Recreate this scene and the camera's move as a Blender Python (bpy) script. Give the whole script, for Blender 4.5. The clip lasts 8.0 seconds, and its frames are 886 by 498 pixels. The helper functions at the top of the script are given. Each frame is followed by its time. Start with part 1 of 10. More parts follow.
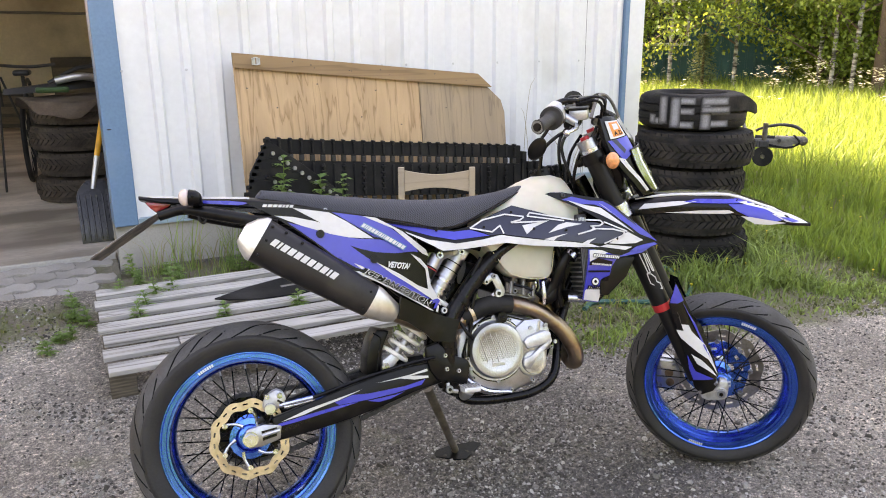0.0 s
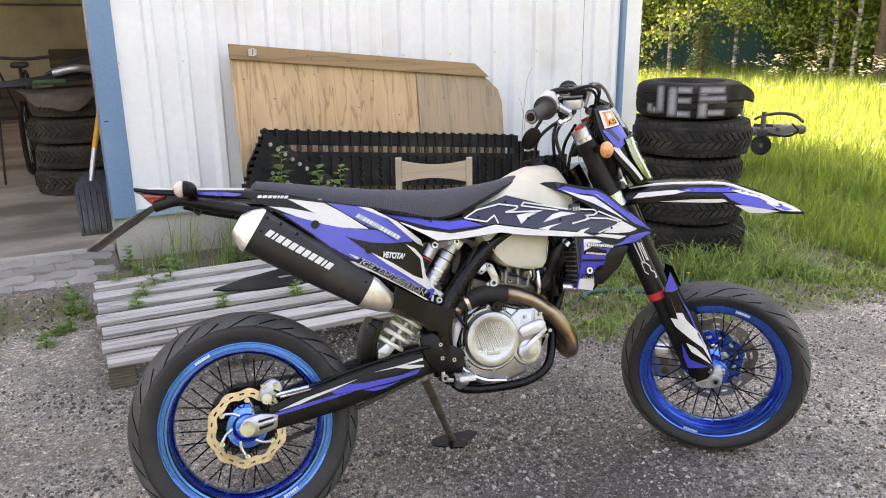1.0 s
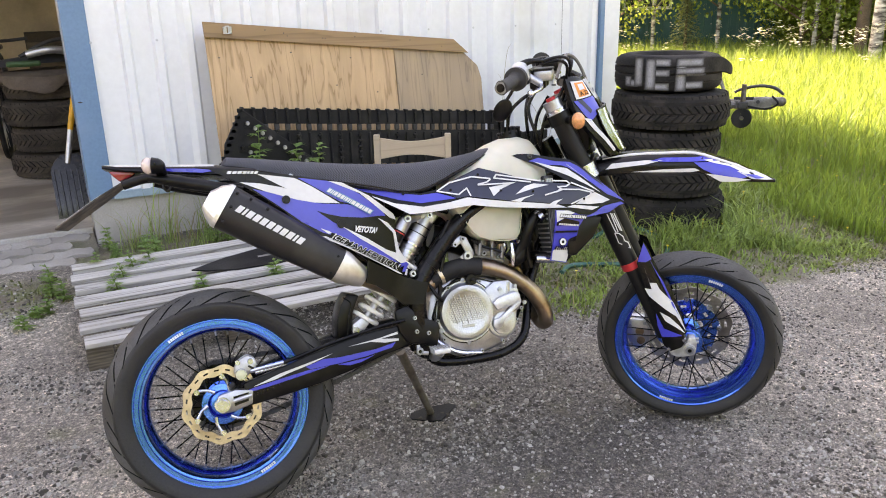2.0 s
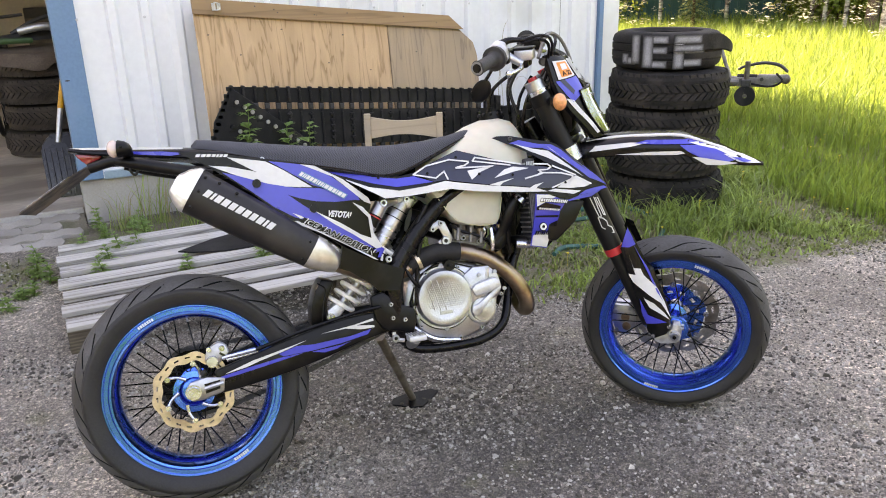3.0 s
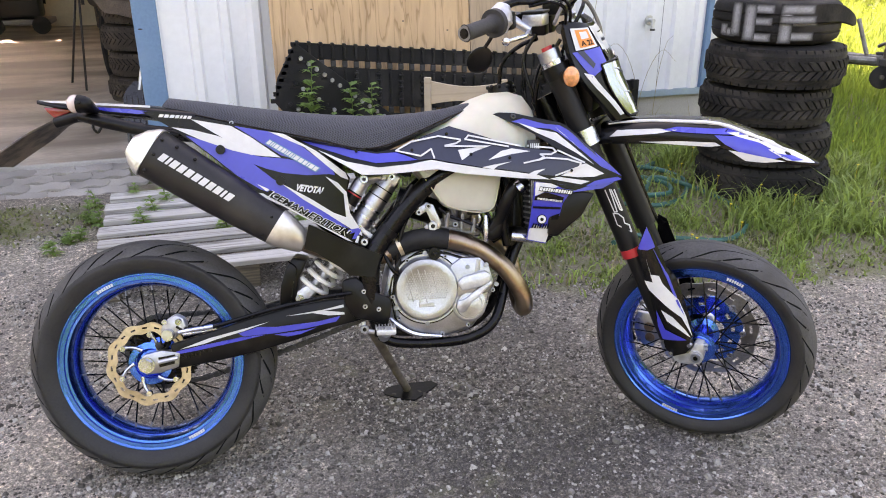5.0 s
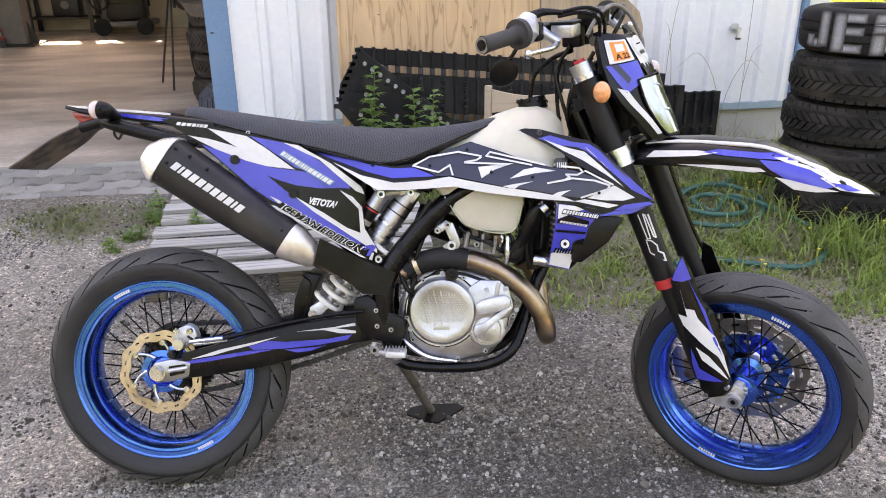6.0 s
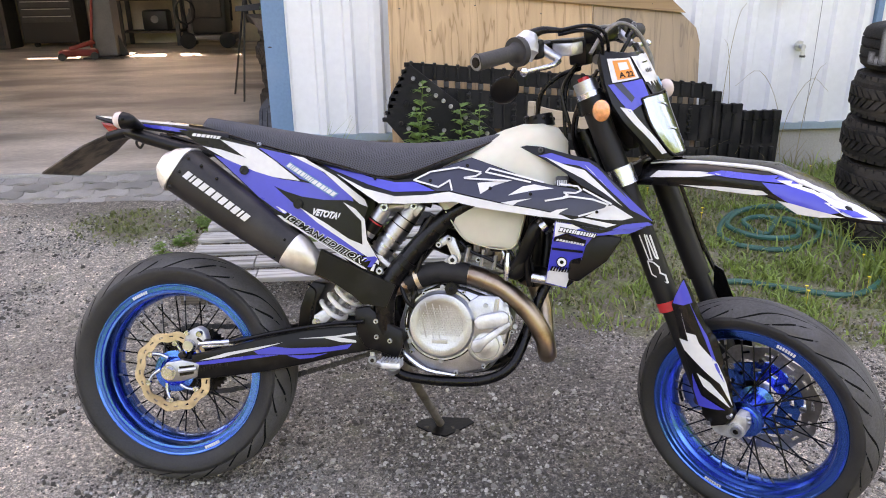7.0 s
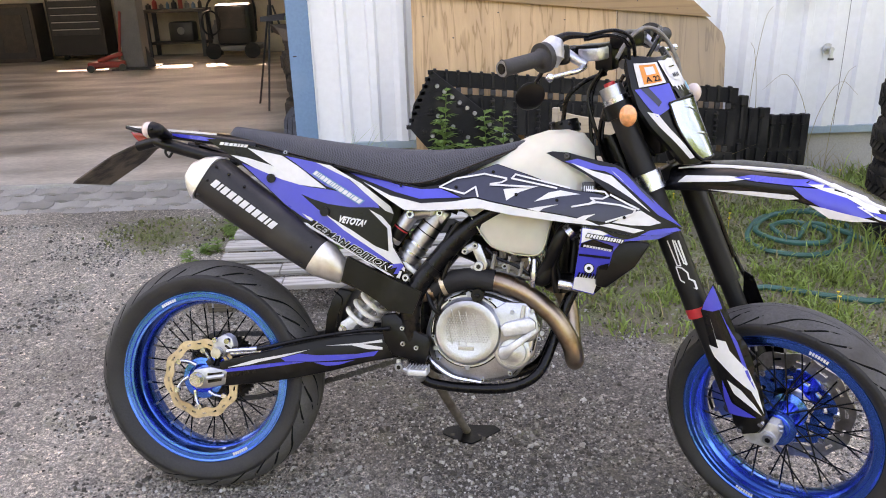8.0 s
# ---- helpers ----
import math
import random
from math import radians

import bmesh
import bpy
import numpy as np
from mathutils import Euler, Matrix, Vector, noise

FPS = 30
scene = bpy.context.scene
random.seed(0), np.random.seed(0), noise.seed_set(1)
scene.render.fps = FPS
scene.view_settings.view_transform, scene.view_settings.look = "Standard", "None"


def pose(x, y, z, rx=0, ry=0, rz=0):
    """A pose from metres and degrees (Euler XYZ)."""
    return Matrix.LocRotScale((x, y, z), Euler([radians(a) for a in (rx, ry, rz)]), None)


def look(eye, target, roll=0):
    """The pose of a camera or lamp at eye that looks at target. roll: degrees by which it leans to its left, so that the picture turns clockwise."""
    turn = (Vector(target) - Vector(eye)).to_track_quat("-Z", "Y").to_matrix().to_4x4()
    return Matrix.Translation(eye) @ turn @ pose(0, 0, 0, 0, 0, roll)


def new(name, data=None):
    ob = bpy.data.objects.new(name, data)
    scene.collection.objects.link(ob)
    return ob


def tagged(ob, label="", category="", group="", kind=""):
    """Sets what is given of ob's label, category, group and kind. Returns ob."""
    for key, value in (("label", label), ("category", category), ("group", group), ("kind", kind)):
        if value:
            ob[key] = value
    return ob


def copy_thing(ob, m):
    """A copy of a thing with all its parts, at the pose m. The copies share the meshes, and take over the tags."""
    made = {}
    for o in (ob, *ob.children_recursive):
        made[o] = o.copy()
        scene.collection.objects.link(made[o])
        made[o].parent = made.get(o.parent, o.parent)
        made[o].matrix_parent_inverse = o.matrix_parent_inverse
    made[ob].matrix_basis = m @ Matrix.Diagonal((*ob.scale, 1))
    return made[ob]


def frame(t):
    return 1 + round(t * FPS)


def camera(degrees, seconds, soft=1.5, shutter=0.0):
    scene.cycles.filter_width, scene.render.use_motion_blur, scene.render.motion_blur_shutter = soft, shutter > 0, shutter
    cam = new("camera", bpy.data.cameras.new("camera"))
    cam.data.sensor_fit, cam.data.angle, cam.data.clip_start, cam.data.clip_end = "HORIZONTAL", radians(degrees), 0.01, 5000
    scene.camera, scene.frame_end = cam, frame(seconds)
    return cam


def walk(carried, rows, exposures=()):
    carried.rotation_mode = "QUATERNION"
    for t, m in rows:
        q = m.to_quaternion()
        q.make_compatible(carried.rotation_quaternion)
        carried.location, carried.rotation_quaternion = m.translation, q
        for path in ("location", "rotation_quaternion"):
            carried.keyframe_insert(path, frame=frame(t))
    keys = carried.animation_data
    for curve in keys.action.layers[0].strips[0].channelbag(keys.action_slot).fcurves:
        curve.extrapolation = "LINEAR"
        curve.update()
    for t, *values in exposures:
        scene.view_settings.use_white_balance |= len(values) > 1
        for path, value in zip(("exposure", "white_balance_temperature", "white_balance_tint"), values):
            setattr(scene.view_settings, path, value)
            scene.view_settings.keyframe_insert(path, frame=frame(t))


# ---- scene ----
EXPOSURE, KELVIN, TINT = 3.1, 10600, 26
cam = camera(60.3, 8.0, soft=1.0)
PATH = [
    (0, (0.009, 0.006, 1.395), (0.88, 1.726, 0.862), -0.4),
    (0.5, (0.016, 0.0, 1.394), (0.881, 1.72, 0.854), -0.5),
    (1, (0.02, -0.011, 1.396), (0.886, 1.704, 0.839), -0.7),
    (1.5, (0.044, -0.031, 1.383), (0.915, 1.673, 0.801), -1.0),
    (2.8, (0.115, -0.038, 1.374), (1.012, 1.627, 0.724), -1.7),
    (3, (0.162, -0.028, 1.38), (1.019, 1.653, 0.716), -1.5),
    (3.5, (0.178, 0.088, 1.381), (0.99, 1.778, 0.684), -1.0),
    (4, (0.286, 0.096, 1.378), (1.025, 1.805, 0.647), -0.4),
    (4.2, (0.357, 0.067, 1.376), (1.067, 1.784, 0.637), -0.2),
    (5.3, (0.674, 0.045, 1.353), (1.15, 1.837, 0.602), -0.4),
    (5.5, (0.704, 0.079, 1.36), (1.142, 1.88, 0.609), -0.4),
    (6, (0.817, 0.104, 1.36), (1.128, 1.936, 0.62), -0.5),
    (6.5, (0.984, 0.046, 1.369), (1.172, 1.902, 0.646), -0.6),
    (7, (1.007, 0.066, 1.366), (1.119, 1.934, 0.661), -0.8),
    (7.5, (1.009, 0.072, 1.367), (1.083, 1.946, 0.674), -1.2),
    (8, (1.0, 0.068, 1.364), (1.052, 1.946, 0.678), -1.7),
]
walk(cam, [(t, look(eye, target, roll)) for t, eye, target, roll in PATH],
     exposures=((0.0, EXPOSURE, KELVIN - 250, TINT + 2), (3.0, EXPOSURE, KELVIN - 350, TINT + 2), (5.5, EXPOSURE + 0.05, KELVIN - 650, TINT + 4.5), (8.0, EXPOSURE + 0.08, KELVIN - 650, TINT + 4.5)))

# ---- daylight: low sun from behind the building, the yard lies in its shade ----
SUN_EL, SUN_DIR = 36.0, Vector((-0.30, 0.95, 0.0)).normalized()
world = bpy.data.worlds.new("sky")
scene.world = world
world.use_nodes = True
sky = world.node_tree.nodes.new("ShaderNodeTexSky")
sky.sky_type = "NISHITA"
sky.sun_disc = False
sky.sun_elevation = radians(SUN_EL)
sky.sun_rotation = math.atan2(SUN_DIR.x, SUN_DIR.y)
sky.air_density, sky.dust_density, sky.ozone_density = 1.0, 1.5, 1.0
world.node_tree.links.new(sky.outputs[0], world.node_tree.nodes["Background"].inputs[0])
world.node_tree.nodes["Background"].inputs[1].default_value = 0.15
sun = new("sun", bpy.data.lights.new("sun", "SUN"))
sun.data.energy, sun.data.angle, sun.data.color = 3.6, radians(0.5), (1.0, 0.95, 0.88)
to_sun = Vector((SUN_DIR.x * math.cos(radians(SUN_EL)), SUN_DIR.y * math.cos(radians(SUN_EL)), math.sin(radians(SUN_EL))))
sun.matrix_world = look(to_sun * 40, (0, 0, 0))


# ---- materials ----
def material(name, base, rough=0.5, metal=0.0, var=0.12, scale=6.0, fine=60.0, bump=0.0, coat=0.0, second=None,
             stretch=(1, 1, 1), stain=None, stain_scale=2.0, stain_amount=0.3, glow=0.0, rough_var=0.1, coat_rough=0.08, spec=0.5):
    """Two scales of noise vary the base colour, the roughness and the relief."""
    m = bpy.data.materials.new(name)
    m.use_nodes = True
    nt = m.node_tree
    n, ln = nt.nodes, nt.links.new
    b = n["Principled BSDF"]
    tc, info = n.new("ShaderNodeTexCoord"), n.new("ShaderNodeObjectInfo")
    mp, off = n.new("ShaderNodeMapping"), n.new("ShaderNodeVectorMath")
    mp.inputs["Scale"].default_value = stretch
    off.operation = "ADD"
    mul = n.new("ShaderNodeMath")
    mul.operation, mul.inputs[1].default_value = "MULTIPLY", 13.0
    ln(info.outputs["Random"], mul.inputs[0])
    ln(tc.outputs["Object"], off.inputs[0])
    ln(mul.outputs[0], off.inputs[1])
    ln(off.outputs[0], mp.inputs[0])
    n1, n2 = n.new("ShaderNodeTexNoise"), n.new("ShaderNodeTexNoise")
    n1.inputs["Scale"].default_value, n1.inputs["Detail"].default_value = scale, 6
    n2.inputs["Scale"].default_value, n2.inputs["Detail"].default_value = fine, 4
    ln(mp.outputs[0], n1.inputs[0])
    ln(mp.outputs[0], n2.inputs[0])
    add = n.new("ShaderNodeMath")
    add.operation = "ADD"
    half = n.new("ShaderNodeMath")
    half.operation, half.inputs[1].default_value = "MULTIPLY", 0.5
    ln(n1.outputs[0], add.inputs[0])
    ln(n2.outputs[0], add.inputs[1])
    ln(add.outputs[0], half.inputs[0])
    ramp = n.new("ShaderNodeValToRGB")
    lo = second or [c * (1 - var) for c in base]
    hi = base if second else [min(1, c * (1 + var)) for c in base]
    ramp.color_ramp.elements[0].color, ramp.color_ramp.elements[1].color = (*lo, 1), (*hi, 1)
    ramp.color_ramp.elements[0].position, ramp.color_ramp.elements[1].position = 0.36, 0.64
    ln(half.outputs[0], ramp.inputs[0])
    colour = ramp.outputs[0]
    if stain:
        n3, r3, mix = n.new("ShaderNodeTexNoise"), n.new("ShaderNodeValToRGB"), n.new("ShaderNodeMix")
        n3.inputs["Scale"].default_value, n3.inputs["Detail"].default_value = stain_scale, 8
        r3.color_ramp.elements[0].position, r3.color_ramp.elements[1].position = 0.6 - stain_amount * 0.4, 0.75 - stain_amount * 0.25
        mix.data_type = "RGBA"
        ln(mp.outputs[0], n3.inputs[0])
        ln(n3.outputs[0], r3.inputs[0])
        ln(r3.outputs[0], mix.inputs[0])
        ln(colour, mix.inputs[6])
        mix.inputs[7].default_value = (*stain, 1)
        colour = mix.outputs[2]
    ln(colour, b.inputs["Base Color"])
    rm = n.new("ShaderNodeMapRange")
    rm.inputs[3].default_value, rm.inputs[4].default_value = max(0.02, rough - rough_var), min(1, rough + rough_var)
    ln(n1.outputs[0], rm.inputs[0])
    ln(rm.outputs[0], b.inputs["Roughness"])
    b.inputs["Metallic"].default_value = metal
    b.inputs["Specular IOR Level"].default_value = spec
    b.inputs["Coat Weight"].default_value = coat
    b.inputs["Coat Roughness"].default_value = coat_rough
    if bump:
        bp = n.new("ShaderNodeBump")
        bp.inputs["Strength"].default_value, bp.inputs["Distance"].default_value = bump, 0.01
        ln(half.outputs[0], bp.inputs["Height"])
        ln(bp.outputs[0], b.inputs["Normal"])
    if glow:
        b.inputs["Emission Color"].default_value, b.inputs["Emission Strength"].default_value = (*base, 1), glow
    return m


def leaf_material(name, base, through_colour, var=0.35, share=0.45):
    m = bpy.data.materials.new(name)
    m.use_nodes = True
    n, ln = m.node_tree.nodes, m.node_tree.links.new
    b, out = n["Principled BSDF"], n["Material Output"]
    geo, ramp, tr, mix = n.new("ShaderNodeNewGeometry"), n.new("ShaderNodeValToRGB"), n.new("ShaderNodeBsdfTranslucent"), n.new("ShaderNodeMixShader")
    ramp2 = n.new("ShaderNodeValToRGB")
    for r, c in ((ramp, base), (ramp2, through_colour)):
        r.color_ramp.elements[0].color = (*[v * (1 - var) for v in c], 1)
        r.color_ramp.elements[1].color = (*[min(1, v * (1 + var)) for v in c], 1)
        ln(geo.outputs["Random Per Island"], r.inputs[0])
    ln(ramp.outputs[0], b.inputs["Base Color"])
    ln(ramp2.outputs[0], tr.inputs[0])
    b.inputs["Roughness"].default_value = 0.55
    mix.inputs[0].default_value = share
    ln(b.outputs[0], mix.inputs[1])
    ln(tr.outputs[0], mix.inputs[2])
    ln(mix.outputs[0], out.inputs[0])
    return m


def wood_material(name, light, dark, scale=1.0, ring=14.0, bump=0.3, rough=0.75, along=(0.25, 3, 3), bands="Z", share=0.35):
    """Long grain from a stretched, distorted wave over noise."""
    m = material(name, light, rough, 0, 0.2, 3 * scale, 50 * scale, bump, second=dark, stretch=along)
    nt = m.node_tree
    n, ln = nt.nodes, nt.links.new
    b = n["Principled BSDF"]
    mp = [q for q in n if q.bl_idname == "ShaderNodeMapping"][0]
    w, mix = n.new("ShaderNodeTexWave"), n.new("ShaderNodeMix")
    w.wave_type, w.bands_direction = "BANDS", bands
    w.inputs["Scale"].default_value, w.inputs["Distortion"].default_value = ring, 9.0
    w.inputs["Detail"].default_value, w.inputs["Detail Scale"].default_value = 3.0, 0.7
    ln(mp.outputs[0], w.inputs[0])
    mix.data_type, mix.blend_type = "RGBA", "MULTIPLY"
    mix.inputs[0].default_value = share
    old = b.inputs["Base Color"].links[0].from_socket
    ln(old, mix.inputs[6])
    ln(w.outputs["Color"], mix.inputs[7])
    ln(mix.outputs[2], b.inputs["Base Color"])
    return m


def grain_wood(name, light, dark, stretch, lines=16.0, share=0.5, stain=None, stain_amount=0.25, rough=0.78, bump=0.25, detail=1.5):
    """Wood whose figure follows the contours of a stretched noise, over pores and stains."""
    m = material(name, light, rough, 0, 0.12, 2.2, 70, bump, second=[0.65 * q + 0.35 * w for q, w in zip(light, dark)], stretch=stretch, stain=stain, stain_scale=1.1, stain_amount=stain_amount)
    n, ln = m.node_tree.nodes, m.node_tree.links.new
    b = n["Principled BSDF"]
    mp = [q for q in n if q.bl_idname == "ShaderNodeMapping"][0]
    nz, mu, fr, rp, mx = n.new("ShaderNodeTexNoise"), n.new("ShaderNodeMath"), n.new("ShaderNodeMath"), n.new("ShaderNodeValToRGB"), n.new("ShaderNodeMix")
    nz.inputs["Scale"].default_value, nz.inputs["Detail"].default_value, nz.inputs["Distortion"].default_value = 0.9, detail, 0.4
    ln(mp.outputs[0], nz.inputs[0])
    mu.operation, mu.inputs[1].default_value = "MULTIPLY", lines
    fr.operation = "FRACT"
    ln(nz.outputs[0], mu.inputs[0])
    ln(mu.outputs[0], fr.inputs[0])
    rp.color_ramp.elements[0].color, rp.color_ramp.elements[1].color = (*dark, 1), (*light, 1)
    rp.color_ramp.elements[0].position, rp.color_ramp.elements[1].position = 0.0, 0.3
    e = rp.color_ramp.elements.new(0.93)
    e.color = (*[0.75 * q + 0.25 * w for q, w in zip(light, dark)], 1)
    e = rp.color_ramp.elements.new(1.0)
    e.color = (*dark, 1)
    ln(fr.outputs[0], rp.inputs[0])
    mx.data_type = "RGBA"
    mx.inputs[0].default_value = share
    ln(b.inputs["Base Color"].links[0].from_socket, mx.inputs[6])
    ln(rp.outputs[0], mx.inputs[7])
    ln(mx.outputs[2], b.inputs["Base Color"])
    return m


def gravel_material():
    """Rolled crushed stone with pale chips and brown stains; its sides painted paler for dryness and sky light."""
    m = material("gravel", (0.218, 0.197, 0.176), 0.9, 0, 0.25, 2.2, 240, 1.0, second=(0.118, 0.106, 0.094), stain=(0.098, 0.087, 0.077), stain_scale=0.8, stain_amount=0.3)
    n, ln = m.node_tree.nodes, m.node_tree.links.new
    b = n["Principled BSDF"]
    tc = [q for q in n if q.bl_idname == "ShaderNodeTexCoord"][0]
    sep, dry, nz, sm = n.new("ShaderNodeSeparateXYZ"), n.new("ShaderNodeMapRange"), n.new("ShaderNodeTexNoise"), n.new("ShaderNodeMath")
    ln(tc.outputs["Object"], sep.inputs[0])
    ln(tc.outputs["Object"], nz.inputs[0])
    nz.inputs["Scale"].default_value, nz.inputs["Detail"].default_value = 1.7, 7
    sm.operation = "MULTIPLY_ADD"
    sm.inputs[1].default_value = 1.6
    away, side = n.new("ShaderNodeMath"), n.new("ShaderNodeMath")
    away.operation, away.inputs[1].default_value = "SUBTRACT", 1.25
    side.operation = "ABSOLUTE"
    ln(sep.outputs[0], away.inputs[0])
    ln(away.outputs[0], side.inputs[0])
    ln(nz.outputs[0], sm.inputs[0])
    ln(side.outputs[0], sm.inputs[2])
    dry.inputs[1].default_value, dry.inputs[2].default_value = 1.15, 2.25
    dry.inputs[3].default_value, dry.inputs[4].default_value = 0.0, 1.0
    ln(sm.outputs[0], dry.inputs[0])
    # colour rises threefold away from the bike: dry gravel plus painted sky light
    dry_lit_gain = n.new("ShaderNodeMix")
    dry_lit_gain.data_type, dry_lit_gain.blend_type = "RGBA", "MULTIPLY"
    dry_lit_gain.inputs[7].default_value = (3.0, 2.95, 2.88, 1)
    ln(dry.outputs[0], dry_lit_gain.inputs[0])
    ln(b.inputs["Base Color"].links[0].from_socket, dry_lit_gain.inputs[6])
    colour, normal = dry_lit_gain.outputs[2], b.inputs["Normal"].links[0].from_socket
    for cell_scale, share, lo, hi, start in ((75, 0.5, 0.75, 2.4, 0.72), (150, 0.55, 0.5, 1.85, 0.35), (360, 0.65, 0.45, 1.85, 0.3)):
        vo, rp, mx = n.new("ShaderNodeTexVoronoi"), n.new("ShaderNodeValToRGB"), n.new("ShaderNodeMix")
        vo.inputs["Scale"].default_value = cell_scale
        ln(tc.outputs["Object"], vo.inputs[0])
        sc = n.new("ShaderNodeSeparateColor")
        ln(vo.outputs["Color"], sc.inputs[0])
        rp.color_ramp.elements[0].color, rp.color_ramp.elements[1].color = (lo, lo, lo, 1), (hi, hi * 0.985, hi * 0.96, 1)
        rp.color_ramp.elements[0].position, rp.color_ramp.elements[1].position = start, 1.0
        ln(sc.outputs[0], rp.inputs[0])
        mx.data_type, mx.blend_type = "RGBA", "MULTIPLY"
        mx.inputs[0].default_value = share
        ln(colour, mx.inputs[6])
        ln(rp.outputs[0], mx.inputs[7])
        colour = mx.outputs[2]
        b2 = n.new("ShaderNodeBump")
        b2.inputs["Strength"].default_value, b2.inputs["Distance"].default_value, b2.invert = 1.0, 0.85 / cell_scale, True
        ln(vo.outputs["Distance"], b2.inputs["Height"])
        ln(normal, b2.inputs["Normal"])
        normal = b2.outputs[0]
    # earth and moss where the ground is green
    at, nz2, ad, st, ear, mos, mx, mm = n.new("ShaderNodeAttribute"), n.new("ShaderNodeTexNoise"), n.new("ShaderNodeMath"), n.new("ShaderNodeMapRange"), n.new("ShaderNodeValToRGB"), n.new("ShaderNodeTexNoise"), n.new("ShaderNodeMix"), n.new("ShaderNodeMath")
    at.attribute_name = "green"
    nz2.inputs["Scale"].default_value, nz2.inputs["Detail"].default_value = 6.0, 8
    mos.inputs["Scale"].default_value, mos.inputs["Detail"].default_value = 11.0, 9
    ln(tc.outputs["Object"], nz2.inputs[0])
    ln(tc.outputs["Object"], mos.inputs[0])
    ad.operation = "ADD"
    ln(at.outputs["Fac"], ad.inputs[0])
    ln(nz2.outputs[0], ad.inputs[1])
    st.inputs[1].default_value, st.inputs[2].default_value = 0.56, 0.96
    ln(ad.outputs[0], st.inputs[0])
    ear.color_ramp.elements[0].color, ear.color_ramp.elements[1].color = (0.215, 0.178, 0.128, 1), (0.18, 0.195, 0.085, 1)
    ear.color_ramp.elements[0].position, ear.color_ramp.elements[1].position = 0.42, 0.6
    ln(mos.outputs[0], ear.inputs[0])
    mx.data_type = "RGBA"
    mm.operation, mm.inputs[1].default_value = "MULTIPLY", 0.85
    ln(st.outputs[0], mm.inputs[0])
    ln(mm.outputs[0], mx.inputs[0])
    ln(colour, mx.inputs[6])
    ln(ear.outputs[0], mx.inputs[7])
    ln(mx.outputs[2], b.inputs["Base Color"])
    ln(normal, b.inputs["Normal"])
    return m


GRAVEL = gravel_material()
STONE = material("pebble", (0.46, 0.45, 0.43), 0.85, 0, 0.3, 30, 200, 0.3, second=(0.3, 0.285, 0.26))
isle, irp, imx = STONE.node_tree.nodes.new("ShaderNodeNewGeometry"), STONE.node_tree.nodes.new("ShaderNodeValToRGB"), STONE.node_tree.nodes.new("ShaderNodeMix")
irp.color_ramp.elements[0].color, irp.color_ramp.elements[1].color = (0.17, 0.155, 0.14, 1), (1.35, 1.33, 1.28, 1)
irp.color_ramp.elements[0].position = 0.35
imx.data_type, imx.blend_type = "RGBA", "MULTIPLY"
imx.inputs[0].default_value = 1.0
sb = STONE.node_tree.nodes["Principled BSDF"]
STONE.node_tree.links.new(isle.outputs["Random Per Island"], irp.inputs[0])
STONE.node_tree.links.new(sb.inputs["Base Color"].links[0].from_socket, imx.inputs[6])
STONE.node_tree.links.new(irp.outputs[0], imx.inputs[7])
STONE.node_tree.links.new(imx.outputs[2], sb.inputs["Base Color"])
EARTH = material("earth", (0.21, 0.185, 0.14), 0.95, 0, 0.3, 5, 120, 0.8, second=(0.10, 0.09, 0.062), stain=(0.085, 0.10, 0.04), stain_scale=3.0, stain_amount=0.4)
PAVER = material("concrete_paver", (0.355, 0.33, 0.302), 0.88, 0, 0.18, 5, 160, 0.5, stain=(0.22, 0.205, 0.185), stain_scale=1.2, stain_amount=0.4)
CONCRETE = material("concrete", (0.42, 0.40, 0.37), 0.85, 0, 0.12, 3, 90, 0.4, stain=(0.24, 0.225, 0.2), stain_scale=1.5, stain_amount=0.3)
FLOOR = material("workshop_floor", (0.55, 0.495, 0.43), 0.55, 0, 0.22, 1.6, 30, 0.2, stain=(0.22, 0.19, 0.158), stain_scale=1.0, stain_amount=0.5, stretch=(0.8, 1.7, 1))
WHITE_STEEL = material("white_sheet_steel", (0.74, 0.755, 0.77), 0.42, 0, 0.04, 1.2, 30, 0.05, stain=(0.6, 0.6, 0.58), stain_scale=1.2, stain_amount=0.15)
BLUE_STEEL = material("blue_painted_steel", (0.11, 0.225, 0.36), 0.45, 0, 0.1, 2, 60, 0.1, stain=(0.16, 0.26, 0.38), stain_amount=0.2)
PLY = grain_wood("weathered_plywood", (0.64, 0.42, 0.245), (0.24, 0.13, 0.055), (9.0, 1, 0.9), 9.0, 0.55, (0.40, 0.26, 0.145), 0.5, bump=0.4, detail=4.0)
PLY_GREY = grain_wood("grey_plywood", (0.45, 0.32, 0.205), (0.20, 0.145, 0.10), (9.0, 1, 0.7), 9.0, 0.45, (0.26, 0.20, 0.15), 0.5, bump=0.4, detail=4.0)
BATTEN = grain_wood("brown_batten", (0.36, 0.22, 0.11), (0.17, 0.095, 0.045), (0.5, 3, 9), 9.0, 0.5, (0.23, 0.14, 0.07), 0.4, 0.7, detail=3.0)
GREY_WOOD = grain_wood("silver_grey_wood", (0.62, 0.60, 0.57), (0.10, 0.09, 0.08), (0.5, 11, 11), 8.0, 0.55, (0.24, 0.22, 0.195), 0.5, 0.86, 0.7, detail=3.0)
PALE_WOOD = grain_wood("pale_chair_wood", (0.50, 0.39, 0.285), (0.25, 0.185, 0.125), (0.6, 4, 7), 9.0, 0.3, (0.36, 0.30, 0.235), 0.4, 0.75)
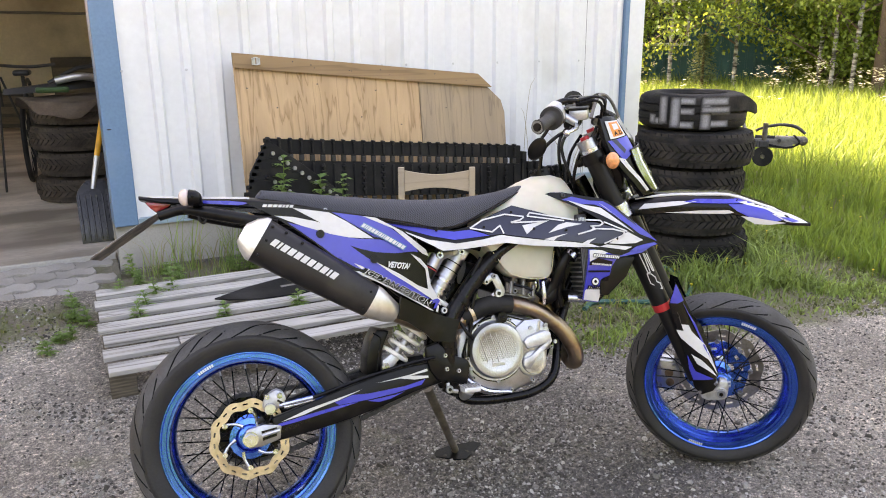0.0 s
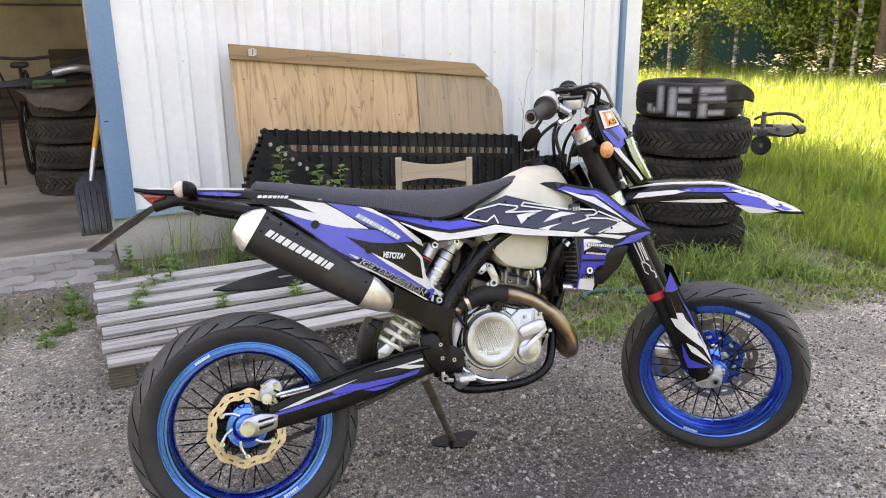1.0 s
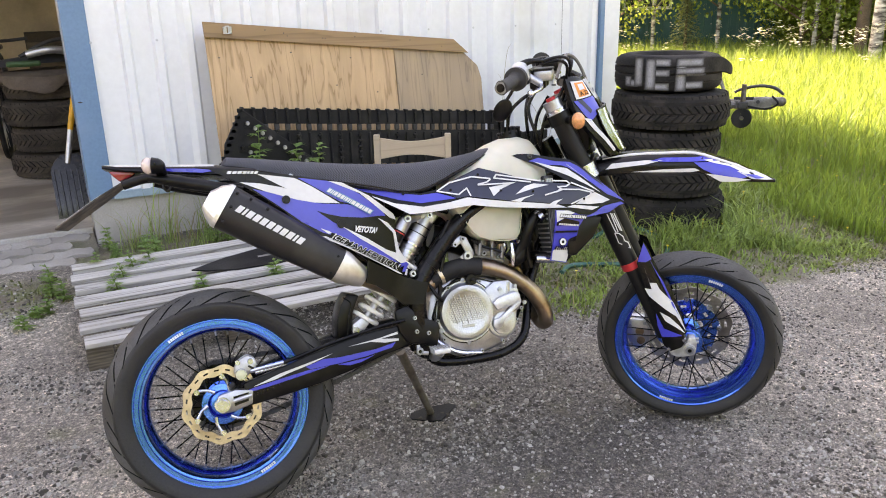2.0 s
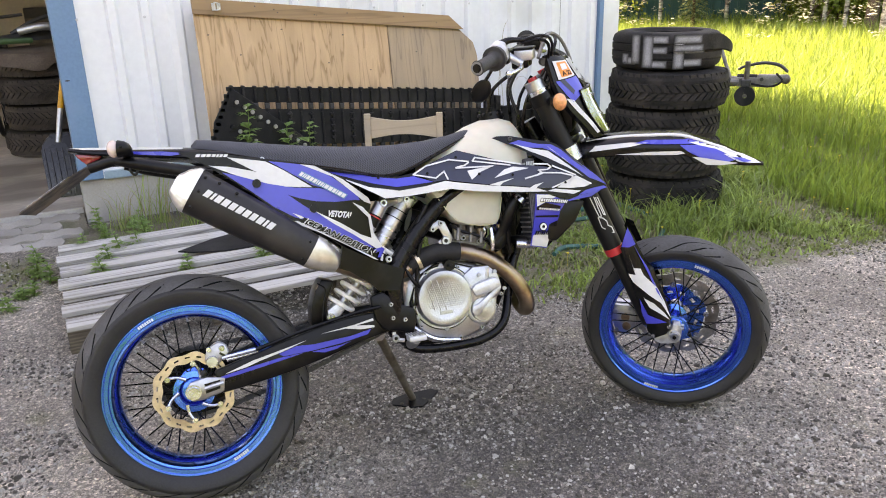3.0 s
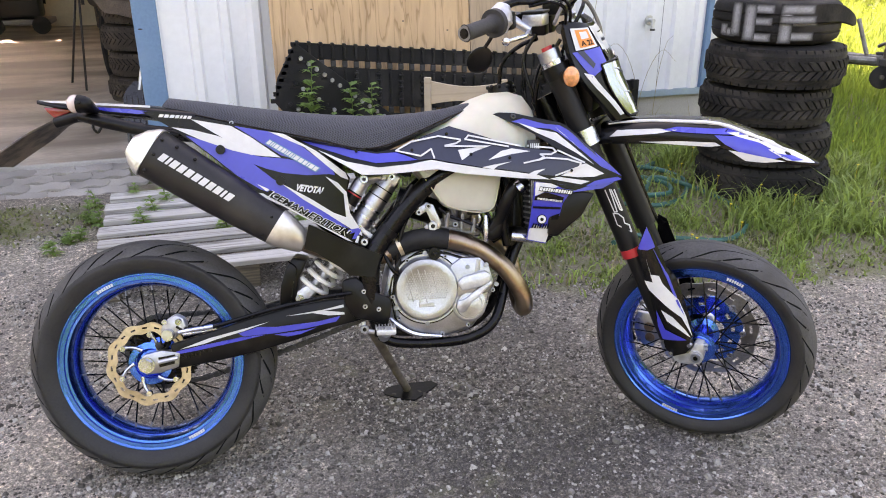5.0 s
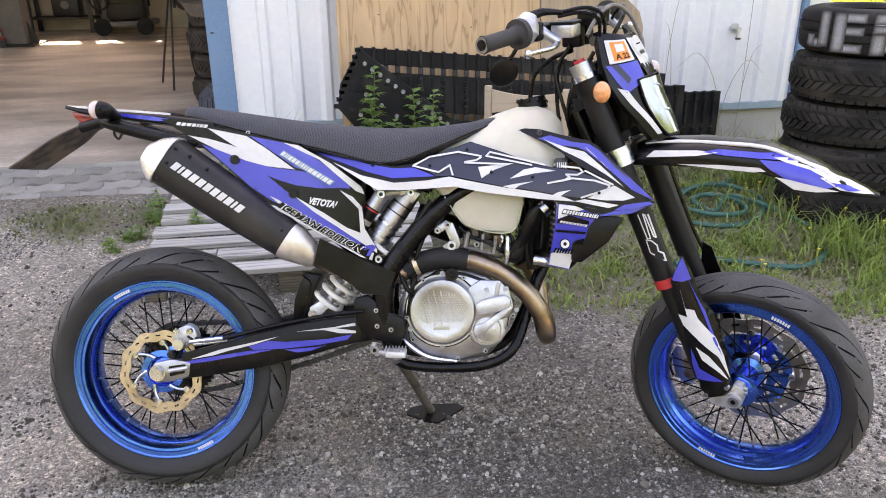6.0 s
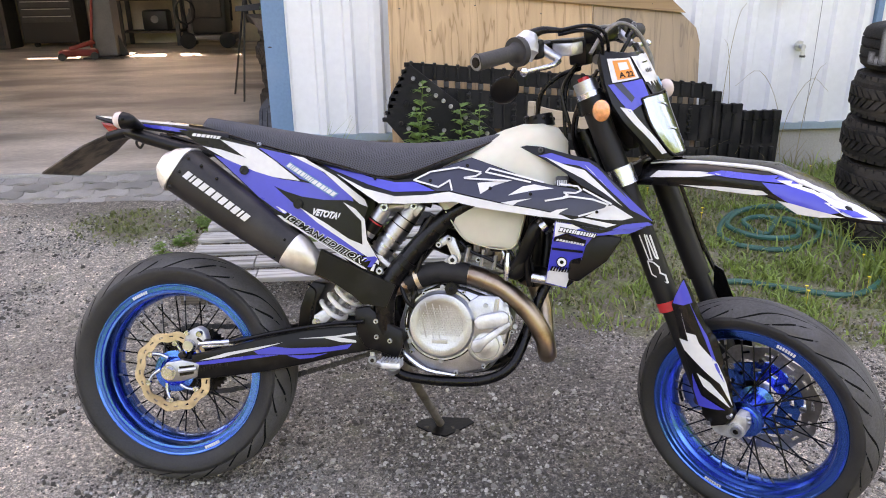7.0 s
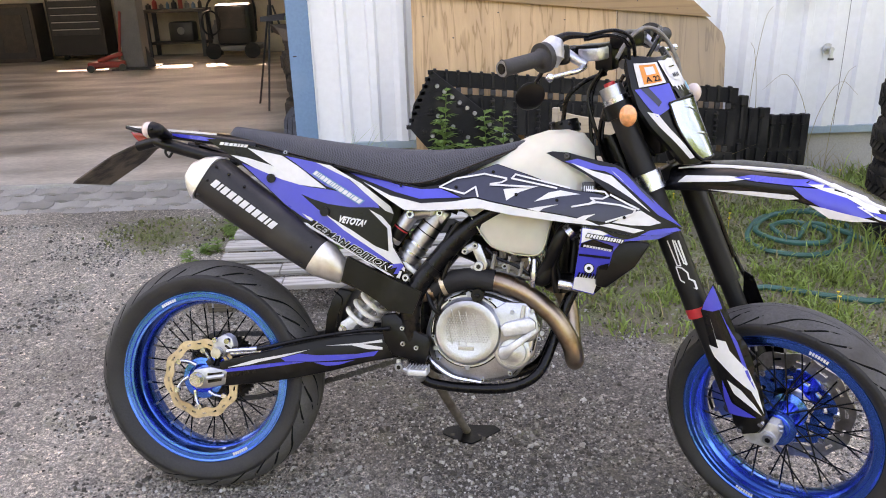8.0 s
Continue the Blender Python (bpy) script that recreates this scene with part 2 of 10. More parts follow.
BLOCK_WOOD = wood_material("brown_grey_wood", (0.20, 0.165, 0.125), (0.09, 0.072, 0.055), 1.2, 7.0, 0.5, 0.85)
RUBBER = material("black_rubber", (0.010, 0.010, 0.0108), 0.62, 0, 0.25, 12, 120, 0.25, stain=(0.03, 0.029, 0.028), stain_scale=6, stain_amount=0.3, spec=0.25)
SIDEWALL = material("tyre_sidewall", (0.024, 0.0235, 0.0235), 0.55, 0, 0.2, 10, 180, 0.2, stain=(0.036, 0.034, 0.032), stain_scale=7, stain_amount=0.3, spec=0.3)
TYRE_RUBBER = material("tyre_rubber", (0.080, 0.0785, 0.0780), 0.66, 0, 0.22, 10, 180, 0.3, stain=(0.055, 0.051, 0.047), stain_scale=6, stain_amount=0.35, spec=0.3)
OLD_RUBBER = material("old_tyre_rubber", (0.016, 0.0152, 0.0147), 0.8, 0, 0.3, 8, 90, 0.5, stain=(0.048, 0.042, 0.037), stain_scale=5, stain_amount=0.4, spec=0.2)
DUSTY_RUBBER = material("dusty_tyre_rubber", (0.046, 0.038, 0.033), 0.85, 0, 0.35, 8, 90, 0.5, stain=(0.085, 0.070, 0.058), stain_scale=5, stain_amount=0.35, spec=0.2)
SHOVEL_BLACK = material("glossy_black_plastic", (0.018, 0.018, 0.018), 0.28, 0, 0.2, 14, 90, 0.1)
SPRAY = material("white_spray_paint", (0.28, 0.28, 0.29), 0.8, 0, 0.25, 14, 120, 0.2)


def thin_out(m, under):
    """Lets a sprayed paint pass into what lies beneath by the attribute fade and a fine grain."""
    n, ln = m.node_tree.nodes, m.node_tree.links.new
    b = n["Principled BSDF"]
    at, gr, add, ramp, mx = n.new("ShaderNodeAttribute"), n.new("ShaderNodeTexNoise"), n.new("ShaderNodeMath"), n.new("ShaderNodeMapRange"), n.new("ShaderNodeMix")
    at.attribute_name = "fade"
    gr.inputs["Scale"].default_value, gr.inputs["Detail"].default_value = 45.0, 6
    add.operation = "ADD"
    ln(at.outputs["Fac"], add.inputs[0])
    ln(gr.outputs[0], add.inputs[1])
    ramp.inputs[1].default_value, ramp.inputs[2].default_value = 0.50, 1.45
    ln(add.outputs[0], ramp.inputs[0])
    mx.data_type = "RGBA"
    mx.inputs[6].default_value = under
    ln(ramp.outputs[0], mx.inputs[0])
    ln(b.inputs["Base Color"].links[0].from_socket, mx.inputs[7])
    ln(mx.outputs[2], b.inputs["Base Color"])


thin_out(SPRAY, (0.018, 0.017, 0.0165, 1))
DRIP = material("pale_blue_flashing", (0.24, 0.35, 0.42), 0.45, 0, 0.1, 2, 60, 0.1, stain=(0.3, 0.36, 0.38), stain_amount=0.3)
STEEL = material("galvanised_steel", (0.55, 0.56, 0.57), 0.42, 0.85, 0.15, 15, 80, 0.1)
DARK_STEEL = material("dark_steel", (0.06, 0.06, 0.062), 0.5, 0.6, 0.2, 10, 80, 0.15)
OLD_STEEL = material("dull_galvanised_steel", (0.24, 0.235, 0.225), 0.6, 0.6, 0.25, 12, 80, 0.2, stain=(0.09, 0.075, 0.06), stain_scale=8, stain_amount=0.4)
HOSE = material("green_hose", (0.012, 0.095, 0.075), 0.45, 0, 0.2, 10, 60, 0.1)
BARK = material("birch_bark", (0.5, 0.48, 0.44), 0.8, 0, 0.2, 6, 40, 0.5, stain=(0.06, 0.05, 0.045), stain_scale=5, stain_amount=0.55, stretch=(1, 1, 3.5))
BROWN_BARK = material("brown_bark", (0.13, 0.09, 0.065), 0.9, 0, 0.3, 8, 60, 0.8)
LEAF = leaf_material("birch_leaf", (0.115, 0.19, 0.04), (0.36, 0.46, 0.07), 0.5, 0.45)
NEEDLE = leaf_material("spruce_needle", (0.16, 0.20, 0.09), (0.2, 0.25, 0.08), 0.3, 0.3)
BLADE = leaf_material("grass_blade", (0.19, 0.28, 0.085), (0.34, 0.43, 0.10), 0.45, 0.4)
MOSS = leaf_material("moss", (0.165, 0.180, 0.075), (0.22, 0.25, 0.08), 0.5, 0.25)
FIELD = leaf_material("meadow_blade", (0.125, 0.215, 0.045), (0.30, 0.41, 0.07), 0.35, 0.45)
DRY = leaf_material("dry_straw", (0.33, 0.27, 0.15), (0.3, 0.25, 0.12), 0.3, 0.3)
WEED = leaf_material("weed_leaf", (0.15, 0.26, 0.085), (0.30, 0.42, 0.10), 0.3, 0.4)
BUTTER = material("yellow_petal", (0.75, 0.55, 0.03), 0.6)
PETAL = material("white_petal", (0.8, 0.8, 0.76), 0.7)
TEAL = material("teal_cladding", (0.02, 0.10, 0.11), 0.6, 0, 0.1, 3, 40)
GLASS_DARK = material("dark_window_glass", (0.03, 0.04, 0.045), 0.06, 0, 0.1)
PALE_WALL = material("workshop_wall", (0.60, 0.53, 0.41), 0.8, 0, 0.08, 1.5, 30, 0.1, stain=(0.3, 0.26, 0.2), stain_scale=0.8, stain_amount=0.25)
BLACK_PLASTIC = material("black_plastic", (0.012, 0.012, 0.013), 0.48, 0, 0.2, 20, 300, 0.12)
RED_PAINT = material("red_paint", (0.32, 0.035, 0.025), 0.5, 0, 0.2, 10, 60, 0.1)
YELLOW = material("yellow_handle", (0.72, 0.33, 0.02), 0.45, 0, 0.12, 12, 60)
CLOTH = material("dusty_cloth", (0.12, 0.092, 0.075), 0.95, 0, 0.35, 10, 120, 0.6)


# ---- mesh helpers ----
def part(name, bm, mat, parent=None, label="", smooth=False, m=None):
    """Links a bmesh as one mesh object, under a thing or a part if given."""
    if m is not None:
        bm.transform(m)
    bmesh.ops.recalc_face_normals(bm, faces=bm.faces)
    me = bpy.data.meshes.new(name)
    bm.to_mesh(me)
    bm.free()
    if smooth:
        me.polygons.foreach_set("use_smooth", [True] * len(me.polygons))
        me.set_sharp_from_angle(angle=radians(38))
    me.materials.append(mat)
    ob = new(name, me)
    if parent is not None:
        ob.parent = parent
    if label:
        ob["label"] = label
    return ob


def thing(name, label, category, m=None, group="", kind=""):
    ob = new(name)
    ob.empty_display_size = 0.1
    if m is not None:
        ob.matrix_basis = m
    return tagged(ob, label, category, group, kind)


def raw(name, verts, faces, mat, parent=None, smooth=False):
    me = bpy.data.meshes.new(name)
    me.from_pydata(verts, [], faces)
    me.materials.append(mat)
    if smooth:
        me.polygons.foreach_set("use_smooth", [True] * len(me.polygons))
    ob = new(name, me)
    if parent is not None:
        ob.parent = parent
    return ob


def box(bm, lo, hi, bevel=0.0, m=None):
    b2 = bmesh.new()
    bmesh.ops.create_cube(b2, size=1)
    lo, hi = Vector(lo), Vector(hi)
    for v in b2.verts:
        v.co = Vector([lo[i] + (v.co[i] + 0.5) * (hi[i] - lo[i]) for i in range(3)])
    if bevel:
        bmesh.ops.bevel(b2, geom=b2.edges[:], offset=bevel, segments=2, affect="EDGES", profile=0.5)
    if m is not None:
        b2.transform(m)
    join(bm, b2)
    return bm


def join(bm, other):
    me = bpy.data.meshes.new("tmp")
    other.to_mesh(me)
    other.free()
    bm.from_mesh(me)
    bpy.data.meshes.remove(me)


def rod(bm, a, b, r, r2=None, n=12, caps=True):
    a, b = Vector(a), Vector(b)
    d = b - a
    m = Matrix.Translation((a + b) / 2) @ d.to_track_quat("Z", "Y").to_matrix().to_4x4()
    bmesh.ops.create_cone(bm, cap_ends=caps, segments=n, radius1=r, radius2=r if r2 is None else r2, depth=d.length, matrix=m)
    return bm


def ball(bm, c, r, n=10, scale=(1, 1, 1)):
    bmesh.ops.create_uvsphere(bm, u_segments=n, v_segments=max(5, n * 2 // 3), radius=r, matrix=Matrix.Translation(c) @ Matrix.Diagonal((*scale, 1)))
    return bm


def smooth_path(pts, k=6):
    """Catmull-Rom through the points."""
    p = [Vector(q) for q in pts]
    p = [2 * p[0] - p[1]] + p + [2 * p[-1] - p[-2]]
    out = []
    for i in range(1, len(p) - 2):
        for s in range(k):
            t = s / k
            a, b, c, d = p[i - 1], p[i], p[i + 1], p[i + 2]
            out.append(0.5 * (2 * b + (c - a) * t + (2 * a - 5 * b + 4 * c - d) * t * t + (3 * b - a - 3 * c + d) * t ** 3))
    return out + [p[-2]]


def sweep(bm, pts, radius, n=10, k=6, closed=False):
    """A round tube along a smooth path; radius a number or one per given point."""
    path = smooth_path(pts, k) if k > 1 else [Vector(q) for q in pts]
    rs = [radius] * len(path) if not isinstance(radius, (list, tuple)) else [float(r) for r in np.interp(np.linspace(0, len(radius) - 1, len(path)), range(len(radius)), radius)]
    rings, up = [], None
    for i, c in enumerate(path):
        d = (path[min(i + 1, len(path) - 1)] - path[max(i - 1, 0)]).normalized()
        if up is None:
            up = d.orthogonal().normalized()
        up = (up - d * up.dot(d)).normalized()
        side = d.cross(up)
        rings.append([bm.verts.new(c + rs[i] * (math.cos(a) * up + math.sin(a) * side)) for a in [2 * math.pi * q / n for q in range(n)]])
    for r0, r1 in zip(rings, rings[1:]):
        for q in range(n):
            bm.faces.new((r0[q], r0[(q + 1) % n], r1[(q + 1) % n], r1[q]))
    bm.faces.new(rings[0][::-1])
    bm.faces.new(rings[-1])
    return bm


def loft(bm, sections, close=True, caps=True):
    """Skin over rings of equal counts."""
    rings = [[bm.verts.new(p) for p in s] for s in sections]
    n = len(rings[0])
    for r0, r1 in zip(rings, rings[1:]):
        for q in range(n if close else n - 1):
            bm.faces.new((r0[q], r0[(q + 1) % n], r1[(q + 1) % n], r1[q]))
    if caps and close:
        bm.faces.new(rings[0][::-1])
        bm.faces.new(rings[-1])
    return bm


def lathe(bm, profile, n=48, axis="Y", closed=True):
    """Turns a profile of (radius, along) about the axis through the origin."""
    rings = []
    for q in range(n):
        a = 2 * math.pi * q / n
        c, s = math.cos(a), math.sin(a)
        rings.append([bm.verts.new((r * c, h, r * s) if axis == "Y" else (r * c, r * s, h)) for r, h in profile])
    k = len(profile)
    for q in range(n):
        r0, r1 = rings[q], rings[(q + 1) % n]
        for i in range(k if closed else k - 1):
            bm.faces.new((r0[i], r0[(i + 1) % k], r1[(i + 1) % k], r1[i]))
    return bm


def prism(bm, outline, y0, y1, bevel=0.0):
    """An outline in x, z given depth in y."""
    b2 = bmesh.new()
    f = b2.faces.new([b2.verts.new((x, y0, z)) for x, z in outline])
    ext = bmesh.ops.extrude_face_region(b2, geom=[f])
    bmesh.ops.translate(b2, vec=(0, y1 - y0, 0), verts=[v for v in ext["geom"] if isinstance(v, bmesh.types.BMVert)])
    if bevel:
        bmesh.ops.bevel(b2, geom=b2.edges[:], offset=bevel, segments=2, affect="EDGES", profile=0.5)
    join(bm, b2)
    return bm


def ground_z(x, y):
    """The yard rises a little towards the building."""
    t = min(1, max(0, (y - 2.4) / 2.2))
    base = 0.075 * t * t * (3 - 2 * t)
    return base + 0.012 * noise.noise((x * 0.9, y * 0.9, 0)) * (0.3 + t) + 0.006 * (1.8 - x) * (1 if -4 < x < 6 else 0.3)

# ---- ground ----
def build_ground():
    fine_x, fine_y = np.arange(-4.0, 8.01, 0.12), np.arange(-2.5, 4.7, 0.12)
    xs = np.concatenate([[-400, -150, -60, -25, -12, -7], fine_x, [9, 11, 14, 18, 23, 29, 36, 50, 90, 200, 400]])
    ys = np.concatenate([[-400, -150, -60, -25, -10, -5], fine_y, [5.2, 6, 7.5, 9.5, 12, 15, 19, 24, 30, 40, 70, 150, 400]])
    verts = [(float(x), float(y), ground_z(x, y) if -5 < x < 9 and -3 < y < 6 else 0.05) for y in ys for x in xs]
    w = len(xs)
    faces = [(j * w + i, j * w + i + 1, (j + 1) * w + i + 1, (j + 1) * w + i) for j in range(len(ys) - 1) for i in range(w - 1)]
    ob = raw("ground", verts, faces, GRAVEL, smooth=True)
    at = ob.data.attributes.new("green", "FLOAT", "POINT")
    at.data.foreach_set("value", [grassy(v[0], v[1]) for v in verts])
    tagged(ob, "grey gravel yard with earthy grass verge and meadow", "ground", kind="structure")


def grassy(x, y):
    """How green the ground is at a place, 0 to 1."""
    n = noise.noise((x * 1.3, y * 1.3, 3.1)) * 0.35
    meadow = (x - 4.6) * 0.8 + (y - 3.2) * 0.35 + n
    edge = 2.46 + 0.34 * max(0, 2.2 - x) - 0.16 * (x - 2.2) * (x > 2.2)
    verge = min((y - edge) * 2.2, (x - 1.25) * 2.0) + n if y < 4.68 else 0
    gap = 1.0 if math.hypot(x - 4.35, (y - 3.3) * 0.7) < 0.5 else 0
    left = 1.05 - 3.0 * math.hypot((x + 0.35) * 0.75, y - 4.02) + n
    behind = min((y - 4.05) * 3, 0.7) + n if 0.2 < x < 1.5 and y < 4.68 else 0
    return max(0.0, min(1.0, max(meadow, verge - 0.6 * gap, left, behind)))


def blades(name, pts, height, mat, label, width=0.004, lean=0.35, rng=None):
    """Many bent blades as one object."""
    rng = rng or np.random.default_rng(5)
    verts, faces = [], []
    for (x, y, h) in pts:
        a, l = rng.uniform(0, 2 * math.pi), h * height * rng.uniform(0.55, 1.25)
        b, s = rng.uniform(0, 2 * math.pi), lean * rng.uniform(0.2, 1.3) * l
        w = width * rng.uniform(0.7, 1.4)
        z = ground_z(x, y) - 0.005 if x < 8 else 0.045
        dx, dy, cx, cy = math.cos(a) * w, math.sin(a) * w, math.cos(b) * s, math.sin(b) * s
        k = len(verts)
        verts += [(x - dx, y - dy, z), (x + dx, y + dy, z), (x - dx * 0.8 + cx * 0.35, y - dy * 0.8 + cy * 0.35, z + l * 0.58),
                  (x + dx * 0.8 + cx * 0.35, y + dy * 0.8 + cy * 0.35, z + l * 0.58), (x + cx, y + cy, z + l * (1 - 0.25 * lean))]
        faces += [(k, k + 1, k + 3, k + 2), (k + 2, k + 3, k + 4)]
    return tagged(raw(name, verts, faces, mat), label, "grass", kind="stuff")


def build_grass():
    rng = np.random.default_rng(11)
    near, short = [], []
    while len(near) < 24000:
        x, y = rng.uniform(1.3, 5.2), rng.uniform(2.4, 4.66)
        g = grassy(x, y)
        if rng.random() < g * (0.10 + 0.90 * (noise.noise((x * 3.6, y * 3.6, 0)) > 0.08 + 0.25 * (2.4 < x < 3.2 and y > 3.3))):
            by_tyres = max(0, 1 - abs(math.hypot(x - 3.62, y - 3.5) - 0.5) * 2.2)
            by_wall = max(0, 1 - (4.66 - y) * 2.2)
            near.append((x, y, 0.22 + 1.6 * by_tyres * rng.random() + 1.0 * by_wall * rng.random() + 0.42 * rng.random() ** 2))
    # low moss and trodden shoots, tufts of long grass at the plinth
    while len(short) < 24000:
        x, y = rng.uniform(-1.0, 5.0), rng.uniform(2.3, 4.5)
        if x < 1.3 and y > 4.25 or 0.05 < x < 1.35 and y < 4.12:
            continue
        if rng.random() < grassy(x, y) * (0.25 + 0.75 * (noise.noise((x * 3.1, y * 3.1, 4)) > -0.05)):
            short.append((x, y, 0.4 + 0.8 * rng.random()))
    tufts = []
    for cx, cy, hh, k in ((0.42, 4.5, 0.9, 26), (0.60, 4.55, 1.2, 42), (0.85, 4.5, 1.1, 34), (0.98, 4.42, 0.7, 30), (0.75, 4.32, 0.4, 60), (0.55, 4.3, 0.35, 50), (1.25, 4.3, 0.5, 120), (1.45, 4.25, 0.5, 120)):
        tufts += [(cx + rng.normal(0, 0.055), min(4.68, cy + rng.normal(0, 0.04)), hh * rng.uniform(0.5, 1.1)) for _ in range(k)]
    blades("verge_grass", near, 0.125, BLADE, "green tufts of grass on the verge", rng=rng, width=0.0045, lean=0.85)
    blades("moss", short, 0.034, MOSS, "low moss and trodden shoots on the earth", rng=rng, width=0.0055, lean=0.9)
    blades("weedy_grass", tufts, 0.34, BLADE, "thin tufts of green grass by the plinth", rng=rng, width=0.0022, lean=0.45)
    dry = [(rng.uniform(1.7, 4.0), rng.uniform(2.6, 4.6), rng.uniform(0.3, 1.0)) for _ in range(420)]
    dry += [(rng.uniform(0.4, 3.9), 4.62 - 0.12 * rng.random(), rng.uniform(0.8, 2.2)) for _ in range(260)]
    blades("dry_grass", dry, 0.16, DRY, "dry straw-coloured grass stalks", rng=rng, width=0.0025, lean=0.6)
    field = []
    while len(field) < 80000:
        r, a = 4.5 + 24 * rng.random() ** 1.5, radians(rng.uniform(8, 66))
        x, y = r * math.cos(a), r * math.sin(a)
        if grassy(x, y) * (x > 4.3) > rng.random() and not (x < 4.6 and y > 4.6):
            field.append((x, y, (0.55 + 0.45 * rng.random()) * (1.0 if x > 5.5 else 0.55) * (1 + r / 40)))
    blades("meadow_grass", field, 0.36, FIELD, "tall sunlit yellow-green meadow grass", rng=rng, width=0.0055, lean=0.45)
    # flower heads among the far grass
    verts, faces = [], []
    for _ in range(150):
        r, a = rng.uniform(12, 19), radians(rng.choice((27, 30, 33, 35.5, 38, 40, 48, 51)) + rng.normal(0, 1.3))
        x, y, z = r * math.cos(a), r * math.sin(a), rng.uniform(0.5, 0.95)
        for _ in range(9):
            px, py, pz = x + rng.normal(0, 0.06), y + rng.normal(0, 0.06), z + rng.normal(0, 0.025)
            k, s = len(verts), rng.uniform(0.015, 0.035)
            t = rng.uniform(0, 3.1)
            verts += [(px + s * math.cos(t + q * math.pi / 2), py + s * math.sin(t + q * math.pi / 2), pz + s * 0.5 * math.sin(q)) for q in range(4)]
            faces.append((k, k + 1, k + 2, k + 3))
    vy, fy = [], []
    for _ in range(60):
        x, y = rng.uniform(2.2, 6.0), rng.uniform(2.6, 4.4)
        if grassy(x, y) < 0.3:
            continue
        z, k = ground_z(x, y) + rng.uniform(0.05, 0.16), len(vy)
        vy += [(x + 0.008 * math.cos(q * 1.05), y + 0.008 * math.sin(q * 1.05), z) for q in range(6)] + [(x, y, z - 0.008)]
        fy += [(k, k + 1, k + 2, k + 3, k + 4, k + 5)] + [(k + q, k + 6, k + (q + 1) % 6) for q in range(6)]
        j = len(vy)
        vy += [(x - 0.001, y, z - 0.006), (x + 0.001, y, z - 0.006), (x, y, ground_z(x, y) - 0.01)]
        fy.append((j, j + 1, j + 2))
    tagged(raw("buttercup", vy, fy, BUTTER), "small yellow flowers in the grass", "flowers", kind="stuff")
    tagged(raw("meadow_flower", verts, faces, PETAL), "white flower heads along the wood's edge", "flowers", kind="stuff")


def build_pebbles():
    rng = np.random.default_rng(3)
    chip_v = np.array([(-1, -1, -0.6), (1, -1, -0.6), (1, 1, -0.6), (-1, 1, -0.6), (-0.62, -0.62, 0.7), (0.62, -0.62, 0.7), (0.62, 0.62, 0.7), (-0.62, 0.62, 0.7)], float)
    chip_f = [(0, 1, 5, 4), (1, 2, 6, 5), (2, 3, 7, 6), (3, 0, 4, 7), (4, 5, 6, 7)]
    verts, faces = [], []
    n = 0
    while n < 80000:
        x, y = rng.uniform(-2.2, 4.4), rng.uniform(0.6, 4.2)
        if y > 3.3 and x > -0.1 or rng.random() < grassy(x, y):
            continue
        drift = noise.noise((x * 1.4, y * 2.2, 7)) + 0.6 * noise.noise((x * 4, y * 4, 2))
        dens = 0.28 + 0.72 * (drift > 0.05) + 0.25 * (1.1 < x < 3 and y < 2.2) - 0.15 * (x < 0.3)
        if rng.random() > dens:
            continue
        s = 0.0014 + 0.0030 * rng.random() ** 2 + (0.0060 * rng.random() ** 2 if rng.random() < 0.06 + 0.08 * (drift > 0.2) else 0)
        q = chip_v * (1 + rng.normal(0, 0.22, (8, 3))) * s * np.array([1.2, 0.9, 0.8])
        a = rng.uniform(0, 6.28)
        c, t = math.cos(a), math.sin(a)
        z = ground_z(x, y) + s * 0.4
        k = len(verts)
        verts += [(x + c * p[0] - t * p[1], y + t * p[0] + c * p[1], z + p[2]) for p in q]
        faces += [tuple(k + v for v in f) for f in chip_f]
        n += 1
    tagged(raw("loose_gravel", verts, faces, STONE), "loose grey gravel stones on the yard", "gravel", kind="stuff")


# ---- the building ----
WALL_Y, DOOR_X, CORNER_X, EAVES = 4.73, 0.256, 3.955, 4.9


def sheet_profile(x0, x1, base, crest, period=0.174, start=0.733):
    """Points of a trapezoid sheet in plan, from x0 to x1; every third rib, where sheets lap, has a broader flank."""
    pts, k = [(x0, base)], math.ceil((x0 - start + 0.045) / period)
    while start + k * period + 0.05 < x1:
        c = start + k * period
        flank = 0.034 if k % 3 == 1 else 0.013
        pts += [(c - 0.008 - flank, base), (c - 0.008, crest), (c + 0.030, crest), (c + 0.046, base)]
        k += 1
    return pts + [(x1, base)]


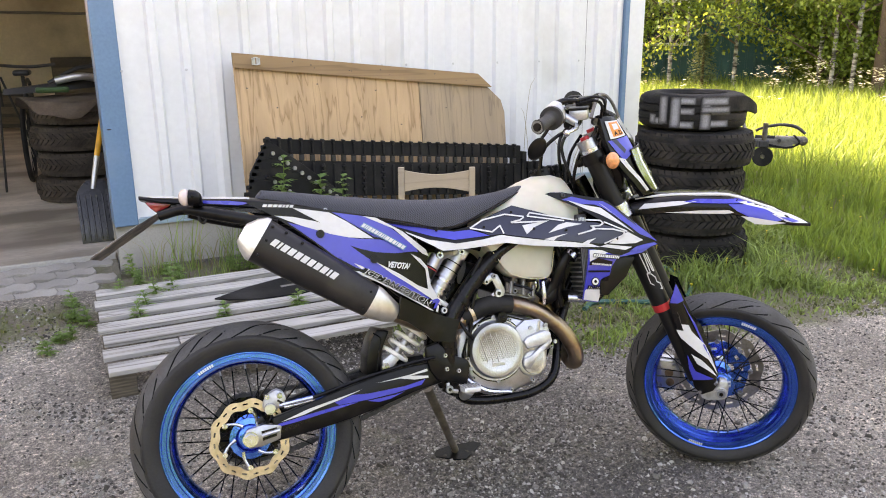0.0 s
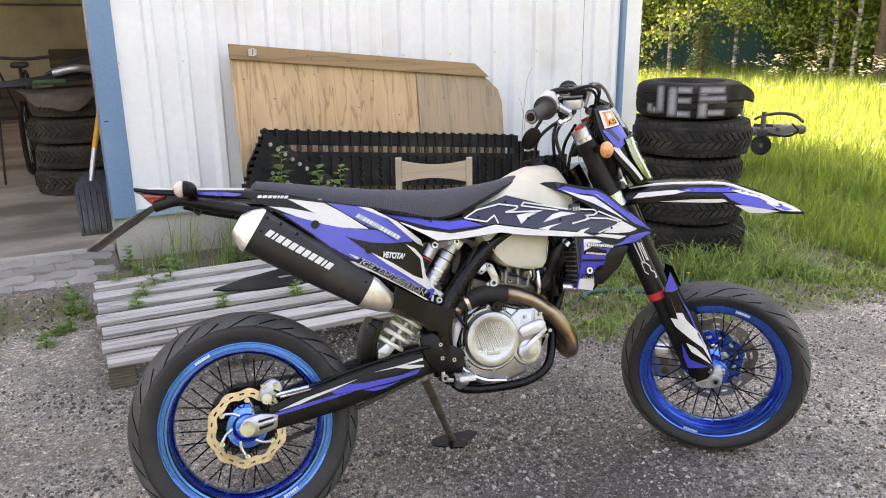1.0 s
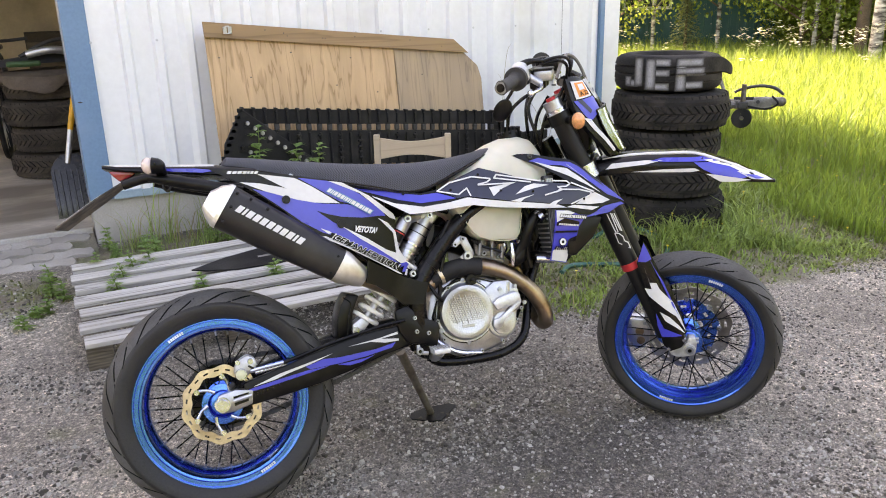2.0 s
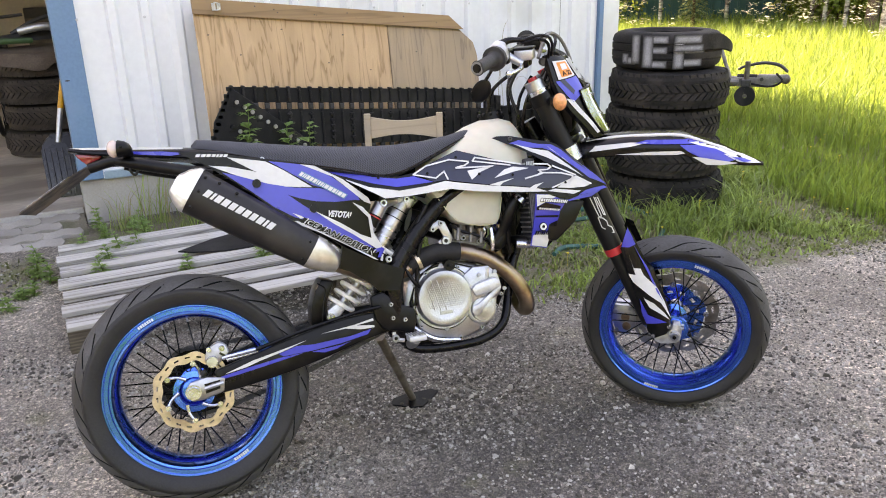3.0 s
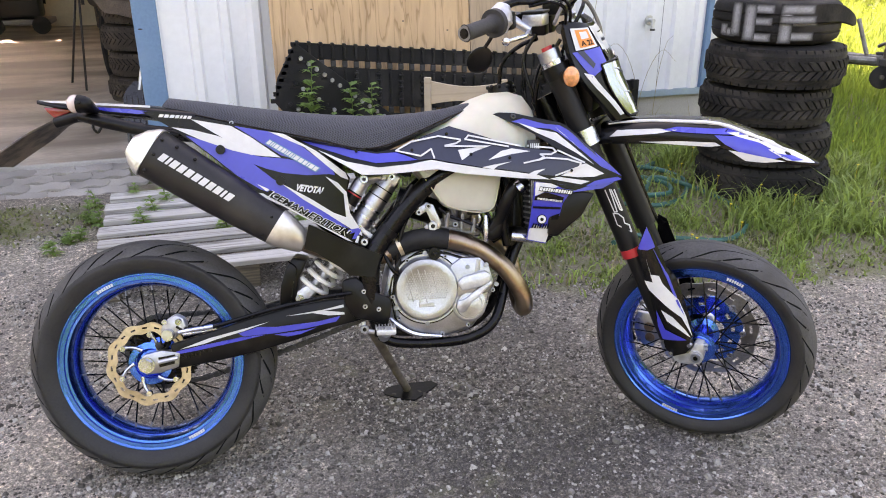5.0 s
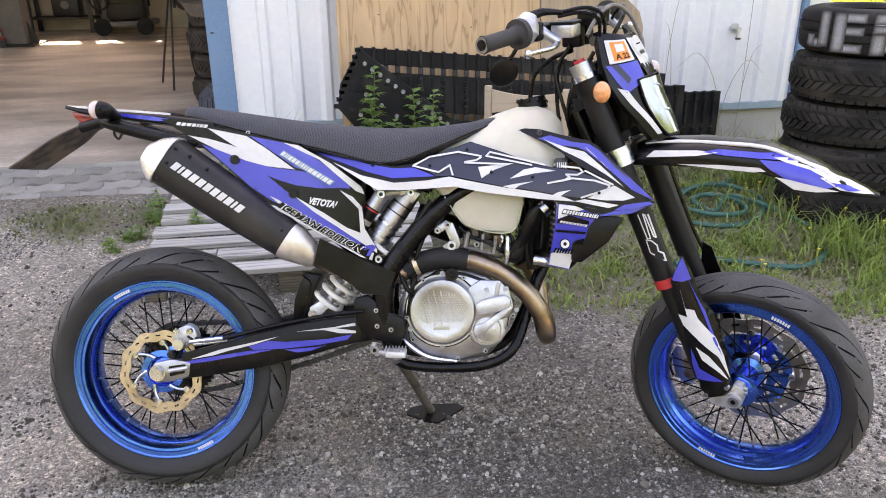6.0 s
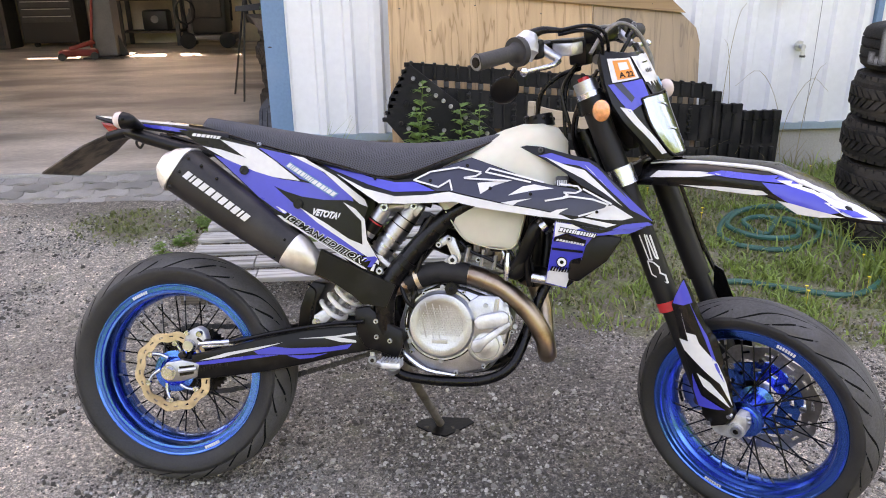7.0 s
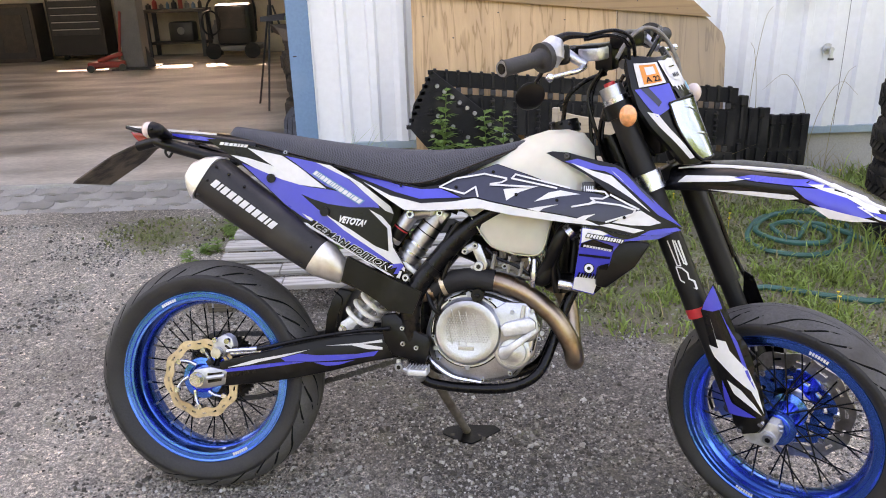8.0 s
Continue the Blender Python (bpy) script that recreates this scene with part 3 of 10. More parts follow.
def build_building():
    # front wall: sheet steel over a solid core, above a concrete plinth
    pts = sheet_profile(0.396, CORNER_X - 0.02, WALL_Y + 0.008, WALL_Y - 0.021)
    bm = bmesh.new()
    loft(bm, [[(x, y, z) for x, y in pts] + [(pts[-1][0], WALL_Y + 0.03, z), (pts[0][0], WALL_Y + 0.03, z)] for z in (0.385, EAVES)])
    tagged(part("wall_front", bm, WHITE_STEEL), "white corrugated sheet steel wall, lightly dented", "wall", kind="structure")
    front = bpy.data.objects["wall_front"]
    for k in (-2, 0, 2, 4, 6, 7, 8, 10, 12, 14, 16):
        x = 0.737 + 0.174 * k
        bm = ball(bmesh.new(), (x, WALL_Y - 0.022, 1.229), 0.0075, 8, (1, 0.6, 1))
        part("screw", bm, STEEL, front)
    # dark strips painted as the faint shadow lines of two sheet joints
    bm = box(bmesh.new(), (2.478, WALL_Y + 0.0068, 0.385), (2.4795, WALL_Y + 0.01, EAVES))
    box(bm, (3.5995, WALL_Y + 0.0065, 0.385), (3.6015, WALL_Y + 0.01, EAVES))
    part("sheet_joint", bm, DARK_STEEL, front)
    bm = box(bmesh.new(), (0.42, WALL_Y + 0.034, 0.346), (CORNER_X + 0.02, WALL_Y + 0.2, EAVES))
    tagged(part("wall_core", bm, PALE_WALL), "pale inner lining of the front wall", "wall", kind="structure")
    bm = box(bmesh.new(), (DOOR_X + 0.004, WALL_Y + 0.012, -0.2), (CORNER_X + 0.1, WALL_Y + 0.26, 0.344))
    tagged(part("plinth", bm, CONCRETE), "stained grey concrete plinth under the wall", "foundation", kind="structure")
    # drip flashing
    bm = prism(bmesh.new(), [(0, 0.382), (0, 0.342), (0.004, 0.342), (0.004, 0.382)], 0, CORNER_X - 0.39)
    bm.transform(Matrix(((0, 1, 0, 0.39), (1, 0, 0, WALL_Y - 0.022), (0, 0, 1, 0), (0, 0, 0, 1))))
    box(bm, (0.39, WALL_Y - 0.022, 0.3825), (CORNER_X, WALL_Y + 0.03, 0.3845))
    tagged(part("trim_drip", bm, DRIP), "blue painted drip flashing along the wall foot", "trim", kind="structure")
    # corner: blue strip and white corner plate
    bm = box(bmesh.new(), (CORNER_X - 0.018, WALL_Y - 0.024, 0.345), (CORNER_X + 0.022, WALL_Y + 0.03, EAVES), 0.004)
    tagged(part("trim_corner", bm, BLUE_STEEL), "blue corner strip of the building", "trim", kind="structure")
    bm = box(bmesh.new(), (CORNER_X + 0.0225, WALL_Y - 0.012, 0.36), (CORNER_X + 0.175, WALL_Y + 0.03, EAVES), 0.003)
    box(bm, (CORNER_X + 0.145, WALL_Y + 0.031, 0.36), (CORNER_X + 0.175, 13.8, EAVES))
    tagged(part("wall_right", bm, WHITE_STEEL), "white sheet steel corner and end wall", "wall", kind="structure")
    # door post
    bm = box(bmesh.new(), (DOOR_X, WALL_Y - 0.02, 0.345), (0.387, WALL_Y + 0.22, EAVES), 0.006)
    tagged(part("trim_door_post", bm, BLUE_STEEL), "scratched blue steel door post", "post", kind="structure")
    bm = box(bmesh.new(), (0.3875, WALL_Y - 0.012, 0.345), (0.3955, WALL_Y + 0.02, EAVES))
    tagged(part("trim_door_edge", bm, WHITE_STEEL), "white edge flashing beside the post", "trim", kind="structure")
    bm = ball(bmesh.new(), (0.288, WALL_Y - 0.018, 0.911), 0.011, 8, (1.6, 0.3, 0.5))
    tagged(part("trim_door_dent", bm, DARK_STEEL), "small dark dent in the door post", "dent", kind="structure")
    # rest of the shell
    bm = box(bmesh.new(), (-7.2, WALL_Y, 0.1), (-3.6, WALL_Y + 0.2, EAVES))
    box(bm, (-3.6, WALL_Y, 3.6), (DOOR_X, WALL_Y + 0.2, EAVES))
    tagged(part("wall_front_left", bm, WHITE_STEEL), "white sheet steel wall beyond the doorway", "wall", kind="structure")
    # side wall with two unseen openings, added to let sky light brighten the workshop
    bm = box(bmesh.new(), (-7.4, WALL_Y, -0.1), (-7.2, 13.8, 1.3))
    box(bm, (-7.4, WALL_Y, 4.0), (-7.2, 13.8, EAVES))
    for a, b in ((WALL_Y, 7.0), (8.2, 10.4), (11.6, 13.8)):
        box(bm, (-7.4, a, 1.3), (-7.2, b, 4.0))
    tagged(part("wall_left", bm, PALE_WALL), "pale workshop side wall", "wall", kind="structure")
    # back wall with three slits of window high up
    bm = bmesh.new()
    zs, zt = 1.50, 1.90
    box(bm, (-7.2, 13.6, -0.1), (CORNER_X + 0.17, 13.8, zs))
    box(bm, (-7.2, 13.6, zt), (CORNER_X + 0.17, 13.8, EAVES))
    for a, b in ((-7.2, -4.9), (-4.12, -3.52), (-2.9, -2.74), (-1.84, CORNER_X + 0.17)):
        box(bm, (a, 13.6, zs), (b, 13.8, zt))
    tagged(part("wall_back", bm, PALE_WALL), "cream workshop back wall", "wall", kind="structure")
    bm = box(bmesh.new(), (-7.5, WALL_Y - 0.35, EAVES), (CORNER_X + 0.5, 14.1, EAVES + 0.25))
    tagged(part("ceiling", bm, PALE_WALL), "flat roof and ceiling of the workshop", "ceiling", kind="structure")
    bm = box(bmesh.new(), (-7.2, WALL_Y + 0.17, -0.1), (CORNER_X + 0.17, 13.6, 0.15))
    tagged(part("floor", bm, FLOOR), "dusty stained concrete workshop floor", "floor", kind="structure")
    bm = box(bmesh.new(), (-3.6, WALL_Y + 0.14, 0.06), (DOOR_X - 0.004, WALL_Y + 0.168, 0.152), 0.004)
    tagged(part("trim_threshold", bm, CONCRETE), "worn concrete threshold at the doorway", "threshold", kind="structure")


def build_tap():
    tap = thing("wall_tap", "small grey metal outdoor tap on the white wall", "tap", pose(3.488, WALL_Y - 0.006, 0.855))
    bm = rod(bmesh.new(), (0, 0, 0), (0, -0.012, 0), 0.032, n=20)
    part("flange", bm, STEEL, tap, smooth=True)
    bm = rod(bmesh.new(), (0, 0, 0), (0, -0.06, 0), 0.014)
    rod(bm, (0, -0.05, 0.0), (0, -0.055, -0.055), 0.012)
    part("spout", bm, STEEL, tap, smooth=True)
    bm = rod(bmesh.new(), (0, -0.055, -0.05), (0, -0.055, -0.062), 0.017)
    part("nozzle", bm, DARK_STEEL, tap)


# ---- plywood board, snowmobile belt, blocks ----
def build_board():
    th = thing("plywood_board", "weathered plywood sheet with a brown batten leaning on the wall", "board")
    lean = lambda z: 4.455 + 0.165 * (z - 0.1) / 1.22

    def sheet(name, outline, mat, off, thick, label=""):
        bm = bmesh.new()
        prism(bm, outline, 0, thick, 0.002)
        for v in bm.verts:
            v.co.y += lean(v.co.z) + off
        part(name, bm, mat, th, label)
    top = lambda x: 1.322 - 0.0985 * (x - 0.99)
    sheet("panel", [(0.985, 0.10), (2.160, 0.10), (2.160, top(2.16) - 0.02), (0.985, top(0.985) - 0.01)], PLY, 0, 0.018)
    sheet("panel", [(2.165, 0.10), (2.80, 0.10), (2.80, 0.90), (2.775, 0.985), (2.68, 1.07), (2.60, 1.145), (2.165, top(2.165) - 0.02)], PLY_GREY, 0, 0.018, "greyer end panel of plywood")
    sheet("batten", [(0.980, top(0.98) - 0.085), (2.70, top(2.70) - 0.082), (2.595, top(2.595)), (0.980, top(0.98))], BATTEN, -0.024, 0.0225, "brown nailed batten")
    bm = bmesh.new()
    for dx in (0, 0.028):
        box(bm, (1.085 + dx, 4.575, 1.252), (1.107 + dx, 4.578, 1.292), 0.002)
    sweep(bm, [(1.085, 4.572, 1.272), (1.096, 4.566, 1.292), (1.118, 4.566, 1.292), (1.128, 4.572, 1.272), (1.118, 4.566, 1.255), (1.096, 4.566, 1.255)], 0.003, 6)
    part("bracket", bm, STEEL, th, "zinc bracket")
    rng = np.random.default_rng(2)
    for _ in range(9):
        x = rng.uniform(1.05, 2.55)
        bm = ball(bmesh.new(), (x, lean(top(x) - 0.04) - 0.0245, top(x) - 0.02 - 0.045 * rng.random()), 0.004, 6, (1, 0.4, 1))
        part("nail", bm, DARK_STEEL, th)
    for x, z in ((1.22, 1.0), (1.75, 0.92), (1.86, 1.08), (1.05, 1.12), (2.02, 0.86), (2.35, 0.95), (1.48, 1.13)):
        bm = ball(bmesh.new(), (x, lean(z) - 0.0005, z), 0.005, 8, (1.3, 0.15, 0.8))
        part("knot", bm, BLOCK_WOOD, th)


def build_belt():
    th = thing("snowmobile_track", "black rubber snowmobile track with studs, standing folded against the board", "rubber track")
    # the long run: a belt on edge, top falling to the end; windows and lugs in rows
    x0, x1 = 1.09, 2.84
    top = lambda x: 0.845 - 0.092 * (x - x0)
    yy = lambda x: 4.40 + 0.015 * math.sin(x * 3)
    H = 0.46
    n = 27
    bm = bmesh.new()
    rows = [(0.0, 0.085), (0.125, 0.335), (0.375, H)]
    step = (x1 - x0) / n
    for i in range(n):
        xa, xb = x0 + i * step, x0 + (i + 1) * step
        for a, b in rows:
            prism(bm, [(xa, top(xa) - b), (xb, top(xb) - b), (xb, top(xb) - a), (xa, top(xa) - a)], yy(xa), yy(xa) + 0.012)
        for a, b in ((0.085, 0.125), (0.335, 0.375)):
            prism(bm, [(xa, top(xa) - b), (xa + step * 0.42, top(xa) - b), (xa + step * 0.42, top(xa) - a), (xa, top(xa) - a)], yy(xa), yy(xa) + 0.012)
    part("belt", bm, RUBBER, th)
    rng = np.random.default_rng(8)
    for i in range(n):
        x = x0 + (i + 0.21) * step
        bm = bmesh.new()
        for a, b in ((0.012, 0.075), (0.135, 0.325), (0.385, 0.45)):
            box(bm, (x - 0.006, yy(x) - 0.014, top(x) - b), (x + 0.006, yy(x) - 0.0005, top(x) - a), 0.003)
        for q in range(5):
            if i % 2:
                z = top(x) - 0.15 - 0.035 * q
                box(bm, (x - 0.018, yy(x) - 0.020, z - 0.008), (x + 0.008, yy(x) - 0.001, z + 0.006), 0.003, pose(0, 0, 0))
        box(bm, (x - 0.009, yy(x) - 0.018, top(x) - 0.01), (x + 0.009, yy(x) + 0.02, top(x) + 0.008), 0.003)
        part("lug", bm, RUBBER, th)
        for a in (0.105, 0.355):
            bm = box(bmesh.new(), (x - 0.014, yy(x) - 0.006, top(x) - a - 0.016), (x + 0.014, yy(x) + 0.016, top(x) - a + 0.016), 0.003)
            part("clip", bm, DARK_STEEL, th)
    # the folded flap, studs outwards
    flap = [(1.085, 0.85), (0.975, 0.66), (0.955, 0.53), (1.06, 0.40), (1.30, 0.33), (1.68, 0.37)]
    bm = prism(bmesh.new(), flap, 4.335, 4.352, 0.003)
    part("flap", bm, RUBBER, th, "folded end of the track")
    along = Vector((1.66 - 1.10, 0, 0.40 - 0.83)).normalized()
    side = Vector((along.z, 0, -along.x))
    for row, (s0, cnt, offset) in enumerate(((0.05, 12, 0.03), (0.10, 6, 0.16), (0.14, 5, 0.27))):
        for q in range(cnt):
            p = Vector((1.09, 4.33, 0.82)) + along * (s0 + q * 0.052) + side * offset
            if p.z < 0.36 or p.x < 0.96:
                continue
            bm = rod(bmesh.new(), p, p + Vector((0, -0.012, 0)), 0.013, 0.010, 10)
            if row == 0 or q % 2:
                part("stud", bm, STEEL, th, smooth=True)
            else:
                part("lug", bm, RUBBER, th)
            bm = box(bmesh.new(), p + Vector((-0.02, 0.001, -0.028)), p + Vector((0.02, 0.0045, -0.016)), 0.002)
            part("lug", bm, RUBBER, th)
    for q in range(9):
        p = Vector((1.085, 4.335, 0.84)).lerp(Vector((0.955, 4.335, 0.54)), q / 8)
        bm = box(bmesh.new(), p + Vector((-0.022, 0, -0.012)), p + Vector((0.01, 0.014, 0.012)), 0.003)
        part("lug", bm, RUBBER, th)
    # the end that turns back, set a step further from the eye
    for k, (xa, xb, za, zb, y) in enumerate(((2.80, 2.93, 0.63, 0.20, 4.47), (2.93, 3.08, 0.55, 0.18, 4.50), (3.08, 3.34, 0.50, 0.16, 4.53))):
        bm = box(bmesh.new(), (xa, y, zb), (xb, y + 0.02, za), 0.004)
        part("belt", bm, RUBBER, th)
        for q in range(int((xb - xa) / 0.062)):
            x = xa + 0.03 + q * 0.062
            bm = box(bmesh.new(), (x - 0.012, y - 0.022, zb + 0.01), (x + 0.012, y - 0.0005, zb + (za - zb) * 0.36), 0.003)
            box(bm, (x - 0.008, y - 0.016, zb + (za - zb) * 0.42), (x + 0.008, y - 0.0005, za - 0.06), 0.003)
            box(bm, (x - 0.014, y - 0.025, za - 0.05), (x + 0.014, y + 0.022, za + 0.004), 0.003)
            part("lug", bm, RUBBER, th)
    for x, w, y in ((1.3, 0.12, 4.37), (2.1, 0.12, 4.41), (2.72, 0.1, 4.43), (3.2, 0.14, 4.545)):
        blk = thing("wood_block", "short weathered wooden block on the ground under the rubber track", "wood block")
        zt = {1.3: 0.326, 2.1: 0.29, 2.72: 0.23, 3.2: 0.158}[x]
        part("block", box(bmesh.new(), (x, y - 0.06, ground_z(x, y) - 0.015), (x + w, y + 0.04, zt), 0.006), BLOCK_WOOD, blk)


# ---- pallet ----
def build_pallet():
    th = thing("wooden_pallet", "silver-grey weathered wooden pallet lying on the ground", "pallet")
    slope = math.atan(0.058)
    th.matrix_basis = pose(0.07, 3.04, 0.028, math.degrees(slope), 0, -0.6)
    rng = np.random.default_rng(4)
    W, D, n = 1.22, 1.005, 7
    pitch = D / n
    for i in range(n):
        y = i * pitch
        bm = bmesh.new()
        cut = (0.33 if i == 0 else 0.30) if i in (0, 1) else None
        j = rng.uniform(-0.012, 0.012)
        if cut:
            box(bm, (j, y, 0.098), (cut, y + 0.084, 0.120), 0.003)
            part("plank", bm, GREY_WOOD, th)
            bm = bmesh.new()
            box(bm, (cut + 0.004, y + 0.002, 0.098), (W + j, y + 0.086, 0.121), 0.003)
        else:
            box(bm, (j, y, 0.098), (W + j * 0.5, y + 0.078 + rng.uniform(0, 0.012), 0.120 + rng.uniform(-0.001, 0.002)), 0.003)
        part("plank", bm, GREY_WOOD, th)
    for x in (0.01, 0.56, 1.11):
        part("stringer", box(bmesh.new(), (x, 0.005, 0.076), (x + 0.1, D - 0.02, 0.0978), 0.003), BLOCK_WOOD, th)
        for y in (0.01, 0.43, 0.86):
            part("block", box(bmesh.new(), (x, y, -0.01), (x + 0.1, y + 0.13, 0.0757), 0.004), BLOCK_WOOD, th)
    part("bottom_board", box(bmesh.new(), (0.005, 0.012, -0.024), (W, 0.112, -0.0102), 0.003), BLOCK_WOOD, th)
    # rubber mat with a slot that lies on it
    mat = thing("rubber_flap", "black rubber flap with a slot lying on the pallet", "rubber mat")
    out = [(0.60, 3.62), (0.66, 3.58), (0.80, 3.53), (1.0, 3.52), (1.24, 3.58), (1.16, 3.70), (0.98, 3.77), (0.78, 3.71), (0.68, 3.66)]
    bm = bmesh.new()
    top = lambda y: 0.1500 + (y - 3.04) * 0.058
    f = bm.faces.new([bm.verts.new((x, y, top(y))) for x, y in out])
    ext = bmesh.ops.extrude_face_region(bm, geom=[f])
    bmesh.ops.translate(bm, vec=(0, 0, 0.007), verts=[v for v in ext["geom"] if isinstance(v, bmesh.types.BMVert)])
    part("mat", bm, RUBBER, mat)
    bm = bmesh.new()
    vs = [bm.verts.new((x, y, top(y) + 0.0085)) for x, y in ((0.93, 3.63), (1.02, 3.635), (1.02, 3.655), (0.93, 3.65))]
    ext = bmesh.ops.extrude_face_region(bm, geom=[bm.faces.new(vs)])
    bmesh.ops.translate(bm, vec=(0, 0, 0.001), verts=[v for v in ext["geom"] if isinstance(v, bmesh.types.BMVert)])
    part("slot", bm, GREY_WOOD, mat)


# ---- small chair behind the motorcycle ----
def build_chair():
    a, b = Vector((1.665, 3.815, 0)), Vector((2.035, 3.615, 0))
    ang = math.degrees(math.atan2(b.y - a.y, b.x - a.x))
    g = ground_z(1.9, 3.7)
    th = thing("wooden_chair", "small weathered wooden chair with a curved back rail", "chair", pose(a.x, a.y, g, 0, 0, ang))
    w = (b - a).length
    top = 0.715 - g
    for x in (0, w - 0.032):
        part("leg", box(bmesh.new(), (x, -0.012, 0), (x + 0.034, 0.016, top), 0.004), PALE_WOOD, th)
        part("leg", box(bmesh.new(), (x, 0.32, 0), (x + 0.034, 0.35, 0.36), 0.004), PALE_WOOD, th)
        part("side_rail", box(bmesh.new(), (x + 0.006, 0.0165, 0.30), (x + 0.026, 0.3195, 0.345), 0.003), PALE_WOOD, th)
    n = 12
    up = [(0.0345 + (w - 0.067) * i / n, top - 0.018 - 0.022 * math.sin(math.pi * i / n)) for i in range(n + 1)]
    lo = [(0.0345 + (w - 0.067) * i / n, top - 0.135 + 0.022 * math.sin(math.pi * i / n)) for i in range(n + 1)]
    part("back_rail", prism(bmesh.new(), up + lo[::-1], -0.004, 0.012, 0.002), PALE_WOOD, th, "pale curved back rail")
    part("seat", box(bmesh.new(), (0.002, 0.0165, 0.3455), (w + 0.0, 0.345, 0.365), 0.006), PALE_WOOD, th)


# ---- tyres ----
def tyre_mesh(R, w, rim, blocks=True, seed=1):
    """A car tyre lying flat, its lower side at z = 0."""
    bm = bmesh.new()
    prof = [(rim, 0.025), (rim + 0.015, 0.004), (rim + 0.06, 0.0), (R - 0.03, 0.010), (R - 0.010, 0.026), (R - 0.004, 0.045)]
    grooves = [0.3, 0.5, 0.7] if not blocks else []
    for g in grooves:
        z = g * w
        prof += [(R, z - 0.006), (R - 0.009, z - 0.004), (R - 0.009, z + 0.004), (R, z + 0.006)]
    prof += [(R - 0.004, w - 0.045), (R - 0.010, w - 0.026), (R - 0.03, w - 0.010), (rim + 0.06, w), (rim + 0.015, w - 0.004), (rim, w - 0.025)]
    inner = [(rim + 0.02, w - 0.035), (R - 0.03, w - 0.04), (R - 0.025, 0.04), (rim + 0.02, 0.035)]
    lathe(bm, prof + inner, 72, "Z")
    tread = bmesh.new()
    if blocks:
        bm, carcass = tread, bm
        k = 46
        for i in range(k):
            for j, (z0, z1) in enumerate(((0.012, 0.055), (0.060, 0.102), (0.108, 0.150), (0.155, w - 0.012))):
                a0 = 2 * math.pi * (i + (0.5 if j % 2 else 0)) / k
                wd = 2 * math.pi / k * (0.80 if j in (0, 3) else 0.72)
                sk = (0.055 if j < 2 else -0.055) * (1 if j in (1, 2) else 0.35)
                r0, r1 = R - 0.02, R + 0.007 - (0.012 if j in (0, 3) else 0)
                q = []
                for z, s in ((z0, -1), (z1, 1)):
                    for a in (a0 + sk * s, a0 + wd + sk * s):
                        for r in (r0, r1 - (0.006 if j == 0 and s < 0 or j == 3 and s > 0 else 0)):
                            q.append(bm.verts.new((r * math.cos(a), r * math.sin(a), z)))
                for f in ((0, 1, 3, 2), (4, 6, 7, 5), (1, 5, 7, 3), (0, 4, 5, 1), (2, 3, 7, 6)):
                    bm.faces.new([q[v] for v in f])
        bm = carcass
    return bm, tread


def tyre_parts(th, R, w, rim, blocks=True, seed=1, mat=OLD_RUBBER):
    carcass, tread = tyre_mesh(R, w, rim, blocks, seed)
    part("sidewall", carcass, mat, th, smooth=not blocks)
    if blocks:
        part("tread", tread, mat, th, "blocky tread")
    else:
        tread.free()


def on_drum(R, a0, a1, z0, z1, n=12, thick=0.0016, soft=2.2):
    """A thin curved patch on a drum of radius R, angles in degrees, its paint thinning out towards the edges."""
    a0, a1, z0, z1 = a0 - soft, a1 + soft, max(0.012, z0 - 0.010), min(0.206, z1 + 0.010)
    m = 8
    verts, faces, fade = [], [], []
    for i in range(n + 1):
        a = radians(a0 + (a1 - a0) * i / n)
        for j in range(m + 1):
            verts.append(((R + thick) * math.cos(a), (R + thick) * math.sin(a), z0 + (z1 - z0) * j / m))
            fade.append(min(1.0, min(i, n - i) / n * (a1 - a0) / (2 * soft), min(j, m - j) / m * (z1 - z0) / 0.018))
    for i in range(n):
        for j in range(m):
            k = i * (m + 1) + j
            faces.append((k, k + 1, k + m + 2, k + m + 1))
    return verts, faces, fade


def sprayed(th, R, a0, a1, z0, z1):
    verts, faces, fade = on_drum(R, a0, a1, z0, z1)
    ob = raw("spray_letter", verts, faces, SPRAY, th)
    ob.data.attributes.new("fade", "FLOAT", "POINT").data.foreach_set("value", fade)
    ob["label"] = "white sprayed letter stroke"


STACK = (3.545, 3.54)


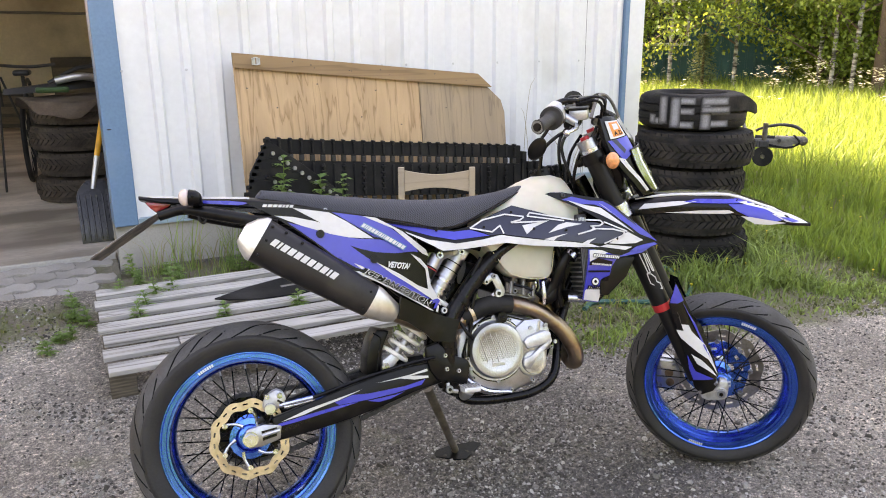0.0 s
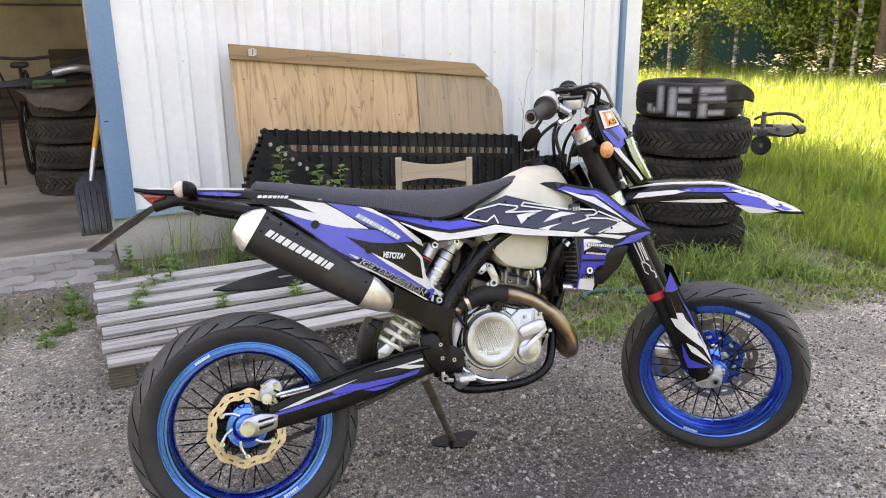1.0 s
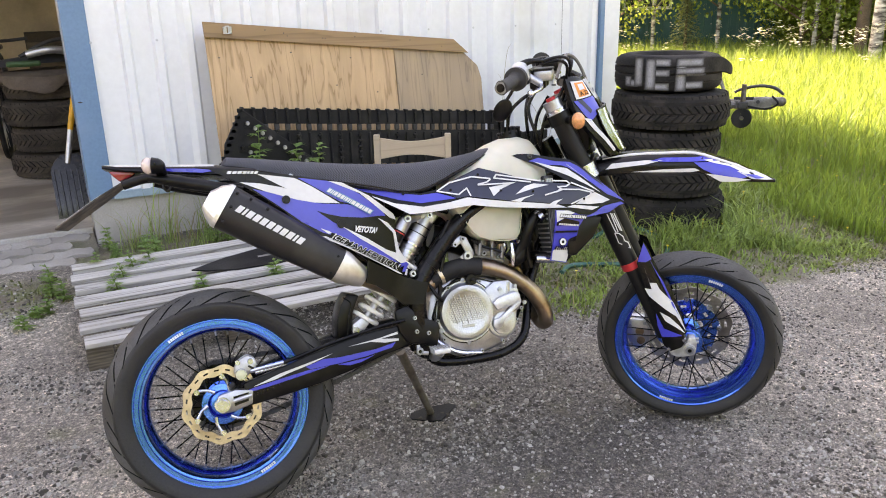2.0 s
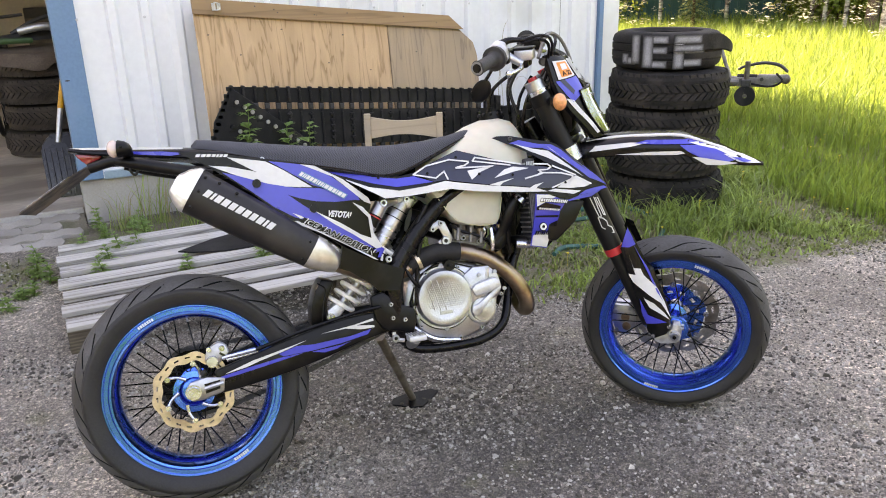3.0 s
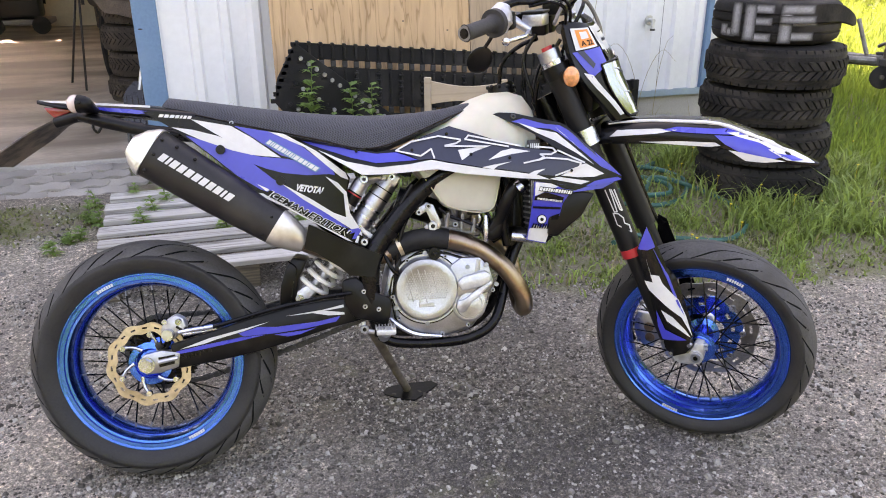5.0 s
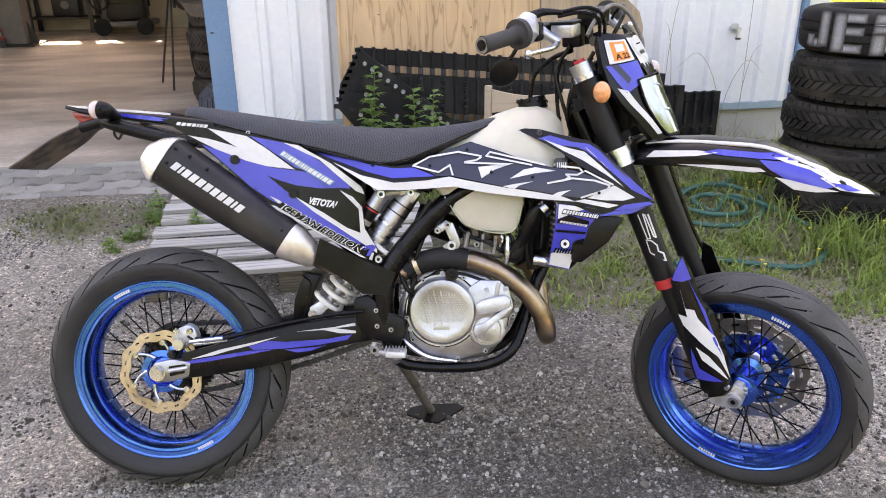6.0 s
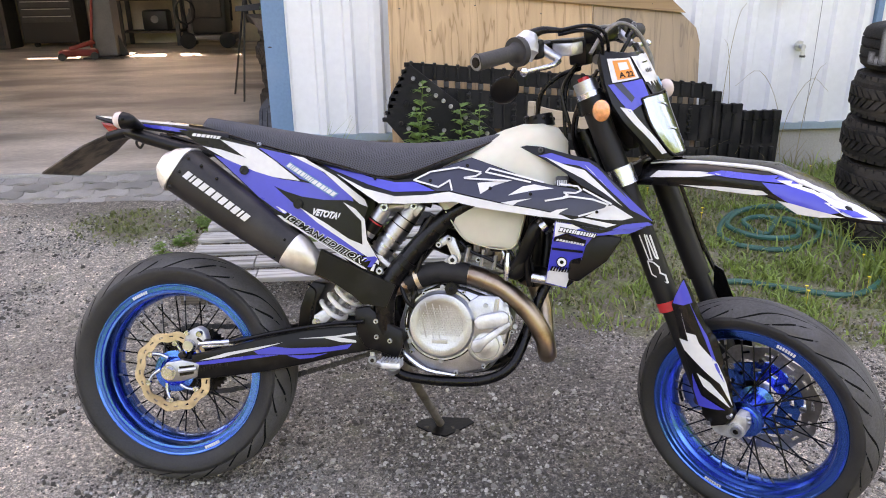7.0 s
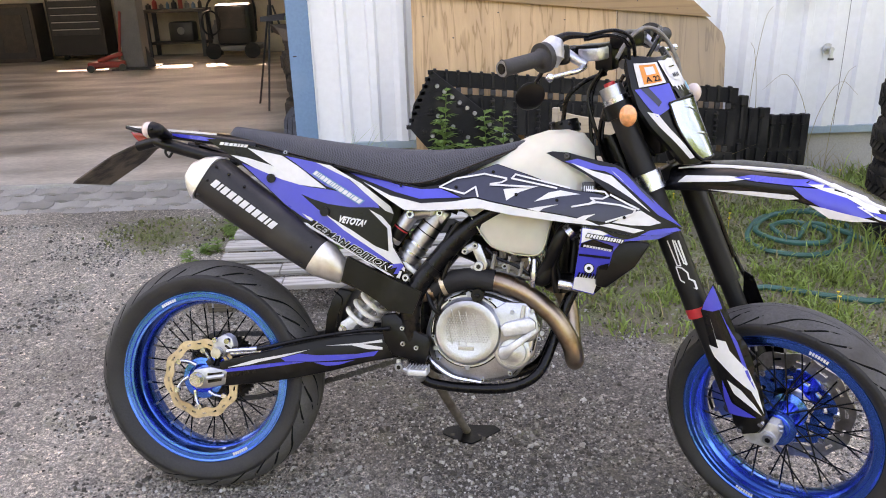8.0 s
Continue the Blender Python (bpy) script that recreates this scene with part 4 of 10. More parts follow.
def build_tyre_stack():
    x, y = STACK
    z = ground_z(x, y) - 0.01
    specs = [(0.352, 0.205, 0.035, 0.01), (0.345, 0.205, 0.0, 0.0), (0.335, 0.20, -0.015, 0.01), (0.348, 0.215, -0.005, -0.015)]
    for i, (R, w, dx, dy) in enumerate(specs):
        th = thing("car_tyre", "old black off-road car tyre in a stack on the grass", "tyre", pose(x + dx, y + dy, z, 0, 0, 37 * i), "tyres stacked outside")
        tyre_parts(th, R, w, 0.2, True, i)
        z += w + 0.003
    th = thing("car_tyre", "worn road tyre with peeling tread and white sprayed letters", "tyre", pose(x - 0.015, y + 0.012, z, 0, 0, 0), "tyres stacked outside")
    R, w = 0.318, 0.215
    tyre_parts(th, R, w, 0.19, False)
    # letters J E E as sprayed strokes; angles seen from the yard
    c = -138.0
    strokes = [(c - 30, c - 24, 0.05, 0.20), (c - 41, c - 29, 0.045, 0.068), (c - 43, c - 38, 0.05, 0.085),
               (c - 17, c - 10, 0.03, 0.19), (c - 17, c + 5, 0.165, 0.19), (c - 14, c + 4, 0.108, 0.128), (c - 17, c + 4, 0.03, 0.052),
               (c + 14, c + 21, 0.025, 0.195), (c + 14, c + 40, 0.165, 0.192), (c + 16, c + 44, 0.108, 0.132), (c + 14, c + 41, 0.038, 0.06)]
    for a0, a1, z0, z1 in strokes:
        sprayed(th, R, a0, a1, z0, z1)
    for a0, a1, z0, z1, dr in ((c + 14, c + 38, 0.165, 0.192, 0.0155), (c + 14, c + 40, 0.122, 0.140, 0.0155), (c + 14, c + 20, 0.12, 0.195, 0.0150)):
        sprayed(th, R + dr, a0, a1, z0, z1)
    # the loose strip of tread
    bm = bmesh.new()
    secs = []
    for i in range(15):
        s = i / 14
        a = radians(-118 + 92 * s)
        r = R + 0.006 + 0.10 * max(0, s - 0.55) ** 1.4 * 2.2
        z0, z1 = 0.112 - 0.075 * max(0, s - 0.5) ** 1.5 * 2, 0.208 - 0.13 * max(0, s - 0.45) ** 1.5 * 2
        if s > 0.85:
            z0 += (s - 0.85) * 0.1
        secs.append([(q * math.cos(a), q * math.sin(a), zz) for q, zz in ((r, z0), (r + 0.008, z0 + 0.006), (r + 0.008, z1 - 0.006), (r, z1))])
    loft(bm, secs)
    part("loose_tread", bm, OLD_RUBBER, th, "peeling strip of tread", smooth=True)


def build_hose():
    th = thing("garden_hose", "dark green garden hose coiled loosely on the ground", "hose")
    g = lambda x, y, up=0.014: (x, y, ground_z(x, y) + up)
    lead = [g(4.0, 4.6), g(3.84, 4.5), g(3.5, 4.3), g(3.25, 4.08), g(3.06, 3.98), g(2.84, 3.93), g(2.64, 3.66)]
    loop = [g(2.66, 3.48, 0.016), g(2.86, 3.40, 0.018), g(3.06, 3.50, 0.02), g(3.20, 3.74, 0.02), g(3.08, 3.92, 0.036), g(2.86, 3.88, 0.04), g(2.70, 3.70, 0.03), g(2.78, 3.52, 0.038),
            g(2.96, 3.50, 0.04), g(3.04, 3.66, 0.03), g(2.94, 3.80, 0.03), g(2.80, 3.74, 0.03), g(2.86, 3.60, 0.016), g(3.00, 3.74, 0.042), g(3.12, 3.62, 0.04)]
    tail = [g(3.22, 3.42), g(3.22, 3.22), g(3.10, 3.02), g(2.90, 2.91), g(2.68, 2.99), g(2.48, 3.08), g(2.36, 3.02)]
    part("coil", sweep(bmesh.new(), lead + loop + tail, 0.0135, 8, 6), HOSE, th, smooth=True)


def build_trailer():
    th = thing("trailer", "grey galvanised trailer drawbar with coupling standing in the meadow", "trailer", pose(5.75, 4.5, 0.05, 0, 0, 128))
    # local x runs from the coupling back to the bed
    part("drawbar", box(bmesh.new(), (0.05, -0.035, 0.40), (1.9, 0.035, 0.48), 0.006), OLD_STEEL, th)
    for s in (-1, 1):
        part("brace", rod(bmesh.new(), (0.35, s * 0.04, 0.44), (1.9, s * 0.55, 0.50), 0.028, n=8), OLD_STEEL, th)
    part("bed", box(bmesh.new(), (0.78, -0.75, 0.66), (3.2, 0.75, 0.70), 0.005), GREY_WOOD, th, "pale plank bed")
    part("bed_edge", box(bmesh.new(), (0.75, -0.77, 0.60), (0.779, 0.77, 0.715), 0.004), DARK_STEEL, th)
    bm = box(bmesh.new(), (-0.02, -0.034, 0.435), (0.20, 0.034, 0.505), 0.014)
    ball(bm, (-0.025, 0, 0.468), 0.042, 12)
    rod(bm, (0.08, -0.055, 0.485), (0.08, 0.055, 0.485), 0.014, n=10)
    part("coupling", bm, OLD_STEEL, th, smooth=True)
    bm = sweep(bmesh.new(), [(-0.04, 0, 0.53), (0.04, 0, 0.585), (0.16, 0, 0.60), (0.30, 0, 0.57), (0.36, 0, 0.54)], [0.012, 0.015, 0.014, 0.012, 0.012], 8)
    part("handle", bm, DARK_STEEL, th, smooth=True)
    part("bellows", rod(bmesh.new(), (0.2, 0, 0.475), (0.36, 0, 0.475), 0.030, 0.028, 14), RUBBER, th, smooth=True)
    part("cable", sweep(bmesh.new(), [(0.1, -0.06, 0.50), (0.3, -0.1, 0.40), (0.6, -0.08, 0.46), (0.85, -0.06, 0.58)], 0.010, 6), RUBBER, th, smooth=True)
    part("lamp_cable", sweep(bmesh.new(), [(0.05, 0.05, 0.52), (0.0, 0.08, 0.46), (0.10, 0.06, 0.41), (0.30, 0.05, 0.44)], 0.009, 6), RUBBER, th, smooth=True)
    part("cross_bolt", rod(bmesh.new(), (0.16, -0.07, 0.47), (0.16, 0.07, 0.47), 0.016, n=8), DARK_STEEL, th)
    part("brake_lever", rod(bmesh.new(), (0.42, 0.03, 0.48), (0.52, 0.03, 0.74), 0.016, n=8), OLD_STEEL, th, smooth=True)
    part("jockey_post", rod(bmesh.new(), (0.28, 0.09, 0.32), (0.28, 0.09, 0.62), 0.022, n=10), OLD_STEEL, th, smooth=True)
    part("jockey_clamp", box(bmesh.new(), (0.24, 0.036, 0.41), (0.32, 0.12, 0.47), 0.008), DARK_STEEL, th)
    bm = lathe(bmesh.new(), [(0.02, -0.025), (0.085, -0.025), (0.085, 0.025), (0.02, 0.025)], 20)
    bm.transform(pose(0.28, 0.09, 0.33))
    part("jockey_wheel", bm, RUBBER, th, smooth=True)
    for s in (-1, 1):
        bm = lathe(bmesh.new(), [(0.12, -0.08), (0.27, -0.08), (0.29, -0.05), (0.29, 0.05), (0.27, 0.08), (0.12, 0.08)], 28)
        bm.transform(pose(2.2, s * 0.85, 0.32))
        part("wheel", bm, OLD_RUBBER, th, smooth=True)


# ---- woods ----
def leaf_cloud(centres, per, spread, size, rng, hang=0.5):
    verts, faces = [], []
    for c in centres:
        for _ in range(per):
            p = np.array(c) + rng.normal(0, 1, 3) * spread * np.array([1, 1, 0.7])
            a = rng.normal(0, 1, 3)
            a[2] -= hang
            a /= np.linalg.norm(a)
            b = np.cross(a, rng.normal(0, 1, 3))
            b /= np.linalg.norm(b)
            s = size * rng.uniform(0.6, 1.3)
            k = len(verts)
            verts += [tuple(p - a * s), tuple(p + b * s * 0.6), tuple(p + a * s), tuple(p - b * s * 0.6)]
            faces.append((k, k + 1, k + 2, k + 3))
    return verts, faces


def birch(h, seed, low):
    rng = np.random.default_rng(seed)
    th = thing("birch_tree", "leafy young birch with a pale trunk at the meadow's edge", "tree", group="birches")
    bend = rng.normal(0, 0.25, 2)
    trunk = [(bend[0] * s * s, bend[1] * s * s, h * s) for s in (-0.02, 0.25, 0.5, 0.75, 1.0)]
    bm = sweep(bmesh.new(), trunk, [0.052, 0.046, 0.038, 0.026, 0.012], 10, 4)
    tips, limbs = [], bmesh.new()
    for i in range(26):
        s = low + (0.97 - low) * i / 25
        a, l = i * 2.4 + rng.uniform(-0.4, 0.4), (1.9 * (1 - s) + 0.55) * rng.uniform(0.7, 1.2)
        o = Vector((bend[0] * s * s, bend[1] * s * s, h * s))
        e = o + Vector((math.cos(a) * l, math.sin(a) * l, l * 0.45))
        d = e + Vector((math.cos(a) * 0.3, math.sin(a) * 0.3, -0.35))
        sweep(limbs, [o, o.lerp(e, 0.55) + Vector((0, 0, 0.12)), e, d], [0.022 * (1.2 - s), 0.012, 0.006, 0.003], 5, 3)
        for f in (0.35, 0.6, 0.8, 1.0, 1.15):
            q = o.lerp(e, min(f, 1)) + Vector((0, 0, -0.15 * max(0, f - 0.7)))
            tips.append(tuple(q + Vector(rng.normal(0, 0.12, 3))))
    part("trunk", bm, BARK, th, smooth=True)
    part("limb", limbs, BROWN_BARK, th)
    v, f = leaf_cloud(tips, 80, 0.28, 0.052, rng)
    raw("crown", v, f, LEAF, th)
    return th


def bush(seed):
    rng = np.random.default_rng(seed)
    th = thing("bush", "dense green leafy bush at the wood's edge and in the unseen ring added behind", "bush", group="bushes")
    bm, tips = bmesh.new(), []
    for i in range(14):
        a, l = rng.uniform(0, 6.28), rng.uniform(0.3, 1.1)
        e = Vector((math.cos(a) * l, math.sin(a) * l, rng.uniform(0.5, 2.4)))
        sweep(bm, [(0, 0, -0.05), e * 0.5 + Vector((0, 0, 0.1)), e], [0.02, 0.012, 0.004], 5, 3)
        tips += [tuple(e * f + Vector(rng.normal(0, 0.12, 3))) for f in (0.4, 0.65, 0.85, 1.0)]
    part("stem", bm, BROWN_BARK, th)
    v, f = leaf_cloud(tips, 75, 0.25, 0.045, rng, 0.1)
    raw("crown", v, f, LEAF, th)
    return th


def spruce(h, seed):
    rng = np.random.default_rng(seed)
    th = thing("spruce_tree", "small grey-green spruce by the wood's edge", "tree")
    part("trunk", sweep(bmesh.new(), [(0, 0, -0.05), (0, 0, h * 0.5), (0, 0, h)], [0.05, 0.03, 0.006], 8, 3), BROWN_BARK, th)
    verts, faces = [], []
    for i in range(150):
        s = 0.08 + 0.9 * i / 150
        a, l = i * 2.4, (1 - s) * h * 0.36 + 0.06
        d = Vector((math.cos(a), math.sin(a), -0.22))
        for j in range(22):
            f = rng.uniform(0.1, 1)
            p = Vector((0, 0, h * s)) + d * l * f
            side = Vector((-d.y, d.x, 0)) * rng.choice((-1, 1)) * 0.09 * (1.1 - f * 0.6)
            t = d * 0.05 + side + Vector((0, 0, rng.normal(0, 0.02)))
            w = t.cross(Vector((0, 0, 1))).normalized() * 0.018
            k = len(verts)
            verts += [tuple(p - w), tuple(p + w), tuple(p + t)]
            faces.append((k, k + 1, k + 2))
    raw("crown", verts, faces, NEEDLE, th)
    return th


def polar(r, deg):
    return r * math.cos(radians(deg)), r * math.sin(radians(deg))


def build_woods():
    rng = np.random.default_rng(21)
    kinds = [birch(8.5, 1, 0.04), birch(7.4, 2, 0.06), birch(9.5, 3, 0.12)]
    spots = [(20.5, 51.2), (21.5, 53.5), (20.2, 46.9), (19.5, 36.6), (20.5, 37.4), (22, 36.8), (20.8, 42.6), (19, 35.4), (23, 33.5), (20.5, 31.5),
             (25, 41), (25.5, 38), (26, 35), (24, 30), (22, 28), (19.5, 25.5), (26, 32), (24, 55), (18, 22), (23, 24.5), (34, 47.5), (35, 43), (36, 40)]
    for i, (r, a) in enumerate(spots):
        x, y = polar(r, a)
        m = pose(x, y, 0.05, 0, 0, rng.uniform(0, 360)) @ Matrix.Scale(1, 4)
        if i < 3:
            kinds[i].matrix_basis = m
        else:
            copy_thing(kinds[2 if i == 6 else (i * 2) % 3 if i % 2 else i % 3], m)
    bushes = [bush(5), bush(6)]
    spots = [(21, 51.6), (22, 37.4), (23, 36.6), (21, 36.9), (23.5, 36.0), (21, 34.2), (22, 32.4), (21.5, 30.2), (23, 52.4), (20, 27.4), (24, 34.9), (22.5, 53.4)]
    for i, (r, a) in enumerate(spots):
        x, y = polar(r, a)
        m = pose(x, y, 0.05, 0, 0, rng.uniform(0, 360))
        if i < 2:
            bushes[i].matrix_basis = m
        else:
            copy_thing(bushes[i % 2], m)
    x, y = polar(18.6, 44.7)
    spruce(1.45, 9).matrix_basis = pose(x, y, 0.05)
    # bare trunks in the wood
    for r, a, rad, mat, lab in ((17.5, 33.0, 0.10, BARK, "pale birch trunk at the wood's edge"), (19, 33.9, 0.11, BROWN_BARK, "dark pine trunk at the wood's edge"),
                                (21, 35.9, 0.05, BROWN_BARK, "thin dark trunk at the wood's edge")):
        x, y = polar(r, a)
        th = thing("tree", lab, "tree", pose(x, y, 0))
        part("trunk", sweep(bmesh.new(), [(0, 0, 0), (0.05, 0.02, 3), (0.15, 0.0, 7), (0.1, 0.1, 11)], [rad * 1.2, rad, rad * 0.8, rad * 0.5], 10, 4), mat, th, smooth=True)
        bm = bmesh.new()
        v, f = leaf_cloud([(rng.normal(0, 0.9), rng.normal(0, 0.9), rng.uniform(5, 11)) for _ in range(60)], 40, 0.35, 0.05, rng)
        bm.free()
        raw("crown", v, f, LEAF, th)
    # forest floor backdrop: dense far wood behind the trees
    for i in range(26):
        x, y = polar(29 + 3 * (i % 3), 14 + i * 1.75)
        copy_thing(bushes[i % 2], pose(x, y, 0, 0, 0, i * 50.0) @ Matrix.Scale(2.4, 4))
    # unseen bushes added behind the camera to block low sky and darken reflections
    for i in range(34):
        x, y = polar(15 + 4 * (i % 3), 148 + i * 6.3)
        copy_thing(bushes[i % 2], pose(x, y, 0, 0, 0, i * 70.0) @ Matrix.Scale(2.6 + 0.5 * (i % 2), 4))
    # teal house behind
    hx, hy = polar(22.5, 45.0)
    house = thing("teal_house", "teal-clad house half hidden by birches", "house", pose(hx, hy, 0, 0, 0, 45.0 - 90))
    bm = bmesh.new()
    pts = []
    for i in range(48):
        xx = -6 + 10.2 * i / 48
        pts += [(xx, 0.0), (xx + 0.16, 0.0), (xx + 0.165, -0.02), (xx + 0.207, -0.02)]
    loft(bm, [[(a, b, z) for a, b in pts] + [(4.2, 4, z), (-6, 4, z)] for z in (0.0, 5.4)])
    part("wall", bm, TEAL, house)
    roof = prism(bmesh.new(), [(-6.5, 5.41), (4.7, 5.41), (4.7, 5.6), (-0.9, 7.6), (-6.5, 5.6)], -0.4, 4.4)
    part("roof", roof, DARK_STEEL, house)
    for x, z in ((-1.6, 1.15), (-1.9, 3.6), (2.0, 3.6)):
        win = part("window", box(bmesh.new(), (x, -0.06, z), (x + 1.3, -0.022, z + 1.2), 0.01), WHITE_STEEL, house)
        part("pane", box(bmesh.new(), (x + 0.08, -0.07, z + 0.08), (x + 1.22, -0.061, z + 1.12)), GLASS_DARK, win)


build_ground()
build_building()
build_tap()
build_board()
build_belt()
build_pallet()
build_chair()
build_tyre_stack()
build_hose()
build_trailer()

# ---- the motorcycle ----
# Own frame: origin in the rear axle, x forward, y to its left, z up; it leans on its side stand, the fork turned to the right.
BIKE = pose(0.3975, 1.9956, 0.3168, 0, 0, -10.7) @ pose(0, 0, 0, -16.37, 0, 0)
STEER_FOOT, STEER_AXIS = Vector((1.4722, 0, -0.0524)), Vector((-0.4309, 0, 0.9024))
STEER = Matrix.Translation(STEER_FOOT) @ Matrix.Rotation(radians(-36.2), 4, STEER_AXIS) @ Matrix.Translation(-STEER_FOOT)
FRONT_AXLE = Vector((1.5236, 0, -0.0279))

B_BLUE = material("blue_graphic", (0.030, 0.042, 0.42), 0.3, 0, 0.06, 8, 80, 0.02, coat=0.3)
B_WHITE = material("white_graphic", (0.60, 0.60, 0.60), 0.32, 0, 0.05, 8, 80, 0.02, coat=0.1)
B_BLACK = material("black_graphic", (0.004, 0.004, 0.0045), 0.25, 0, 0.2, 8, 80, 0.03, spec=0.25)
B_NAVY = material("navy_graphic", (0.022, 0.026, 0.048), 0.32, 0, 0.1, 8, 80, 0.02, coat=0.1, spec=0.4)
B_ORANGE = material("orange_sticker", (0.75, 0.24, 0.03), 0.4, 0, 0.1, 30, 80)
ANODISED = material("blue_anodised", (0.034, 0.205, 0.80), 0.22, 1.0, 0.05, 10, 90, 0.03, coat=0.35, coat_rough=0.12)
ALLOY = material("cast_alloy", (0.47, 0.485, 0.52), 0.36, 1.0, 0.12, 24, 260, 0.16, stain=(0.30, 0.295, 0.295), stain_scale=9, stain_amount=0.25)
DARK_ALLOY = material("dirty_alloy", (0.29, 0.29, 0.295), 0.42, 0.9, 0.25, 20, 160, 0.3, stain=(0.10, 0.092, 0.085), stain_scale=10, stain_amount=0.45)
STAND_STEEL = material("worn_brown_steel", (0.20, 0.175, 0.15), 0.5, 0.6, 0.25, 14, 90, 0.2, stain=(0.09, 0.07, 0.055), stain_scale=14, stain_amount=0.4)
BRIGHT = material("bright_alloy", (0.56, 0.585, 0.64), 0.26, 1.0, 0.12, 20, 120, 0.08, stain=(0.34, 0.35, 0.37), stain_scale=14, stain_amount=0.2)
CAP_METAL = material("titanium_cap", (0.74, 0.72, 0.69), 0.4, 0.75, 0.12, 9, 80, 0.08, stain=(0.5, 0.45, 0.38), stain_scale=7, stain_amount=0.25)
BRONZE = material("heat_tinted_pipe", (0.44, 0.325, 0.225), 0.33, 1.0, 0.3, 9, 40, 0.04, second=(0.20, 0.125, 0.085), stain=(0.30, 0.24, 0.19), stain_scale=10, stain_amount=0.3)
MUFFLER = material("dark_muffler_sleeve", (0.017, 0.0155, 0.0155), 0.42, 0.1, 0.15, 14, 200, 0.06, stain=(0.03, 0.027, 0.025), stain_scale=12, stain_amount=0.25, spec=0.35)
GOLD = material("gold_brake_disc", (0.63, 0.51, 0.365), 0.36, 0.85, 0.15, 24, 120, 0.06, stain=(0.40, 0.31, 0.22), stain_scale=16, stain_amount=0.25)
DISC = material("steel_brake_disc", (0.36, 0.35, 0.335), 0.36, 0.95, 0.25, 18, 120, 0.08, stain=(0.2, 0.18, 0.16), stain_scale=12, stain_amount=0.3)
FRAME = material("black_frame", (0.0020, 0.0021, 0.0024), 0.27, 0.0, 0.25, 18, 150, 0.12, stain=(0.010, 0.0092, 0.0083), stain_scale=18, stain_amount=0.25, spec=0.24)
PLASTIC = material("satin_black_plastic", (0.0024, 0.0024, 0.0027), 0.32, 0, 0.2, 18, 200, 0.1, stain=(0.011, 0.0102, 0.0093), stain_scale=16, stain_amount=0.25, spec=0.22)
SEAT = material("seat_cover", (0.034, 0.036, 0.043), 0.75, 0, 0.15, 30, 150, 0.1)
TANK = material("translucent_tank", (0.545, 0.525, 0.44), 0.38, 0, 0.05, 3, 40, 0.02, stain=(0.60, 0.54, 0.36), stain_scale=3, stain_amount=0.2)
TANK.node_tree.nodes["Principled BSDF"].inputs["Subsurface Weight"].default_value = 0.25
TANK.node_tree.nodes["Principled BSDF"].inputs["Subsurface Scale"].default_value = 0.03
BOLT_STEEL = material("zinc_bolt", (0.36, 0.39, 0.45), 0.42, 1.0, 0.12, 30, 120, 0.06, stain=(0.20, 0.20, 0.21), stain_scale=30, stain_amount=0.3)
CAST_SILVER = material("silver_casting", (0.60, 0.615, 0.635), 0.42, 0.6, 0.12, 24, 160, 0.12, stain=(0.36, 0.35, 0.345), stain_scale=16, stain_amount=0.3)
SPRING = material("white_spring", (0.8, 0.79, 0.76), 0.35, 0, 0.05, 10, 60)
RED_RING = material("red_ring", (0.55, 0.03, 0.035), 0.4, 0, 0.1)
AMBER = material("amber_lens", (0.80, 0.31, 0.12), 0.16, 0, 0.2, 60, 120, 0.2, coat=0.8)
CLEAR_LENS = material("pale_lens", (0.62, 0.50, 0.46), 0.2, 0, 0.1, 10, 60, coat=0.6)
RED_LENS = material("red_lens", (0.28, 0.01, 0.015), 0.18, 0, 0.1, coat=0.6)
LAMP = material("headlight_reflector", (0.36, 0.40, 0.46), 0.17, 1.0, 0.1, 6, 30, 0.05, rough_var=0.03)
GREY_RUBBER = material("grip_rubber", (0.026, 0.025, 0.0245), 0.7, 0, 0.15, 30, 200, 0.2)
CYAN = material("cyan_sticker", (0.10, 0.38, 0.58), 0.4)
TEAL_PRINT = material("teal_print", (0.05, 0.19, 0.34), 0.4)

# woven pattern of the seat cover
nt = SEAT.node_tree
vor, bp = nt.nodes.new("ShaderNodeTexVoronoi"), nt.nodes.new("ShaderNodeBump")
vor.inputs["Scale"].default_value, vor.inputs["Randomness"].default_value = 225, 0.0
turn = nt.nodes.new("ShaderNodeMapping")
turn.inputs["Rotation"].default_value = (radians(35), radians(20), radians(45))
weave = nt.nodes.new("ShaderNodeValToRGB")
weave.color_ramp.elements[0].color, weave.color_ramp.elements[1].color = (0.011, 0.012, 0.015, 1), (0.060, 0.064, 0.078, 1)
weave.color_ramp.elements[0].position, weave.color_ramp.elements[1].position = 0.22, 0.62
nt.links.new(nt.nodes["Texture Coordinate"].outputs["Object"], turn.inputs[0])
nt.links.new(turn.outputs[0], vor.inputs[0])
bp.inputs["Strength"].default_value, bp.inputs["Distance"].default_value = 0.6, 0.003
nt.links.new(vor.outputs["Distance"], bp.inputs["Height"])
nt.links.new(vor.outputs["Distance"], weave.inputs[0])
seat_b = nt.nodes["Principled BSDF"]
nt.links.new(weave.outputs[0], seat_b.inputs["Base Color"])
nt.links.new(bp.outputs[0], seat_b.inputs["Normal"])
# much darker than the tread, for the faces sunk into the tyre grooves
GROOVE = material("dark_groove_rubber", (0.006, 0.006, 0.0065), 0.8, 0, 0.2, 20, 100, spec=0.1)

bike = thing("motorcycle", "blue, white and black motorcycle with blue rims on its stand", "motorcycle", BIKE)


